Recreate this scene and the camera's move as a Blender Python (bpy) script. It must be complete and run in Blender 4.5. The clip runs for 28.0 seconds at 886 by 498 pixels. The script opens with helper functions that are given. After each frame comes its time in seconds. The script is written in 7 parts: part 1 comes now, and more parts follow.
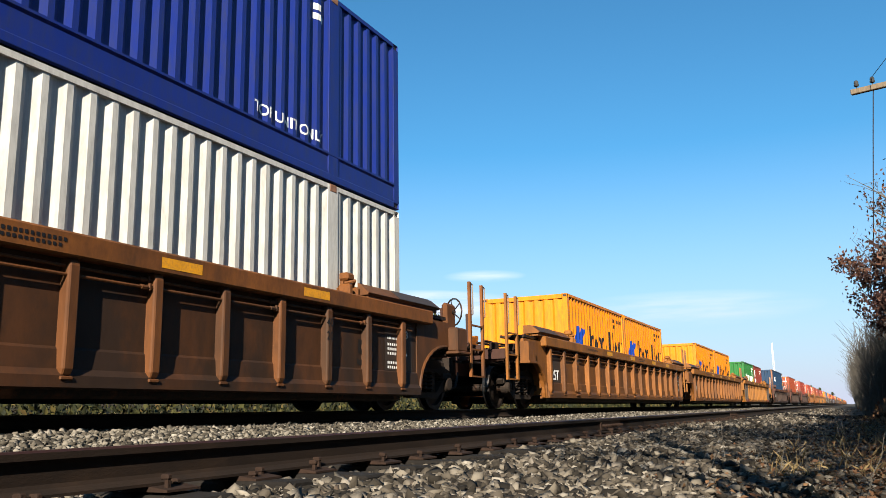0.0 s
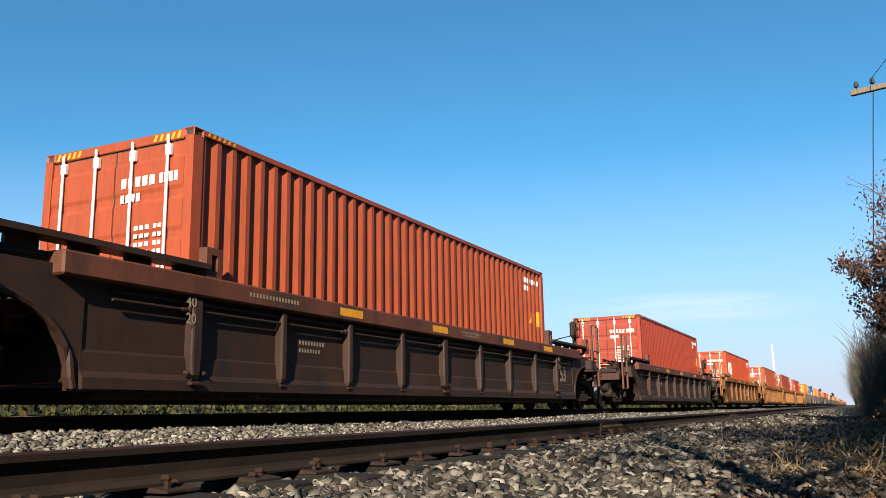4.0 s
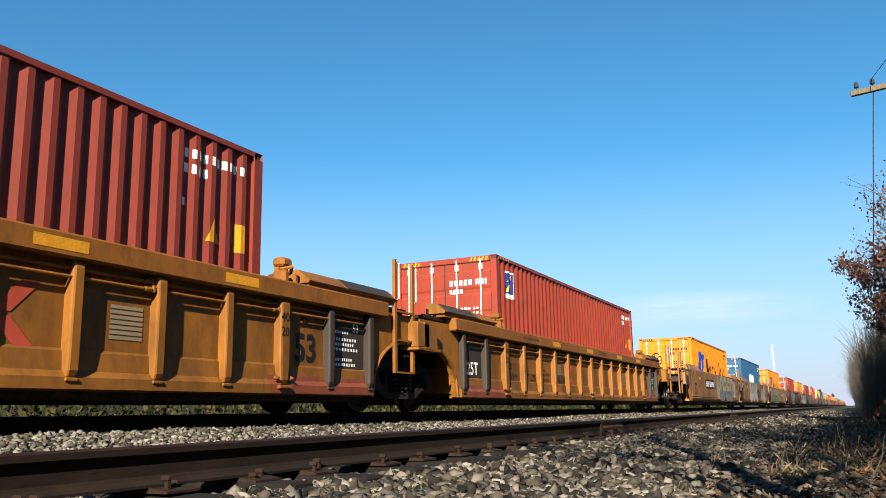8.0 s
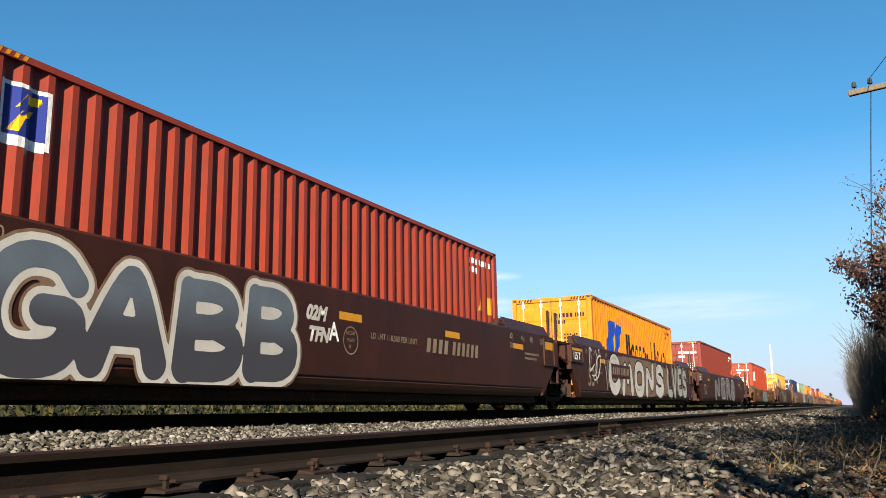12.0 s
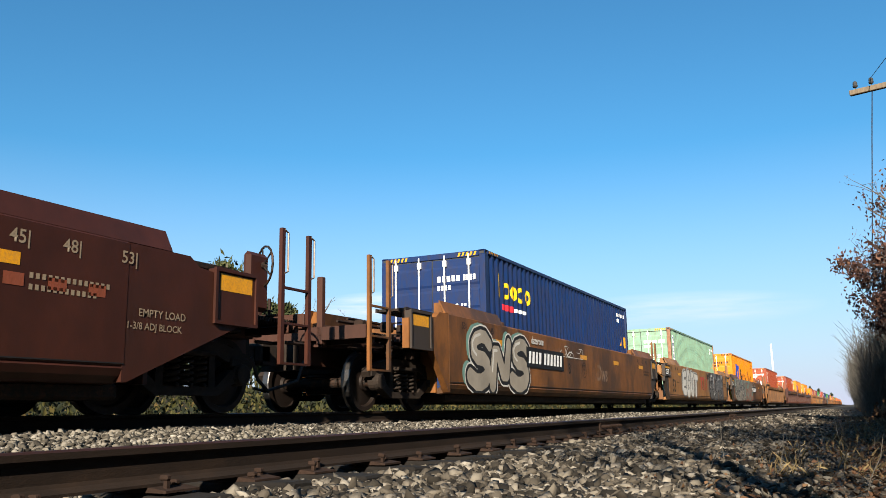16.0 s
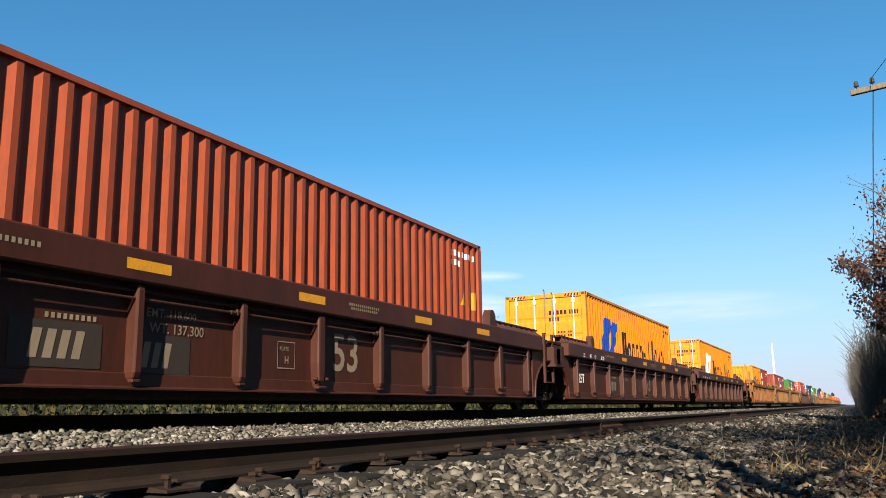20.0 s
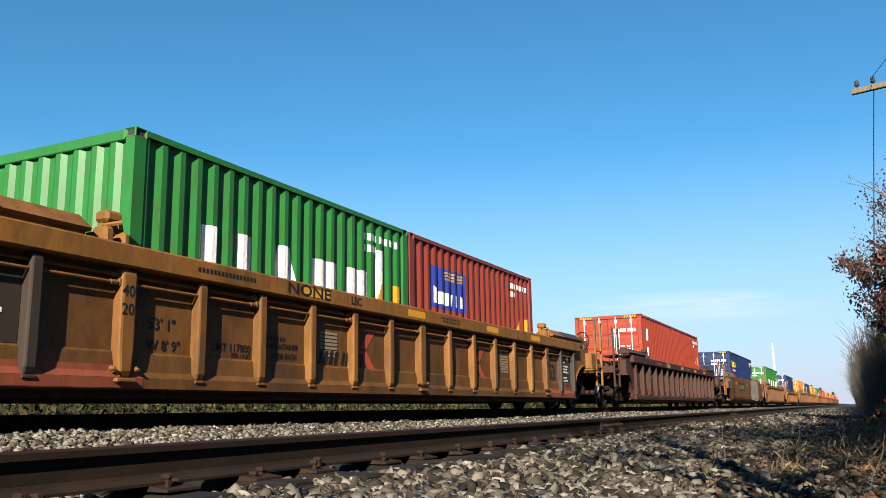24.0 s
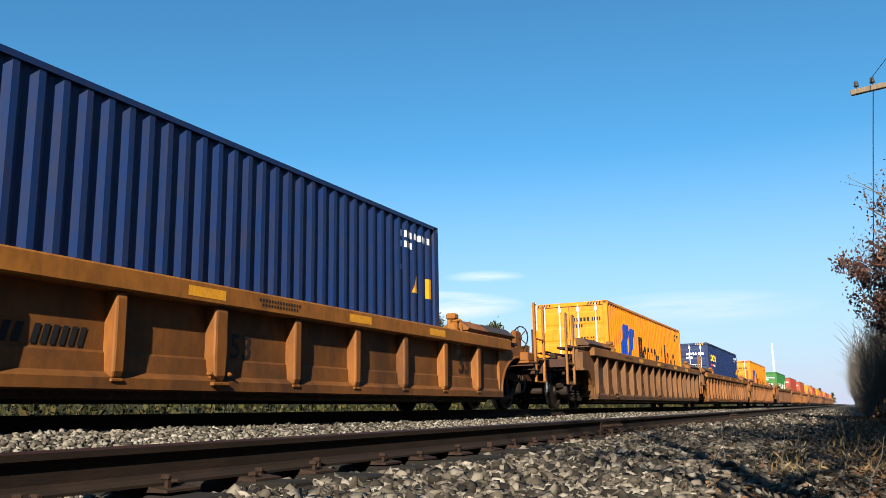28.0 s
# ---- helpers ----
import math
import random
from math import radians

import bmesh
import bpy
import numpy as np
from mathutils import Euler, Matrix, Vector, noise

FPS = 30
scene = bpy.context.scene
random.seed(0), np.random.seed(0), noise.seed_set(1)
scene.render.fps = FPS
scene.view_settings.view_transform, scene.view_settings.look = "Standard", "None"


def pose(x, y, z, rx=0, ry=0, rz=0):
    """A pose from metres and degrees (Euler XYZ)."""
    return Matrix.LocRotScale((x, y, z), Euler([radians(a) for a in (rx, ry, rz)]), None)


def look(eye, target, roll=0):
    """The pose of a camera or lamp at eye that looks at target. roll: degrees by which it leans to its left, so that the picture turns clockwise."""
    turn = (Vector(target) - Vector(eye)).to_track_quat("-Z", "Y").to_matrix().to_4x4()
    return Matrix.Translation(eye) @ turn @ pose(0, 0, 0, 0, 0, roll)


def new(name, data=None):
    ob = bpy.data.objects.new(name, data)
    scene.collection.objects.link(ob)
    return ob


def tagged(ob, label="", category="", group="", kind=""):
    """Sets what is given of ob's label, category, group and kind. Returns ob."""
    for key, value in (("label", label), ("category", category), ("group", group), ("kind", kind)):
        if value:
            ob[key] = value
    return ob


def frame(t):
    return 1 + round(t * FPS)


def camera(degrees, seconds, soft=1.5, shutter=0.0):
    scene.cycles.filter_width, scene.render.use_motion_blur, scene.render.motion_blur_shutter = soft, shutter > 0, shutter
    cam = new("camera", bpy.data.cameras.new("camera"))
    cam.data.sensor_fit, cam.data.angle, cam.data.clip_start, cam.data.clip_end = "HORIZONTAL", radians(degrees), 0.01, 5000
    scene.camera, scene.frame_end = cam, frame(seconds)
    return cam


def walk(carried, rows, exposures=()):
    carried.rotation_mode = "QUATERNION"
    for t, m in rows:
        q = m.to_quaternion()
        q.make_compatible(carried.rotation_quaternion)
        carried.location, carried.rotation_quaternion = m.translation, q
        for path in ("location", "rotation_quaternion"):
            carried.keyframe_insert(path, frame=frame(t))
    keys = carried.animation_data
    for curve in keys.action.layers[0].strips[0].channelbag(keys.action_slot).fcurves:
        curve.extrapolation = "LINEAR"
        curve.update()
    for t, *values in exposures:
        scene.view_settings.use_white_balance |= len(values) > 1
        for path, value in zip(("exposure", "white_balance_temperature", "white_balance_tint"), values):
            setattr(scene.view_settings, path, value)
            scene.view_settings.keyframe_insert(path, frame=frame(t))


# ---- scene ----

# ---- camera ----
EYE = Vector((0.0, 0.0, -0.03))
FWD, UP = Vector((-0.4235327, 0.88552705, 0.19094999)), Vector((0.09812128, -0.16470456, 0.98145026))
SPEED, XC = 25.0, -7.747


def held(pan, tilt):
    """The hand-held camera, turned by small angles in degrees (to the right, upwards)."""
    right = FWD.cross(UP)
    m = Matrix((right, UP, -FWD)).transposed().to_4x4()
    return Matrix.Translation(EYE) @ m @ pose(0, 0, 0, tilt, -pan, 0)


cam = camera(55.82, 28.0, soft=0.65)
walk(cam, [(t, held(p, q)) for t, p, q in (
    (0, 0, -.04), (2, 0, .02), (6, 0, .02), (9, 0, .08), (10, .06, .09), (11, .12, .04), (12, .12, .03), (15, .1, 0),
    (16, .06, .01), (17, .01, 0), (21, 0, 0), (24, -.03, -.05), (26, 0, -.01), (28, 0, -.01))])

# ---- light ----
SUN = Vector((0.25, -0.84, 0.43)).normalized()
world = bpy.data.worlds.new("sky")
scene.world = world
world.use_nodes = True
wn, wl = world.node_tree.nodes, world.node_tree.links
sky = wn.new("ShaderNodeTexSky")
sky.sky_type, sky.sun_disc = "NISHITA", False
sky.sun_elevation = math.asin(SUN.z)
sky.sun_rotation = math.atan2(SUN.x, SUN.y)
sky.air_density, sky.dust_density, sky.ozone_density = 1.0, 0.15, 3.0
tint = wn.new("ShaderNodeMix")
tint.data_type, tint.blend_type = "RGBA", "MULTIPLY"
tint.inputs[0].default_value = 1.0
tint.inputs[7].default_value = (0.44, 0.98, 1.13, 1)
wl.new(sky.outputs[0], tint.inputs[6])
# a thin wisp of cloud low over the train, a fainter one beside it
wc, wm, wt = wn.new("ShaderNodeTexCoord"), wn.new("ShaderNodeMapping"), wn.new("ShaderNodeTexNoise")
wm.inputs["Scale"].default_value = (3.0, 3.0, 34.0)
wt.inputs["Scale"].default_value, wt.inputs["Detail"].default_value, wt.inputs["Roughness"].default_value = 2.2, 6.0, 0.6
sep = wn.new("ShaderNodeSeparateXYZ")
wl.new(wc.outputs["Generated"], wm.inputs[0])
wl.new(wm.outputs[0], wt.inputs["Vector"])
wl.new(wc.outputs["Generated"], sep.inputs[0])


def sky_math(op, a, b, clamp=False):
    node = wn.new("ShaderNodeMath")
    node.operation, node.use_clamp = op, clamp
    for slot, value in ((0, a), (1, b)):
        if isinstance(value, (int, float)):
            node.inputs[slot].default_value = value
        else:
            wl.new(value, node.inputs[slot])
    return node.outputs[0]


def wisp(side, rise, wide, high, dense):
    """A streak of cloud round a direction: side is its x over y, rise its height in the unit sphere."""
    u = sky_math("DIVIDE", sky_math("SUBTRACT", sky_math("DIVIDE", sep.outputs[0], sep.outputs[1]), side), wide)
    v = sky_math("DIVIDE", sky_math("SUBTRACT", sep.outputs[2], rise), high)
    r = sky_math("ADD", sky_math("MULTIPLY", u, u), sky_math("MULTIPLY", v, v))
    soft = sky_math("SUBTRACT", 1.0, r, True)
    ahead = sky_math("GREATER_THAN", sep.outputs[1], 0.0)
    return sky_math("MULTIPLY", sky_math("MULTIPLY", soft, ahead), dense)


spread = sky_math("ADD", sky_math("ADD", wisp(-0.53, 0.123, 0.17, 0.02, 2.0), wisp(-0.17, 0.11, 0.16, 0.022, 0.7)), wisp(-0.42, 0.157, 0.06, 0.008, 0.8))
grain = sky_math("MULTIPLY", sky_math("SUBTRACT", wt.outputs["Fac"], 0.3), 2.2, True)
veil = wn.new("ShaderNodeMix")
veil.data_type = "RGBA"
veil.inputs[7].default_value = (9.5, 10.3, 11.2, 1)
wl.new(sky_math("MULTIPLY", spread, grain), veil.inputs[0])
wl.new(tint.outputs[2], veil.inputs[6])
# paler towards the horizon
haze, hz, hm = wn.new("ShaderNodeMix"), wn.new("ShaderNodeMapRange"), wn.new("ShaderNodeMath")
hz.inputs[1].default_value, hz.inputs[2].default_value, hz.inputs[3].default_value, hz.inputs[4].default_value = 0.3, 0.0, 0.0, 1.0
hm.operation, hm.inputs[1].default_value = "POWER", 1.25
haze.data_type = "RGBA"
haze.inputs[7].default_value = (4.9, 5.15, 6.5, 1)
wl.new(sep.outputs[2], hz.inputs[0])
wl.new(hz.outputs[0], hm.inputs[0])
wl.new(hm.outputs[0], haze.inputs[0])
wl.new(veil.outputs[2], haze.inputs[6])
wl.new(haze.outputs[2], wn["Background"].inputs[0])
wn["Background"].inputs[1].default_value = 0.047
lamp = bpy.data.lights.new("sun", "SUN")
lamp.energy, lamp.angle, lamp.color = 5.0, radians(0.55), (1.0, 0.9, 0.74)
new("sun", lamp).matrix_world = look(SUN * 50, (0, 0, 0))
scene.view_settings.exposure = 1.54


# ---- materials ----
def mat(name, color, rough=0.6, metal=0.0, var=0.25, scale=3.0, bump=0.15, bscale=60.0, dirt=None, amount=0.0, dscale=1.2, streak=1.0, rand=0.0):
    """A worn surface: a base colour with two scales of variation, patches of dirt, fine relief. streak above 1 draws the patches out upright."""
    m = bpy.data.materials.new(name)
    m.use_nodes = True
    n, l = m.node_tree.nodes, m.node_tree.links
    b = n["Principled BSDF"]
    b.inputs["Roughness"].default_value, b.inputs["Metallic"].default_value, b.inputs["Specular IOR Level"].default_value = rough, metal, 0.2
    tc = n.new("ShaderNodeTexCoord")
    mp = n.new("ShaderNodeMapping")
    mp.inputs["Scale"].default_value = (1, 1, 1 / streak)
    l.new(tc.outputs["Object"], mp.inputs[0])
    oi = n.new("ShaderNodeObjectInfo")
    add = n.new("ShaderNodeVectorMath")
    l.new(mp.outputs[0], add.inputs[0])
    sc = n.new("ShaderNodeMath")
    sc.operation, sc.inputs[1].default_value = "MULTIPLY", 37.0
    l.new(oi.outputs["Random"], sc.inputs[0])
    l.new(sc.outputs[0], add.inputs[1])

    def noise_at(s, detail=5.0, ro=0.6):
        t = n.new("ShaderNodeTexNoise")
        t.inputs["Scale"].default_value, t.inputs["Detail"].default_value, t.inputs["Roughness"].default_value = s, detail, ro
        l.new(add.outputs[0], t.inputs["Vector"])
        return t.outputs["Fac"]

    def ramp(fac, a, c):
        r = n.new("ShaderNodeMapRange")
        r.inputs[1].default_value, r.inputs[2].default_value, r.inputs[3].default_value, r.inputs[4].default_value = a, c, 0, 1
        l.new(fac, r.inputs[0])
        return r.outputs[0]

    def mix(fac, a, c, mode="MIX"):
        x = n.new("ShaderNodeMix")
        x.data_type, x.blend_type = "RGBA", mode
        for s, v in ((0, fac), (6, a), (7, c)):
            if isinstance(v, (int, float, tuple)):
                x.inputs[s].default_value = v
            else:
                l.new(v, x.inputs[s])
        return x.outputs[2]

    lo = tuple(c * (1 - var) for c in color) + (1,)
    hi = tuple(min(1, c * (1 + var)) for c in color) + (1,)
    col = mix(ramp(noise_at(scale), 0.3, 0.7), lo, hi)
    fine = ramp(noise_at(scale * 14, 3.0), 0.25, 0.75)
    col = mix(0.35 * min(1, var * 2), col, mix(fine, lo, hi))
    if dirt:
        k = noise_at(dscale, 8.0, 0.68)
        edge = 0.72 - 0.42 * amount
        col = mix(ramp(k, edge, edge + 0.14), col, tuple(dirt) + (1,))
        run = mix(ramp(noise_at(dscale * 7, 6.0, 0.7), 0.42, 0.72), (0, 0, 0, 1), (1, 1, 1, 1))
        col = mix(0.55, col, mix(run, col, tuple(c * 0.6 for c in dirt) + (1,)))
    if rand:
        hv = n.new("ShaderNodeHueSaturation")
        mr = n.new("ShaderNodeMapRange")
        mr.inputs[3].default_value, mr.inputs[4].default_value = 1 - rand, 1 + rand
        l.new(oi.outputs["Random"], mr.inputs[0])
        l.new(mr.outputs[0], hv.inputs["Value"])
        l.new(col, hv.inputs["Color"])
        col = hv.outputs[0]
    l.new(col, b.inputs["Base Color"])
    if bump:
        bp = n.new("ShaderNodeBump")
        bp.inputs["Strength"].default_value, bp.inputs["Distance"].default_value = bump, 0.01
        l.new(noise_at(bscale, 4.0), bp.inputs["Height"])
        l.new(bp.outputs[0], b.inputs["Normal"])
    return m


def island_mat(name, stops, rough=0.9, bump=0.5, bscale=40.0):
    """For heaps of small pieces: a colour drawn by lot for each piece, with grain."""
    m = mat(name, (0.3, 0.3, 0.3), rough, 0, 0.3, 25, bump, bscale)
    n, l = m.node_tree.nodes, m.node_tree.links
    g = n.new("ShaderNodeNewGeometry")
    r = n.new("ShaderNodeValToRGB")
    while len(r.color_ramp.elements) < len(stops):
        r.color_ramp.elements.new(0.5)
    for e, (p, c) in zip(r.color_ramp.elements, stops):
        e.position, e.color = p, (*c, 1)
    l.new(g.outputs["Random Per Island"], r.inputs[0])
    x = n.new("ShaderNodeMix")
    x.data_type, x.blend_type = "RGBA", "OVERLAY"
    x.inputs[0].default_value = 0.5
    old = n["Principled BSDF"].inputs["Base Color"].links[0].from_socket
    l.new(r.outputs[0], x.inputs[6])
    l.new(old, x.inputs[7])
    l.new(x.outputs[2], n["Principled BSDF"].inputs["Base Color"])
    return m


RUST, DUST = (0.11, 0.045, 0.02), (0.2, 0.14, 0.09)
PAINT = {}


def paint(name, color, dirt=RUST, amount=0.25, var=0.14, rough=0.5, dscale=1.6, streak=4.0):
    if name not in PAINT:
        color, dirt = tuple(0.84 * c for c in color), tuple(0.84 * c for c in dirt)
        PAINT[name] = mat("paint_" + name, color, rough, 0, var, 1.1, 0.06, 45, dirt, amount, dscale, streak)
        PAINT[name].node_tree.nodes["Principled BSDF"].inputs["Specular IOR Level"].default_value = 0.26
    return PAINT[name]


STEEL = mat("dark_steel", (0.01, 0.009, 0.008), 0.65, 0.2, 0.4, 5, 0.3, 50, RUST, 0.35, 3)
TRUCK = mat("truck_casting", (0.022, 0.015, 0.011), 0.8, 0.1, 0.5, 5, 0.3, 40, (0.014, 0.011, 0.009), 0.45, 4)
WHEEL = mat("wheel_steel", (0.014, 0.009, 0.007), 0.6, 0.3, 0.4, 6, 0.2, 50, (0.012, 0.01, 0.009), 0.5, 3)
TREAD = mat("polished_tread", (0.16, 0.15, 0.145), 0.38, 1.0, 0.15, 8, 0.05, 80)
GALV = mat("galvanised", (0.62, 0.62, 0.6), 0.45, 0.5, 0.15, 6, 0.05, 60)
GRAB = mat("grab_steel", (0.16, 0.13, 0.11), 0.5, 0.5, 0.25, 8, 0.1, 60, RUST, 0.3, 6)
CAST = mat("corner_casting", (0.2, 0.1, 0.06), 0.7, 0.1, 0.4, 8, 0.3, 50)
RUBBER = mat("gasket", (0.03, 0.03, 0.03), 0.7, 0, 0.2, 5, 0.1, 60)
WHITE = mat("white_marking", (0.8, 0.8, 0.78), 0.6, 0, 0.08, 4, 0.03, 60, DUST, 0.12, 4, 3)
BLACK = mat("black_marking", (0.009, 0.009, 0.01), 0.6, 0, 0.2, 4, 0.05, 60)
YELLOWM = mat("reflective_yellow", (0.55, 0.24, 0.008), 0.4, 0, 0.12, 6, 0.03, 60, DUST, 0.1, 5)
LOGO_BLUE = mat("logo_blue", (0.006, 0.035, 0.24), 0.5, 0, 0.12, 3, 0.04, 60)
SILVER = mat("aged_logo", (0.42, 0.45, 0.5), 0.5, 0, 0.12, 3, 0.04, 60)
RAILM = mat("rail_steel", (0.0115, 0.0066, 0.0042), 0.85, 0.1, 0.35, 3, 0.3, 50, (0.02, 0.011, 0.0063), 0.4, 2, 0.4)
RAILTOP = mat("rail_head", (0.03, 0.013, 0.01), 0.55, 0.3, 0.3, 6, 0.1, 80)
TIE = mat("creosoted_wood", (0.008, 0.0065, 0.0055), 0.9, 0, 0.45, 6, 0.8, 30, (0.016, 0.012, 0.009), 0.35, 5)
PLATE = mat("rusty_plate", (0.022, 0.012, 0.008), 0.8, 0.2, 0.4, 10, 0.4, 60)
BALLAST = island_mat("ballast_stone", [(0.0, (0.008, 0.0065, 0.005)), (0.3, (0.034, 0.028, 0.021)), (0.6, (0.084, 0.07, 0.054)), (0.9, (0.175, 0.151, 0.12)), (0.98, (0.27, 0.24, 0.2)), (1.0, (0.06, 0.04, 0.026))])
BALLAST_MAIN = island_mat("paler_ballast_stone", [(0.0, (0.016, 0.0135, 0.0105)), (0.3, (0.056, 0.048, 0.037)), (0.6, (0.115, 0.099, 0.078)), (0.9, (0.2, 0.178, 0.146)), (1.0, (0.3, 0.27, 0.23))])
GROUNDM = mat("gravel_bed", (0.03, 0.026, 0.021), 0.95, 0, 0.45, 2.2, 1.0, 26, (0.1, 0.085, 0.065), 0.45, 0.5)
GRASSBED = mat("dry_verge", (0.028, 0.019, 0.011), 0.95, 0, 0.5, 0.8, 0.9, 12, (0.045, 0.045, 0.02), 0.5, 0.4)
POLE = mat("weathered_wood", (0.16, 0.12, 0.08), 0.85, 0, 0.35, 8, 0.4, 40, (0.1, 0.08, 0.06), 0.4, 4, 6)
BARK = mat("bark", (0.1, 0.082, 0.066), 0.9, 0, 0.35, 12, 0.6, 40)
TWIG = mat("pale_twig", (0.07, 0.062, 0.052), 0.9, 0, 0.3, 8, 0.3, 60)
LEAF = island_mat("brown_oak_leaf", [(0.0, (0.02, 0.009, 0.007)), (0.4, (0.05, 0.021, 0.015)), (0.8, (0.1, 0.046, 0.03)), (1.0, (0.16, 0.085, 0.05))], 0.75, 0.1)
LITTER = island_mat("fallen_leaf", [(0.0, (0.05, 0.026, 0.015)), (0.5, (0.11, 0.054, 0.027)), (1.0, (0.19, 0.11, 0.055))], 0.9, 0.1)
NEEDLE = island_mat("pine_needles", [(0.0, (0.014, 0.021, 0.008)), (0.6, (0.036, 0.045, 0.014)), (1.0, (0.08, 0.08, 0.026))], 0.7, 0.1)
SHRUB = island_mat("shrub_leaf", [(0.0, (0.006, 0.009, 0.003)), (0.5, (0.016, 0.018, 0.005)), (0.85, (0.05, 0.048, 0.011)), (1.0, (0.09, 0.06, 0.018))], 0.8, 0.1)
DRYGRASS = island_mat("dry_grass", [(0.0, (0.08, 0.055, 0.025)), (0.6, (0.16, 0.115, 0.055)), (1.0, (0.27, 0.2, 0.1))], 0.9, 0.1)


# ---- mesh helpers ----
class Mesh:
    """Vertices and faces gathered in lists, for many small pieces of one part."""

    def __init__(self):
        self.v, self.f = [], []

    def add(self, verts, faces):
        k = len(self.v)
        self.v.extend(verts)
        self.f.extend([tuple(i + k for i in f) for f in faces])
        return self

    def box(self, x0, x1, y0, y1, z0, z1, bevel=0.0):
        if x1 < x0:
            x0, x1 = x1, x0
        if y1 < y0:
            y0, y1 = y1, y0
        if bevel:
            return self.slab(x0, x1, y0, y1, z0, z1, bevel)
        v = [(x, y, z) for x in (x0, x1) for y in (y0, y1) for z in (z0, z1)]
        return self.add(v, [(0, 1, 3, 2), (4, 6, 7, 5), (0, 4, 5, 1), (2, 3, 7, 6), (0, 2, 6, 4), (1, 5, 7, 3)])

    def slab(self, x0, x1, y0, y1, z0, z1, b):
        """A box with all its edges cut off by b."""
        b = min(b, (x1 - x0) / 2.2, (y1 - y0) / 2.2, (z1 - z0) / 2.2)
        bm = bmesh.new()
        bmesh.ops.create_cube(bm, size=1.0)
        for v in bm.verts:
            v.co = ((x0 + x1) / 2 + v.co.x * (x1 - x0), (y0 + y1) / 2 + v.co.y * (y1 - y0), (z0 + z1) / 2 + v.co.z * (z1 - z0))
        bmesh.ops.bevel(bm, geom=bm.edges[:], offset=b, segments=1, affect="EDGES")
        bm.verts.index_update()
        self.add([tuple(v.co) for v in bm.verts], [tuple(v.index for v in f.verts) for f in bm.faces])
        bm.free()
        return self

    def prism(self, pts, axis, a, b):
        """A closed outline drawn out along an axis from a to b. pts are in the two other axes, in the order x, y, z."""
        n = len(pts)

        def place(p, h):
            q = list(p)
            q.insert("xyz".index(axis), h)
            return tuple(q)
        v = [place(p, a) for p in pts] + [place(p, b) for p in pts]
        return self.add(v, [tuple(range(n))[::-1], tuple(range(n, 2 * n))] + [(i, (i + 1) % n, n + (i + 1) % n, n + i) for i in range(n)])

    def tube(self, path, r, sides=8, r1=None):
        """A round bar along a path of points, with closed ends."""
        path = [Vector(p) for p in path]
        n = len(path)
        base = len(self.v)
        for i, p in enumerate(path):
            d = (path[min(i + 1, n - 1)] - path[max(i - 1, 0)]).normalized()
            s = d.cross(Vector((0, 0, 1)) if abs(d.z) < 0.9 else Vector((1, 0, 0))).normalized()
            u = s.cross(d)
            rr = r if r1 is None else r + (r1 - r) * i / (n - 1)
            for k in range(sides):
                a = 2 * math.pi * k / sides
                self.v.append(tuple(p + (s * math.cos(a) + u * math.sin(a)) * rr))
        for i in range(n - 1):
            for k in range(sides):
                a, b = base + i * sides + k, base + i * sides + (k + 1) % sides
                self.f.append((a, b, b + sides, a + sides))
        self.f.append(tuple(base + k for k in range(sides))[::-1])
        self.f.append(tuple(base + (n - 1) * sides + k for k in range(sides)))
        return self

    def lathe(self, prof, sides=20, axis="x", at=(0, 0, 0)):
        """A turned body: prof holds (radius, height along the axis)."""
        base, n = len(self.v), len(prof)
        for r, h in prof:
            for k in range(sides):
                a = 2 * math.pi * k / sides
                c, s = r * math.cos(a), r * math.sin(a)
                p = {"x": (h, c, s), "y": (c, h, s), "z": (c, s, h)}[axis]
                self.v.append((p[0] + at[0], p[1] + at[1], p[2] + at[2]))
        for i in range(n - 1):
            for k in range(sides):
                a, b = base + i * sides + k, base + i * sides + (k + 1) % sides
                self.f.append((a, b, b + sides, a + sides))
        self.f.append(tuple(base + k for k in range(sides)))
        self.f.append(tuple(base + (n - 1) * sides + k for k in range(sides)))
        return self

    def parts(self):
        return self.v, self.f

    def data(self, name, material, smooth=False, weld=False):
        me = bpy.data.meshes.new(name)
        me.from_pydata(self.v, [], self.f)
        me.materials.append(material)
        bm = bmesh.new()
        bm.from_mesh(me)
        if weld:
            bmesh.ops.remove_doubles(bm, verts=bm.verts[:], dist=0.0008)
        bmesh.ops.recalc_face_normals(bm, faces=bm.faces[:])
        bm.to_mesh(me)
        bm.free()
        if smooth:
            me.shade_smooth()
        return me


CACHE = {}


def shared(key, make, material, smooth=False):
    """One mesh for all the pieces that look alike."""
    k = (key, material.name)
    if k not in CACHE:
        CACHE[k] = make().data(key if isinstance(key, str) else key[0], material, smooth)
    return CACHE[k]


def part(name, data, parent, m=None, label=""):
    ob = new(name, data)
    ob.parent = parent
    if m is not None:
        ob.matrix_basis = m
    if label:
        ob["label"] = label
    return ob


def thing(name, label, category, group="", at=None):
    ob = new(name)
    ob.empty_display_size = 0.3
    if at is not None:
        ob.matrix_basis = at
    return tagged(ob, label, category, group)


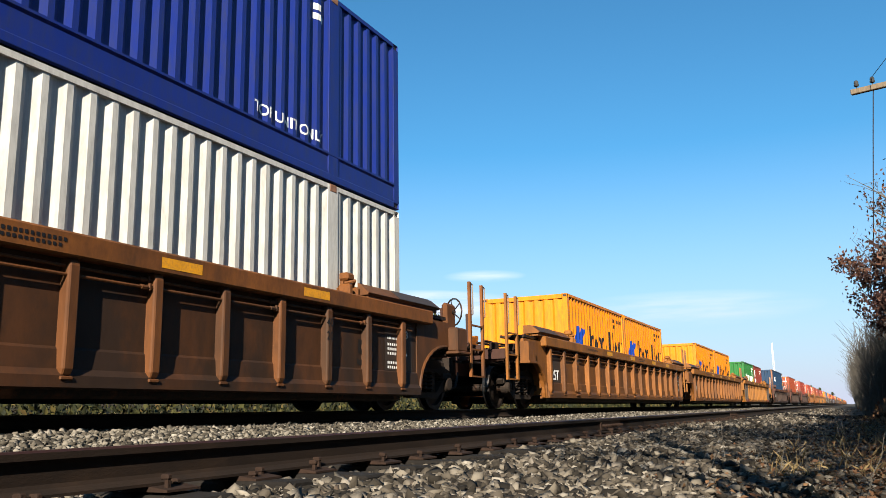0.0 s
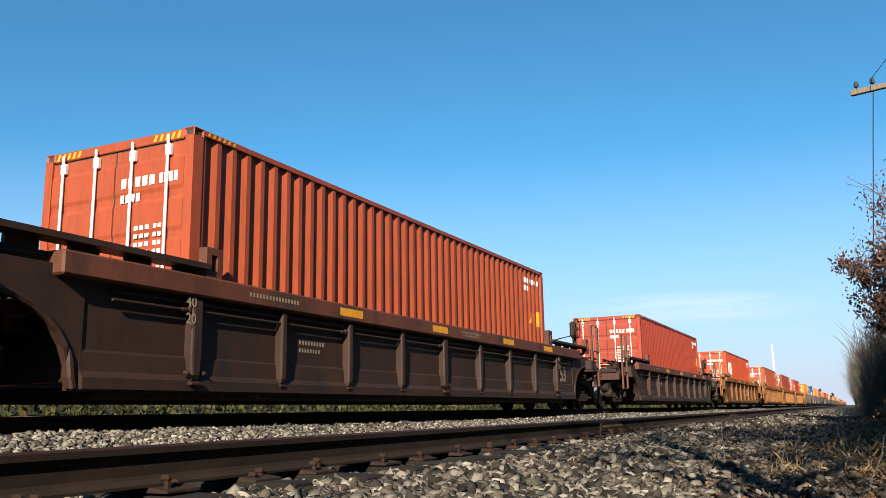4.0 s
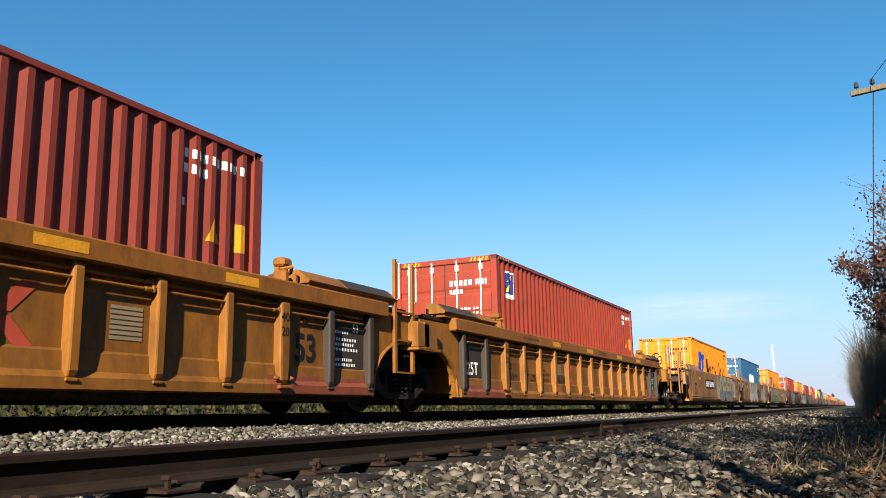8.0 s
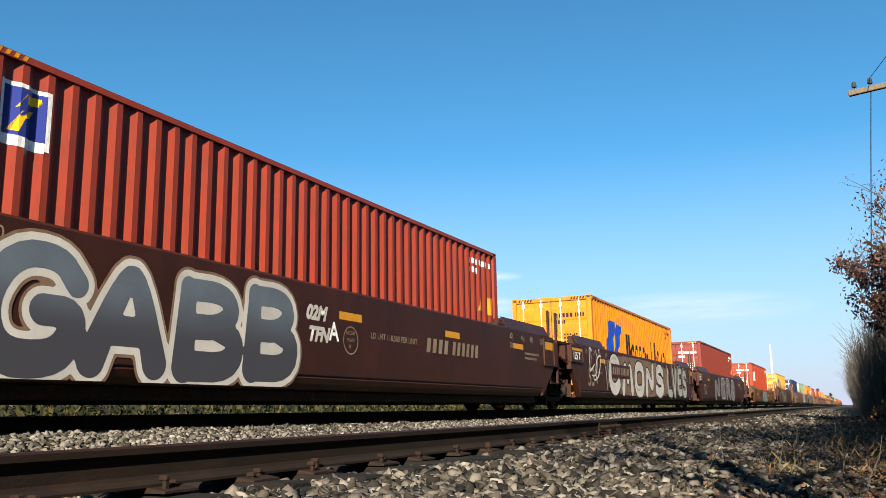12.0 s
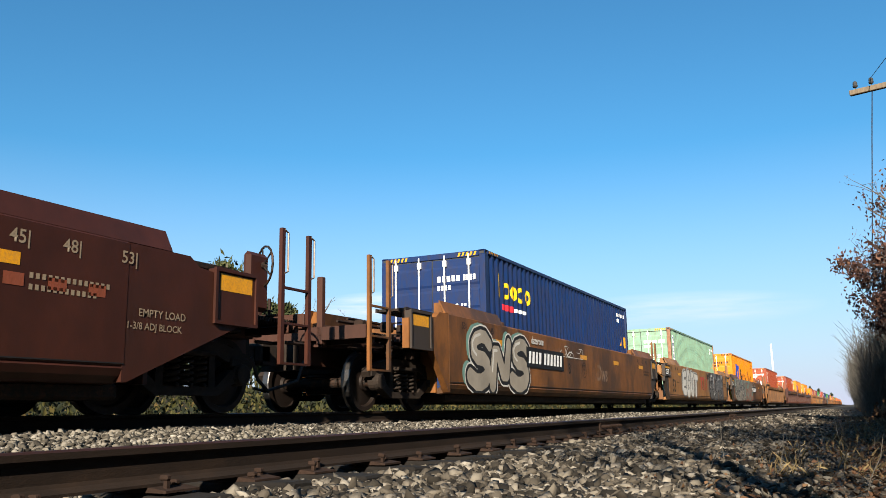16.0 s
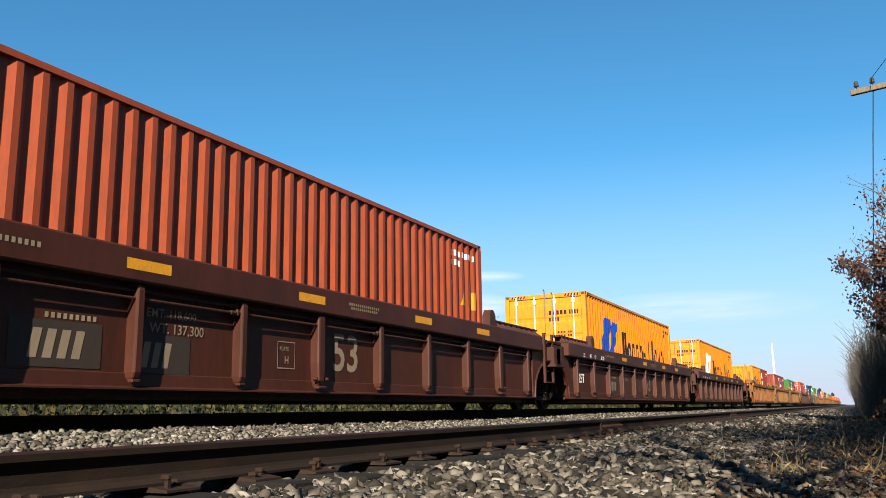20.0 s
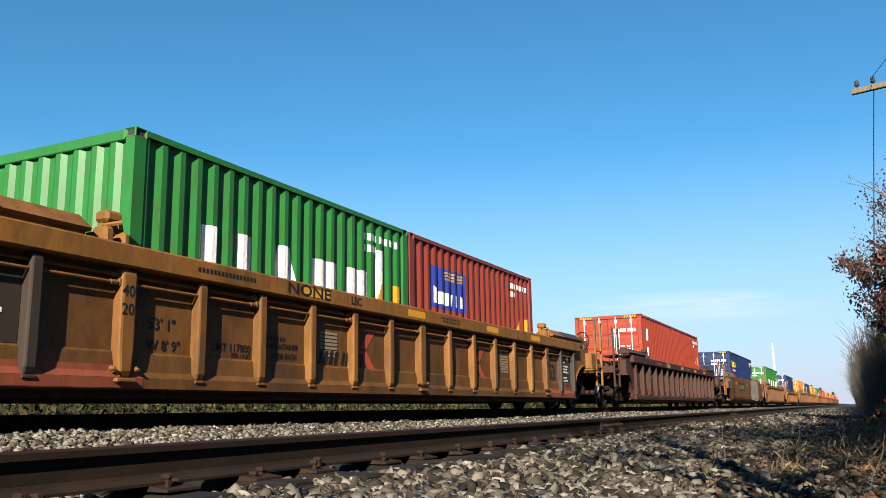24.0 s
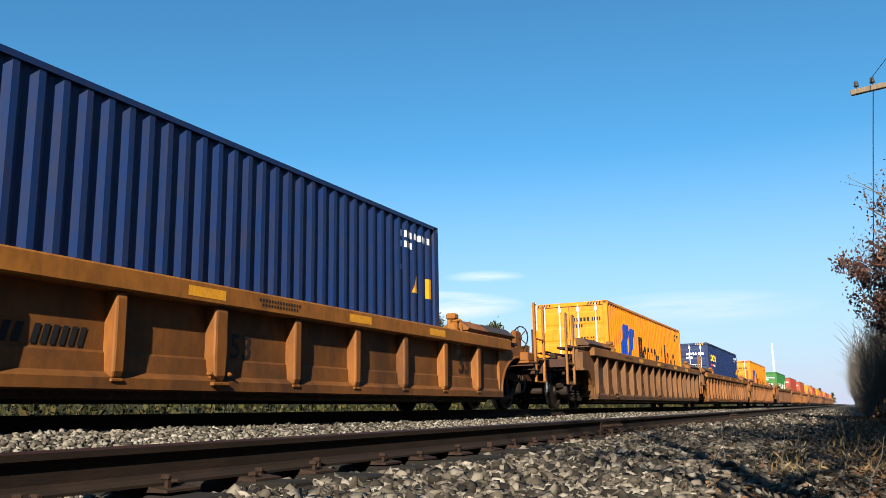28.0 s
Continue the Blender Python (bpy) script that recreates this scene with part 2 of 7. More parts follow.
def grid_mesh(name, pts, nx, ny, material, smooth=True):
    me = bpy.data.meshes.new(name)
    f = [(j * nx + i, j * nx + i + 1, (j + 1) * nx + i + 1, (j + 1) * nx + i) for j in range(ny - 1) for i in range(nx - 1)]
    me.from_pydata(pts, [], f)
    me.materials.append(material)
    if smooth:
        me.shade_smooth()
    return me


def many(name, shapes, pick, pos, size, rot, material, flat=None):
    """One mesh out of many copies of small shapes: shapes are (verts, faces) of triangles, pick chooses for each copy."""
    vs, fs, base = [], [], 0
    for k, (sv, sf) in enumerate(shapes):
        ids = np.nonzero(pick == k)[0]
        if not len(ids):
            continue
        sv, sf = np.asarray(sv, float), np.asarray(sf, int)
        a, b, c = rot[ids].T
        ca, sa, cb, sb, cc, sn = np.cos(a), np.sin(a), np.cos(b), np.sin(b), np.cos(c), np.sin(c)
        r = np.empty((len(ids), 3, 3))
        r[:, 0] = np.stack([cc * cb, cc * sb * sa - sn * ca, cc * sb * ca + sn * sa], 1)
        r[:, 1] = np.stack([sn * cb, sn * sb * sa + cc * ca, sn * sb * ca - cc * sa], 1)
        r[:, 2] = np.stack([-sb, cb * sa, cb * ca], 1)
        w = np.einsum("nij,nkj->nki", r, sv[None] * size[ids][:, None, :]) + pos[ids][:, None, :]
        vs.append(w.reshape(-1, 3))
        fs.append((sf[None] + (base + np.arange(len(ids)) * len(sv))[:, None, None]).reshape(-1, 3))
        base += len(ids) * len(sv)
    v, f = np.concatenate(vs), np.concatenate(fs)
    me = bpy.data.meshes.new(name)
    me.vertices.add(len(v))
    me.vertices.foreach_set("co", v.ravel())
    me.loops.add(len(f) * 3)
    me.loops.foreach_set("vertex_index", f.ravel().astype(np.int32))
    me.polygons.add(len(f))
    me.polygons.foreach_set("loop_start", np.arange(len(f), dtype=np.int32) * 3)
    me.materials.append(material)
    me.update(calc_edges=True)
    return me


def stone_shape(seed):
    """A broken stone with flat faces: the hull of a few points, of about one unit."""
    rng = random.Random(seed)
    bm = bmesh.new()
    for k in range(11):
        d = Vector((rng.gauss(0, 1), rng.gauss(0, 1), rng.gauss(0, 1))).normalized()
        bm.verts.new(d * rng.uniform(0.42, 0.6))
    res = bmesh.ops.convex_hull(bm, input=bm.verts[:])
    bmesh.ops.delete(bm, geom=[v for v in bm.verts if not v.link_faces], context="VERTS")
    bmesh.ops.triangulate(bm, faces=bm.faces[:])
    bm.verts.index_update()
    out = [(v.co.x, v.co.y, v.co.z * 0.8) for v in bm.verts], [tuple(v.index for v in f.verts) for f in bm.faces]
    bm.free()
    return out


def rough_stone(seed):
    """A plain eight-sided stone for the distance."""
    rng = random.Random(seed + 90)
    v = [tuple(c * rng.uniform(0.4, 0.62) for c in p) for p in ((1, 0, 0), (0, 1, 0), (-1, 0, 0), (0, -1, 0), (0, 0, 0.9), (0, 0, -0.9))]
    return v, [(0, 1, 4), (1, 2, 4), (2, 3, 4), (3, 0, 4), (1, 0, 5), (2, 1, 5), (3, 2, 5), (0, 3, 5)]


LEAFSHAPE = ([(0, 0, 0), (0.5, 0.28, 0.12), (1, 0, 0), (0.5, -0.28, 0.12)], [(0, 1, 2), (0, 2, 3)])
BLADE = ([(-0.5, 0, 0), (0.5, 0, 0), (0.15, 0.25, 0.6), (0.05, 0.7, 1.0)], [(0, 1, 2), (0, 2, 3)])
SUNDRY = np.random.default_rng(7)


# ---- ground and track ----
def ground_z(x, y):
    """Height of the ground: the ballast bed of the track, the lower bed of the near rail, the bank beside it."""
    x = np.asarray(x, float)
    y = np.asarray(y, float)
    z = np.interp(x, (-400, -60, -34, -24, -18, -13, -11.5, -10, -9.4, -6.1, -4.6, -3.4, -3.0, -1.9, -1.2, 0.2, 1.3, 3.0, 7, 12, 60, 400),
                  (2.0, 2.0, 1.6, 0.9, -0.1, -0.6, -0.75, -0.3, -0.2, -0.2, -0.31, -0.35, -0.375, -0.385, -0.42, -0.46, -0.4, 0.15, 1.0, 1.4, 1.8, 2.4))
    return z + 0.012 * np.sin(x * 5.1 + y * 1.3) * np.cos(y * 2.7) + 0.02 * np.sin(y * 0.31 + x)


def build_ground():
    xs = np.concatenate([np.array([-3000, -900, -300, -120, -60, -40, -30, -24, -20, -17, -15]), np.arange(-13.5, 6, 0.22), np.array([6.5, 7.5, 9, 12, 18, 30, 60, 150, 500, 3000])])
    ys = np.concatenate([np.array([-3000, -1500, -600, -200, -80, -30, -12]), np.arange(-6, 26, 0.3), np.arange(26, 60, 1.5), np.array([65, 75, 90, 110, 140, 180, 240, 320, 450, 700, 1200, 2000, 3200])])
    pts = [(x, y, z) for y in ys for x, z in zip(xs, ground_z(np.clip(xs, -399, 399), y))]
    g = new("ground", grid_mesh("ground", pts, len(xs), len(ys), GROUNDM))
    tagged(g, "grey gravel bed and dry verge beside the tracks", "ground", kind="structure")
    g.data.materials.append(GRASSBED)
    for p in g.data.polygons:
        c = p.center
        if c.x < -11.2 or c.x > 1.1:
            p.material_index = 1


RAIL_OUT = [(-0.07, 0), (0.07, 0), (0.07, 0.012), (0.02, 0.03), (0.009, 0.045), (0.009, 0.118), (0.018, 0.13), (0.036, 0.136), (0.036, 0.162), (0.027, 0.17),
            (-0.027, 0.17), (-0.036, 0.162), (-0.036, 0.136), (-0.018, 0.13), (-0.009, 0.118), (-0.009, 0.045), (-0.02, 0.03), (-0.07, 0.012)]


def rail(x, top, y0, y1, parent, name="rail", head=RAILM):
    me = Mesh().prism([(x + a, top - 0.17 + b) for a, b in RAIL_OUT], "y", y0, y1).data("rail", RAILM)
    me.materials.append(head)
    for p in me.polygons:
        if p.normal.z > 0.35 and p.center.z > top - 0.02:
            p.material_index = 1
    return part(name, me, parent)


TIE_Y = []


def build_track():
    main = thing("railway_track", "steel rails of the main line on a ballast bed", "track")
    main["kind"] = "structure"
    for s in (-0.7525, 0.7525):
        rail(XC + s, 0, -820, 1500, main, head=TREAD)
    near = thing("side_track_rail", "rusty jointed rail of the unused side track", "rail")
    near["kind"] = "structure"
    x, top = -2.75, -0.148
    rail(x, top, -40, 12.3, near, head=RAILTOP)
    rail(x, top, 12.31, 420, near, head=RAILTOP)
    joint = shared("joint_bar", lambda: Mesh().prism([(0.012, 0.03), (0.045, 0.035), (0.03, 0.06), (0.03, 0.105), (0.04, 0.13), (0.012, 0.126)], "y", -0.45, 0.45), PLATE)
    nut = shared("bolt", lambda: Mesh().lathe([(0.018, 0.0), (0.018, 0.035), (0.012, 0.045), (0.012, 0.06)], 6, "x"), PLATE)
    for yj in (10.4, 22.3):
        j = part("joint_bar", joint, near, pose(x, yj, top - 0.17))
        for k in range(6):
            part("bolt", nut, j, pose(0.03, -0.375 + k * 0.15, 0.083))
    tie = shared("tie", lambda: Mesh().slab(-0.68, 0.42, -0.11, 0.11, -0.17, 0.0, 0.012), TIE)
    plate = shared("tie_plate", lambda: Mesh().prism([(-0.17, 0), (0.17, 0), (0.17, 0.01), (0.08, 0.022), (-0.08, 0.022), (-0.17, 0.01)], "y", -0.1, 0.1), PLATE)
    spike = shared("spike", lambda: Mesh().box(-0.009, 0.009, -0.009, 0.009, -0.05, 0.03).slab(-0.03, 0.014, -0.016, 0.016, 0.026, 0.05, 0.006), PLATE)
    rng = random.Random(3)
    k = 0
    near_ties = [-1.8 + 0.56 * q for q in range(8)] + [2.82, 3.4, 3.9, 4.64, 5.14, 5.75, 6.35]
    yt = near_ties[-1] + 0.55
    while yt < 48:
        near_ties.append(yt)
        yt += 0.545 + rng.uniform(-0.04, 0.04)
    for yt in near_ties:
        TIE_Y.append(yt)
        shift, turn = rng.uniform(-0.08, 0.06), rng.uniform(-2.5, 2.5)
        part("tie", tie, near, pose(x + shift, yt, top - 0.194 + rng.uniform(-0.012, 0.0), rng.uniform(-1, 1), rng.uniform(-1.5, 1), turn))
        if yt < 24:
            p = part("tie_plate", plate, near, pose(x, yt, top - 0.193))
            for sx, sy in ((0.083, 0.05), (-0.083, -0.05), (0.125, -0.05)):
                part("spike", spike, p, pose(sx, sy, rng.uniform(-0.012, 0.03), 0, rng.uniform(-6, 6), 0 if sx > 0 else 180))
    tie2 = shared("sleeper", lambda: Mesh().slab(-1.3, 1.3, -0.115, 0.115, -0.17, 0.0, 0.01), TIE)
    yt = -7.0
    while yt < 40:
        part("tie", tie2, main, pose(XC, yt, -0.19))
        yt += 0.52


def build_ballast():
    shapes = [stone_shape(q) for q in range(9)] + [rough_stone(q) for q in range(6)]
    n = 190000
    d = 2.6 * (75.0 / 2.6) ** SUNDRY.random(n)
    ang = SUNDRY.uniform(-0.12, 0.98, n)
    x, y = -d * np.sin(ang), d * np.cos(ang)
    keep = (x > -10.8) & (x < 1.2) & (y > 0.5) & ((x < -0.6) | (SUNDRY.random(n) < 0.2))
    keep &= ~((x < -6.5) & (x > -9.0) & (SUNDRY.random(n) < 0.7))
    x, y, d = x[keep], y[keep], d[keep]
    m = len(x)
    s = np.exp(SUNDRY.normal(math.log(0.039), 0.42, m)) * np.clip(0.75 + d / 22, 1, 1.9)
    s = np.clip(s, 0.012, np.where(d < 12, 0.085, 0.14))
    s = np.where((x < -3.2), np.clip(s, 0.03, 0.075), s)
    s = np.where(x > -0.8, s * SUNDRY.uniform(0.4, 1.0, m), s)
    size = np.stack([s * SUNDRY.uniform(0.8, 1.5, m), s * SUNDRY.uniform(0.7, 1.2, m), s * SUNDRY.uniform(0.5, 0.85, m)], 1)
    pos = np.stack([x, y, ground_z(x, y) + s * SUNDRY.uniform(-0.1, 0.32, m)], 1)
    rot = np.stack([SUNDRY.normal(0, 0.5, m), SUNDRY.normal(0, 0.5, m), SUNDRY.uniform(0, 6.28, m)], 1)
    on_tie = (x > -3.45) & (x < -2.33) & (np.min(np.abs(y[:, None] - np.array(TIE_Y)[None]), 1) < 0.115) & (SUNDRY.random(m) < 0.9)
    clear = ~on_tie & (np.abs(x + 2.75) > 0.1) & (np.abs(x - XC - 0.75) > 0.08)
    pick = np.where(d < 14, SUNDRY.integers(0, 9, m), SUNDRY.integers(9, 15, m))
    main = clear & (x < -3.4)
    clear &= ~main
    me = many("ballast", shapes, pick[clear], pos[clear], size[clear], rot[clear], BALLAST)
    bed = many("main_ballast", shapes, pick[main], pos[main], size[main], rot[main], BALLAST_MAIN)
    tagged(new("ballast_stones", bed), "paler crushed ballast of the main line", "ballast", kind="stuff")
    # the bed goes on beside and behind
    n = 42000
    x, y = SUNDRY.uniform(-10.8, 1.1, n), SUNDRY.uniform(-9, 16, n)
    rim = (np.hypot(x, y) < 2.6) | (np.arctan2(-x, y) > 0.98) | (np.arctan2(-x, y) < -0.12)
    x, y = x[rim], y[rim]
    m = len(x)
    s = np.clip(np.exp(SUNDRY.normal(math.log(0.05), 0.35, m)), 0.02, 0.09)
    size = np.stack([s * SUNDRY.uniform(0.8, 1.5, m), s * SUNDRY.uniform(0.7, 1.2, m), s * SUNDRY.uniform(0.5, 0.85, m)], 1)
    on_tie = (x > -3.45) & (x < -2.33) & (np.min(np.abs(y[:, None] - np.array(TIE_Y)[None]), 1) < 0.115)
    ok = ~on_tie & (np.abs(x + 2.75) > 0.1) & (np.abs(np.abs(x - XC) - 0.75) > 0.08) & (np.hypot(x, y) > 0.7)
    rest = many("ballast_rest", shapes, SUNDRY.integers(9, 15, m)[ok], np.stack([x, y, ground_z(x, y) + s * SUNDRY.uniform(-0.1, 0.3, m)], 1)[ok], size[ok], SUNDRY.uniform(0, 6.28, (m, 3))[ok], BALLAST)
    tagged(new("ballast_stones", rest), "loose pale grey crushed ballast stones", "ballast", kind="stuff")
    tagged(new("ballast_stones", me), "loose pale grey crushed ballast stones", "ballast", kind="stuff")


build_ground()
build_track()
build_ballast()


# ---- containers ----
PITCH, DEPTH, POST = 0.278, 0.04, 0.14


def corr(y, half):
    """How far the side wall lies inside its outer plane at y of a box of that half length; the ribs begin at its corner posts."""
    a = (y + half - POST) % PITCH
    for y0, y1, d0, d1 in ((0, 0.074, 0, 0), (0.074, 0.139, 0, 1), (0.139, 0.213, 1, 1), (0.213, PITCH, 1, 0)):
        if a <= y1:
            return DEPTH * (d0 + (d1 - d0) * (a - y0) / (y1 - y0))
    return 0.0


def breaks(a, b, half):
    out, k = [a], 0
    while True:
        base = POST - half + k * PITCH
        if base > b:
            break
        for s in (0, 0.074, 0.139, 0.213):
            if a + 1e-4 < base + s < b - 1e-4:
                out.append(base + s)
        k += 1
    return out + [b]


def clip_band(poly, a, b):
    """The piece of a flat outline (y, z) between y = a and y = b."""
    for lim, sign in ((a, 1), (b, -1)):
        res = []
        for i, p in enumerate(poly):
            q = poly[(i + 1) % len(poly)]
            pin, qin = (p[0] - lim) * sign >= 0, (q[0] - lim) * sign >= 0
            if pin:
                res.append(p)
            if pin != qin:
                t = (lim - p[0]) / (q[0] - p[0])
                res.append((lim, p[1] + t * (q[1] - p[1])))
        poly = res
        if len(poly) < 3:
            return []
    return poly


def decal(polys, h, outer):
    """Paint laid on the ribbed side wall (the side towards +x): outlines in (y, z), lifted 3 mm."""
    m = Mesh()
    for poly in polys:
        ys = [p[0] for p in poly]
        bs = breaks(min(ys), max(ys), h)
        for a, b in zip(bs, bs[1:]):
            c = clip_band(poly, a, b)
            if len(c) >= 3:
                m.add([(outer - corr(min(max(p[0], a + 1e-5), b - 1e-5), h) + 0.003, p[0], p[1]) for p in c], [tuple(range(len(c)))])
    return m


def rect(y0, y1, z0, z1, lean=0.0):
    return [(y0, z0), (y1, z0), (y1 + lean, z1), (y0 + lean, z1)]


def corrugated(w0, w1, z0, z1, outer, along, sign):
    """A ribbed wall from w0 to w1 in a plane at outer (along 'y': side wall, along 'x': end wall)."""
    h = POST - w0
    bs = breaks(w0, w1, h)
    v, f = [], []
    for k, w in enumerate(bs):
        d = sign * (outer - corr(w - 1e-6 if k else w, h))
        for z in (z0, z1):
            v.append((d, w, z) if along == "y" else (w, d, z))
    for k in range(len(bs) - 1):
        f.append((2 * k, 2 * k + 2, 2 * k + 3, 2 * k + 1))
    return Mesh().add(v, f)


def casting():
    m = Mesh().slab(-0.081, 0.081, -0.089, 0.089, -0.059, 0.059, 0.012)
    return m


def casting_data(post):
    """A corner casting; its lifting holes are shallow recesses with their shade painted dark."""
    key = ("casting", post.name)
    if key not in CACHE:
        me = casting().data("corner_casting", post)
        me.materials.append(RUBBER)
        bm = bmesh.new()
        bm.from_mesh(me)
        big = [f for f in bm.faces if abs(f.normal.z) < 0.1 and f.calc_area() > 0.01]
        bmesh.ops.inset_individual(bm, faces=big, thickness=0.028, depth=-0.02)
        for f in big:
            f.material_index = 1
        bm.to_mesh(me)
        bm.free()
        CACHE[key] = me
    return CACHE[key]


DETAIL = [True]


def container(name, length, height, color, label, doors=True, marks=(), rods=GALV, post=None, hazard=True, width=2.438, group="shipping containers", ink=WHITE):
    """A steel box container, its base at z = 0, its door or blind end towards -y."""
    c = thing(name, label, "shipping container", group)
    h, w, t = length / 2, width / 2, height
    post = post or color
    key = (round(length, 2), round(height, 2), round(width, 2))
    for s in (-1, 1):
        part("side_wall", shared(("side_wall", key, s), lambda: corrugated(-h + 0.14, h - 0.14, 0.13, t - 0.07, w - 0.012, "y", s), color), c)
        part("top_rail", shared(("top_rail", key, s), lambda: Mesh().slab(s * w, s * (w - 0.07), -h + 0.17, h - 0.17, t - 0.075, t - 0.008, 0.008), color), c)
        part("bottom_rail", shared(("bottom_rail", key, s), lambda: Mesh().prism([(s * w, 0.005), (s * w, 0.15), (s * (w - 0.03), 0.155), (s * (w - 0.05), 0.005)], "y", -h + 0.17, h - 0.17), color), c)
        for e in (-1, 1):
            part("corner_post", shared(("corner_post", key, s, e), lambda: Mesh().prism(
                [(s * w, e * h), (s * w, e * (h - 0.16)), (s * (w - 0.05), e * (h - 0.16)), (s * (w - 0.06), e * (h - 0.06)), (s * (w - 0.13), e * (h - 0.06)), (s * (w - 0.13), e * h)], "z", 0.1, t - 0.1), post), c)
            for z in (0.059, t - 0.059):
                part("corner_casting", casting_data(post), c, pose(s * (w - 0.079), e * (h - 0.087), z))
    roof = Mesh().box(-w + 0.05, w - 0.05, -h + 0.12, h - 0.12, t - 0.05, t - 0.02)
    for k in range(int((length - 0.6) / 0.42)):
        y = -h + 0.35 + k * 0.42
        roof.prism([(y, t - 0.02), (y + 0.06, t - 0.004), (y + 0.2, t - 0.004), (y + 0.26, t - 0.02)], "x", -w + 0.12, w - 0.12)
    part("roof", shared(("roof", key), lambda: roof, color), c)
    part("underframe", shared(("underframe", key), lambda: Mesh().box(-w + 0.06, w - 0.06, -h + 0.1, h - 0.1, 0.02, 0.14), STEEL), c)
    for e in (-1, 1):
        part("header", shared(("header", key, e), lambda: Mesh().slab(-w + 0.16, w - 0.16, e * h, e * (h - 0.1), t - 0.13, t - 0.01, 0.01), color), c)
        part("end_sill", shared(("end_sill", key, e), lambda: Mesh().slab(-w + 0.16, w - 0.16, e * h, e * (h - 0.1), 0.0, 0.13, 0.01), color), c)
        if not (doors and e < 0):
            part("end_wall", shared(("end_wall", key, e), lambda: corrugated(-w + 0.13, w - 0.13, 0.12, t - 0.11, h - 0.015, "x", e), color), c)
    if not DETAIL[0]:
        hazard = False
    if doors:
        for s in (-1, 1):
            front, n5 = [], (t - 0.45) / 5
            for k in range(5):
                z = 0.22 + k * n5
                front += [(-h + 0.02, z), (-h + 0.006, z + 0.05), (-h + 0.006, z + n5 - 0.12), (-h + 0.02, z + n5 - 0.07)]
            leaf = Mesh().prism([(-h + 0.06, 0.14), (-h + 0.02, 0.14)] + front + [(-h + 0.02, t - 0.15), (-h + 0.06, t - 0.15)], "x", s * 0.012, s * (w - 0.14))
            d = part("door", shared(("door", key, s), lambda: leaf, color), c)
            part("gasket", shared(("gasket", key, s), lambda: Mesh().box(s * 0.004, s * (w - 0.128), -h + 0.025, -h + 0.035, 0.125, 0.14).box(s * 0.004, s * (w - 0.128), -h + 0.025, -h + 0.035, t - 0.15, t - 0.132).box(
                s * 0.002, s * 0.012, -h + 0.022, -h + 0.032, 0.14, t - 0.15), RUBBER), d)
            for x in (0.3, 0.86) if DETAIL[0] else ():
                r = part("lock_rod", shared(("lock_rod", key), lambda: Mesh().tube([(0, 0, 0.07), (0, 0, t - 0.07)], 0.019, 8).slab(-0.045, 0.045, -0.01, 0.05, t - 0.31, t - 0.17, 0.01).slab(-0.045, 0.045, -0.01, 0.05, 0.2, 0.3, 0.01), rods), d, pose(s * x, -h - 0.03, 0))
                part("lock_handle", shared("lock_handle", lambda: Mesh().slab(-0.02, 0.5, -0.035, -0.015, -0.02, 0.02, 0.006), rods), r, pose(0, -0.004, 1.05 + 0.1 * (x < 0.5), 0, 0, 0 if s < 0 else 180))
        n1 = shared(("serial_bars", key), lambda: bars_end(0.12, 0.68, t - 0.62, t - 0.5, 5, -h).bars(0.72, 1.02, t - 0.62, t - 0.5, 4).bars(0.12, 0.45, t - 0.8, t - 0.7, 4), ink)
        part("serial_marking", n1, c)["kind"] = "stuff"
        n2 = shared(("weight_bars", key), lambda: weight_bars(-h, t), ink)
        part("weight_marking", n2, c)["kind"] = "stuff"
    if hazard:
        hz = Mesh()
        for x0 in (-w + 0.2, w - 0.62):
            for k in range(5):
                hz.add([(x0 + k * 0.09, -h - 0.003, t - 0.11), (x0 + k * 0.09 + 0.045, -h - 0.003, t - 0.11), (x0 + k * 0.09 + 0.075, -h - 0.003, t - 0.03), (x0 + k * 0.09 + 0.03, -h - 0.003, t - 0.03)], [(0, 1, 2, 3)])
        for k in range(6):
            y0 = -h + 0.22 + k * 0.09
            hz.add([(w + 0.002, y0, t - 0.065), (w + 0.002, y0 + 0.045, t - 0.065), (w + 0.002, y0 + 0.07, t - 0.015), (w + 0.002, y0 + 0.025, t - 0.015)], [(0, 1, 2, 3)])
        part("hazard_stripe_band", shared(("hazard_stripes", key), lambda: hz, BLACK if ink is BLACK else YELLOWM), c)["kind"] = "stuff"
    side = decal([rect(h - 1.35 + 0.105 * k, h - 1.29 + 0.105 * k, t - 0.38, t - 0.27) for k in range(10)] + [rect(h - 1.35 + 0.105 * k, h - 1.29 + 0.105 * k, t - 0.56, t - 0.45) for k in range(4)] + [rect(h - 1.4, h - 1.32, t - 0.95, t - 0.86)], h, w - 0.012)
    if length < 15 and DETAIL[0]:
        part("side_marking", shared(("side_marking", key), lambda: side, ink), c)["kind"] = "stuff"
    tri = decal([[(h - 0.98, t - 1.3), (h - 0.72, t - 1.3), (h - 0.85, t - 1.0)]], h, w - 0.012)
    if length < 15 and DETAIL[0]:
        part("warning_sticker", shared(("warning_sticker", key), lambda: tri, YELLOWM), c)
    tri2 = decal([rect(h - 0.46, h - 0.28, t - 1.35, t - 1.0)], h, w - 0.012)
    if length < 15 and DETAIL[0]:
        part("height_sticker", shared(("height_sticker", key), lambda: tri2, YELLOWM), c)
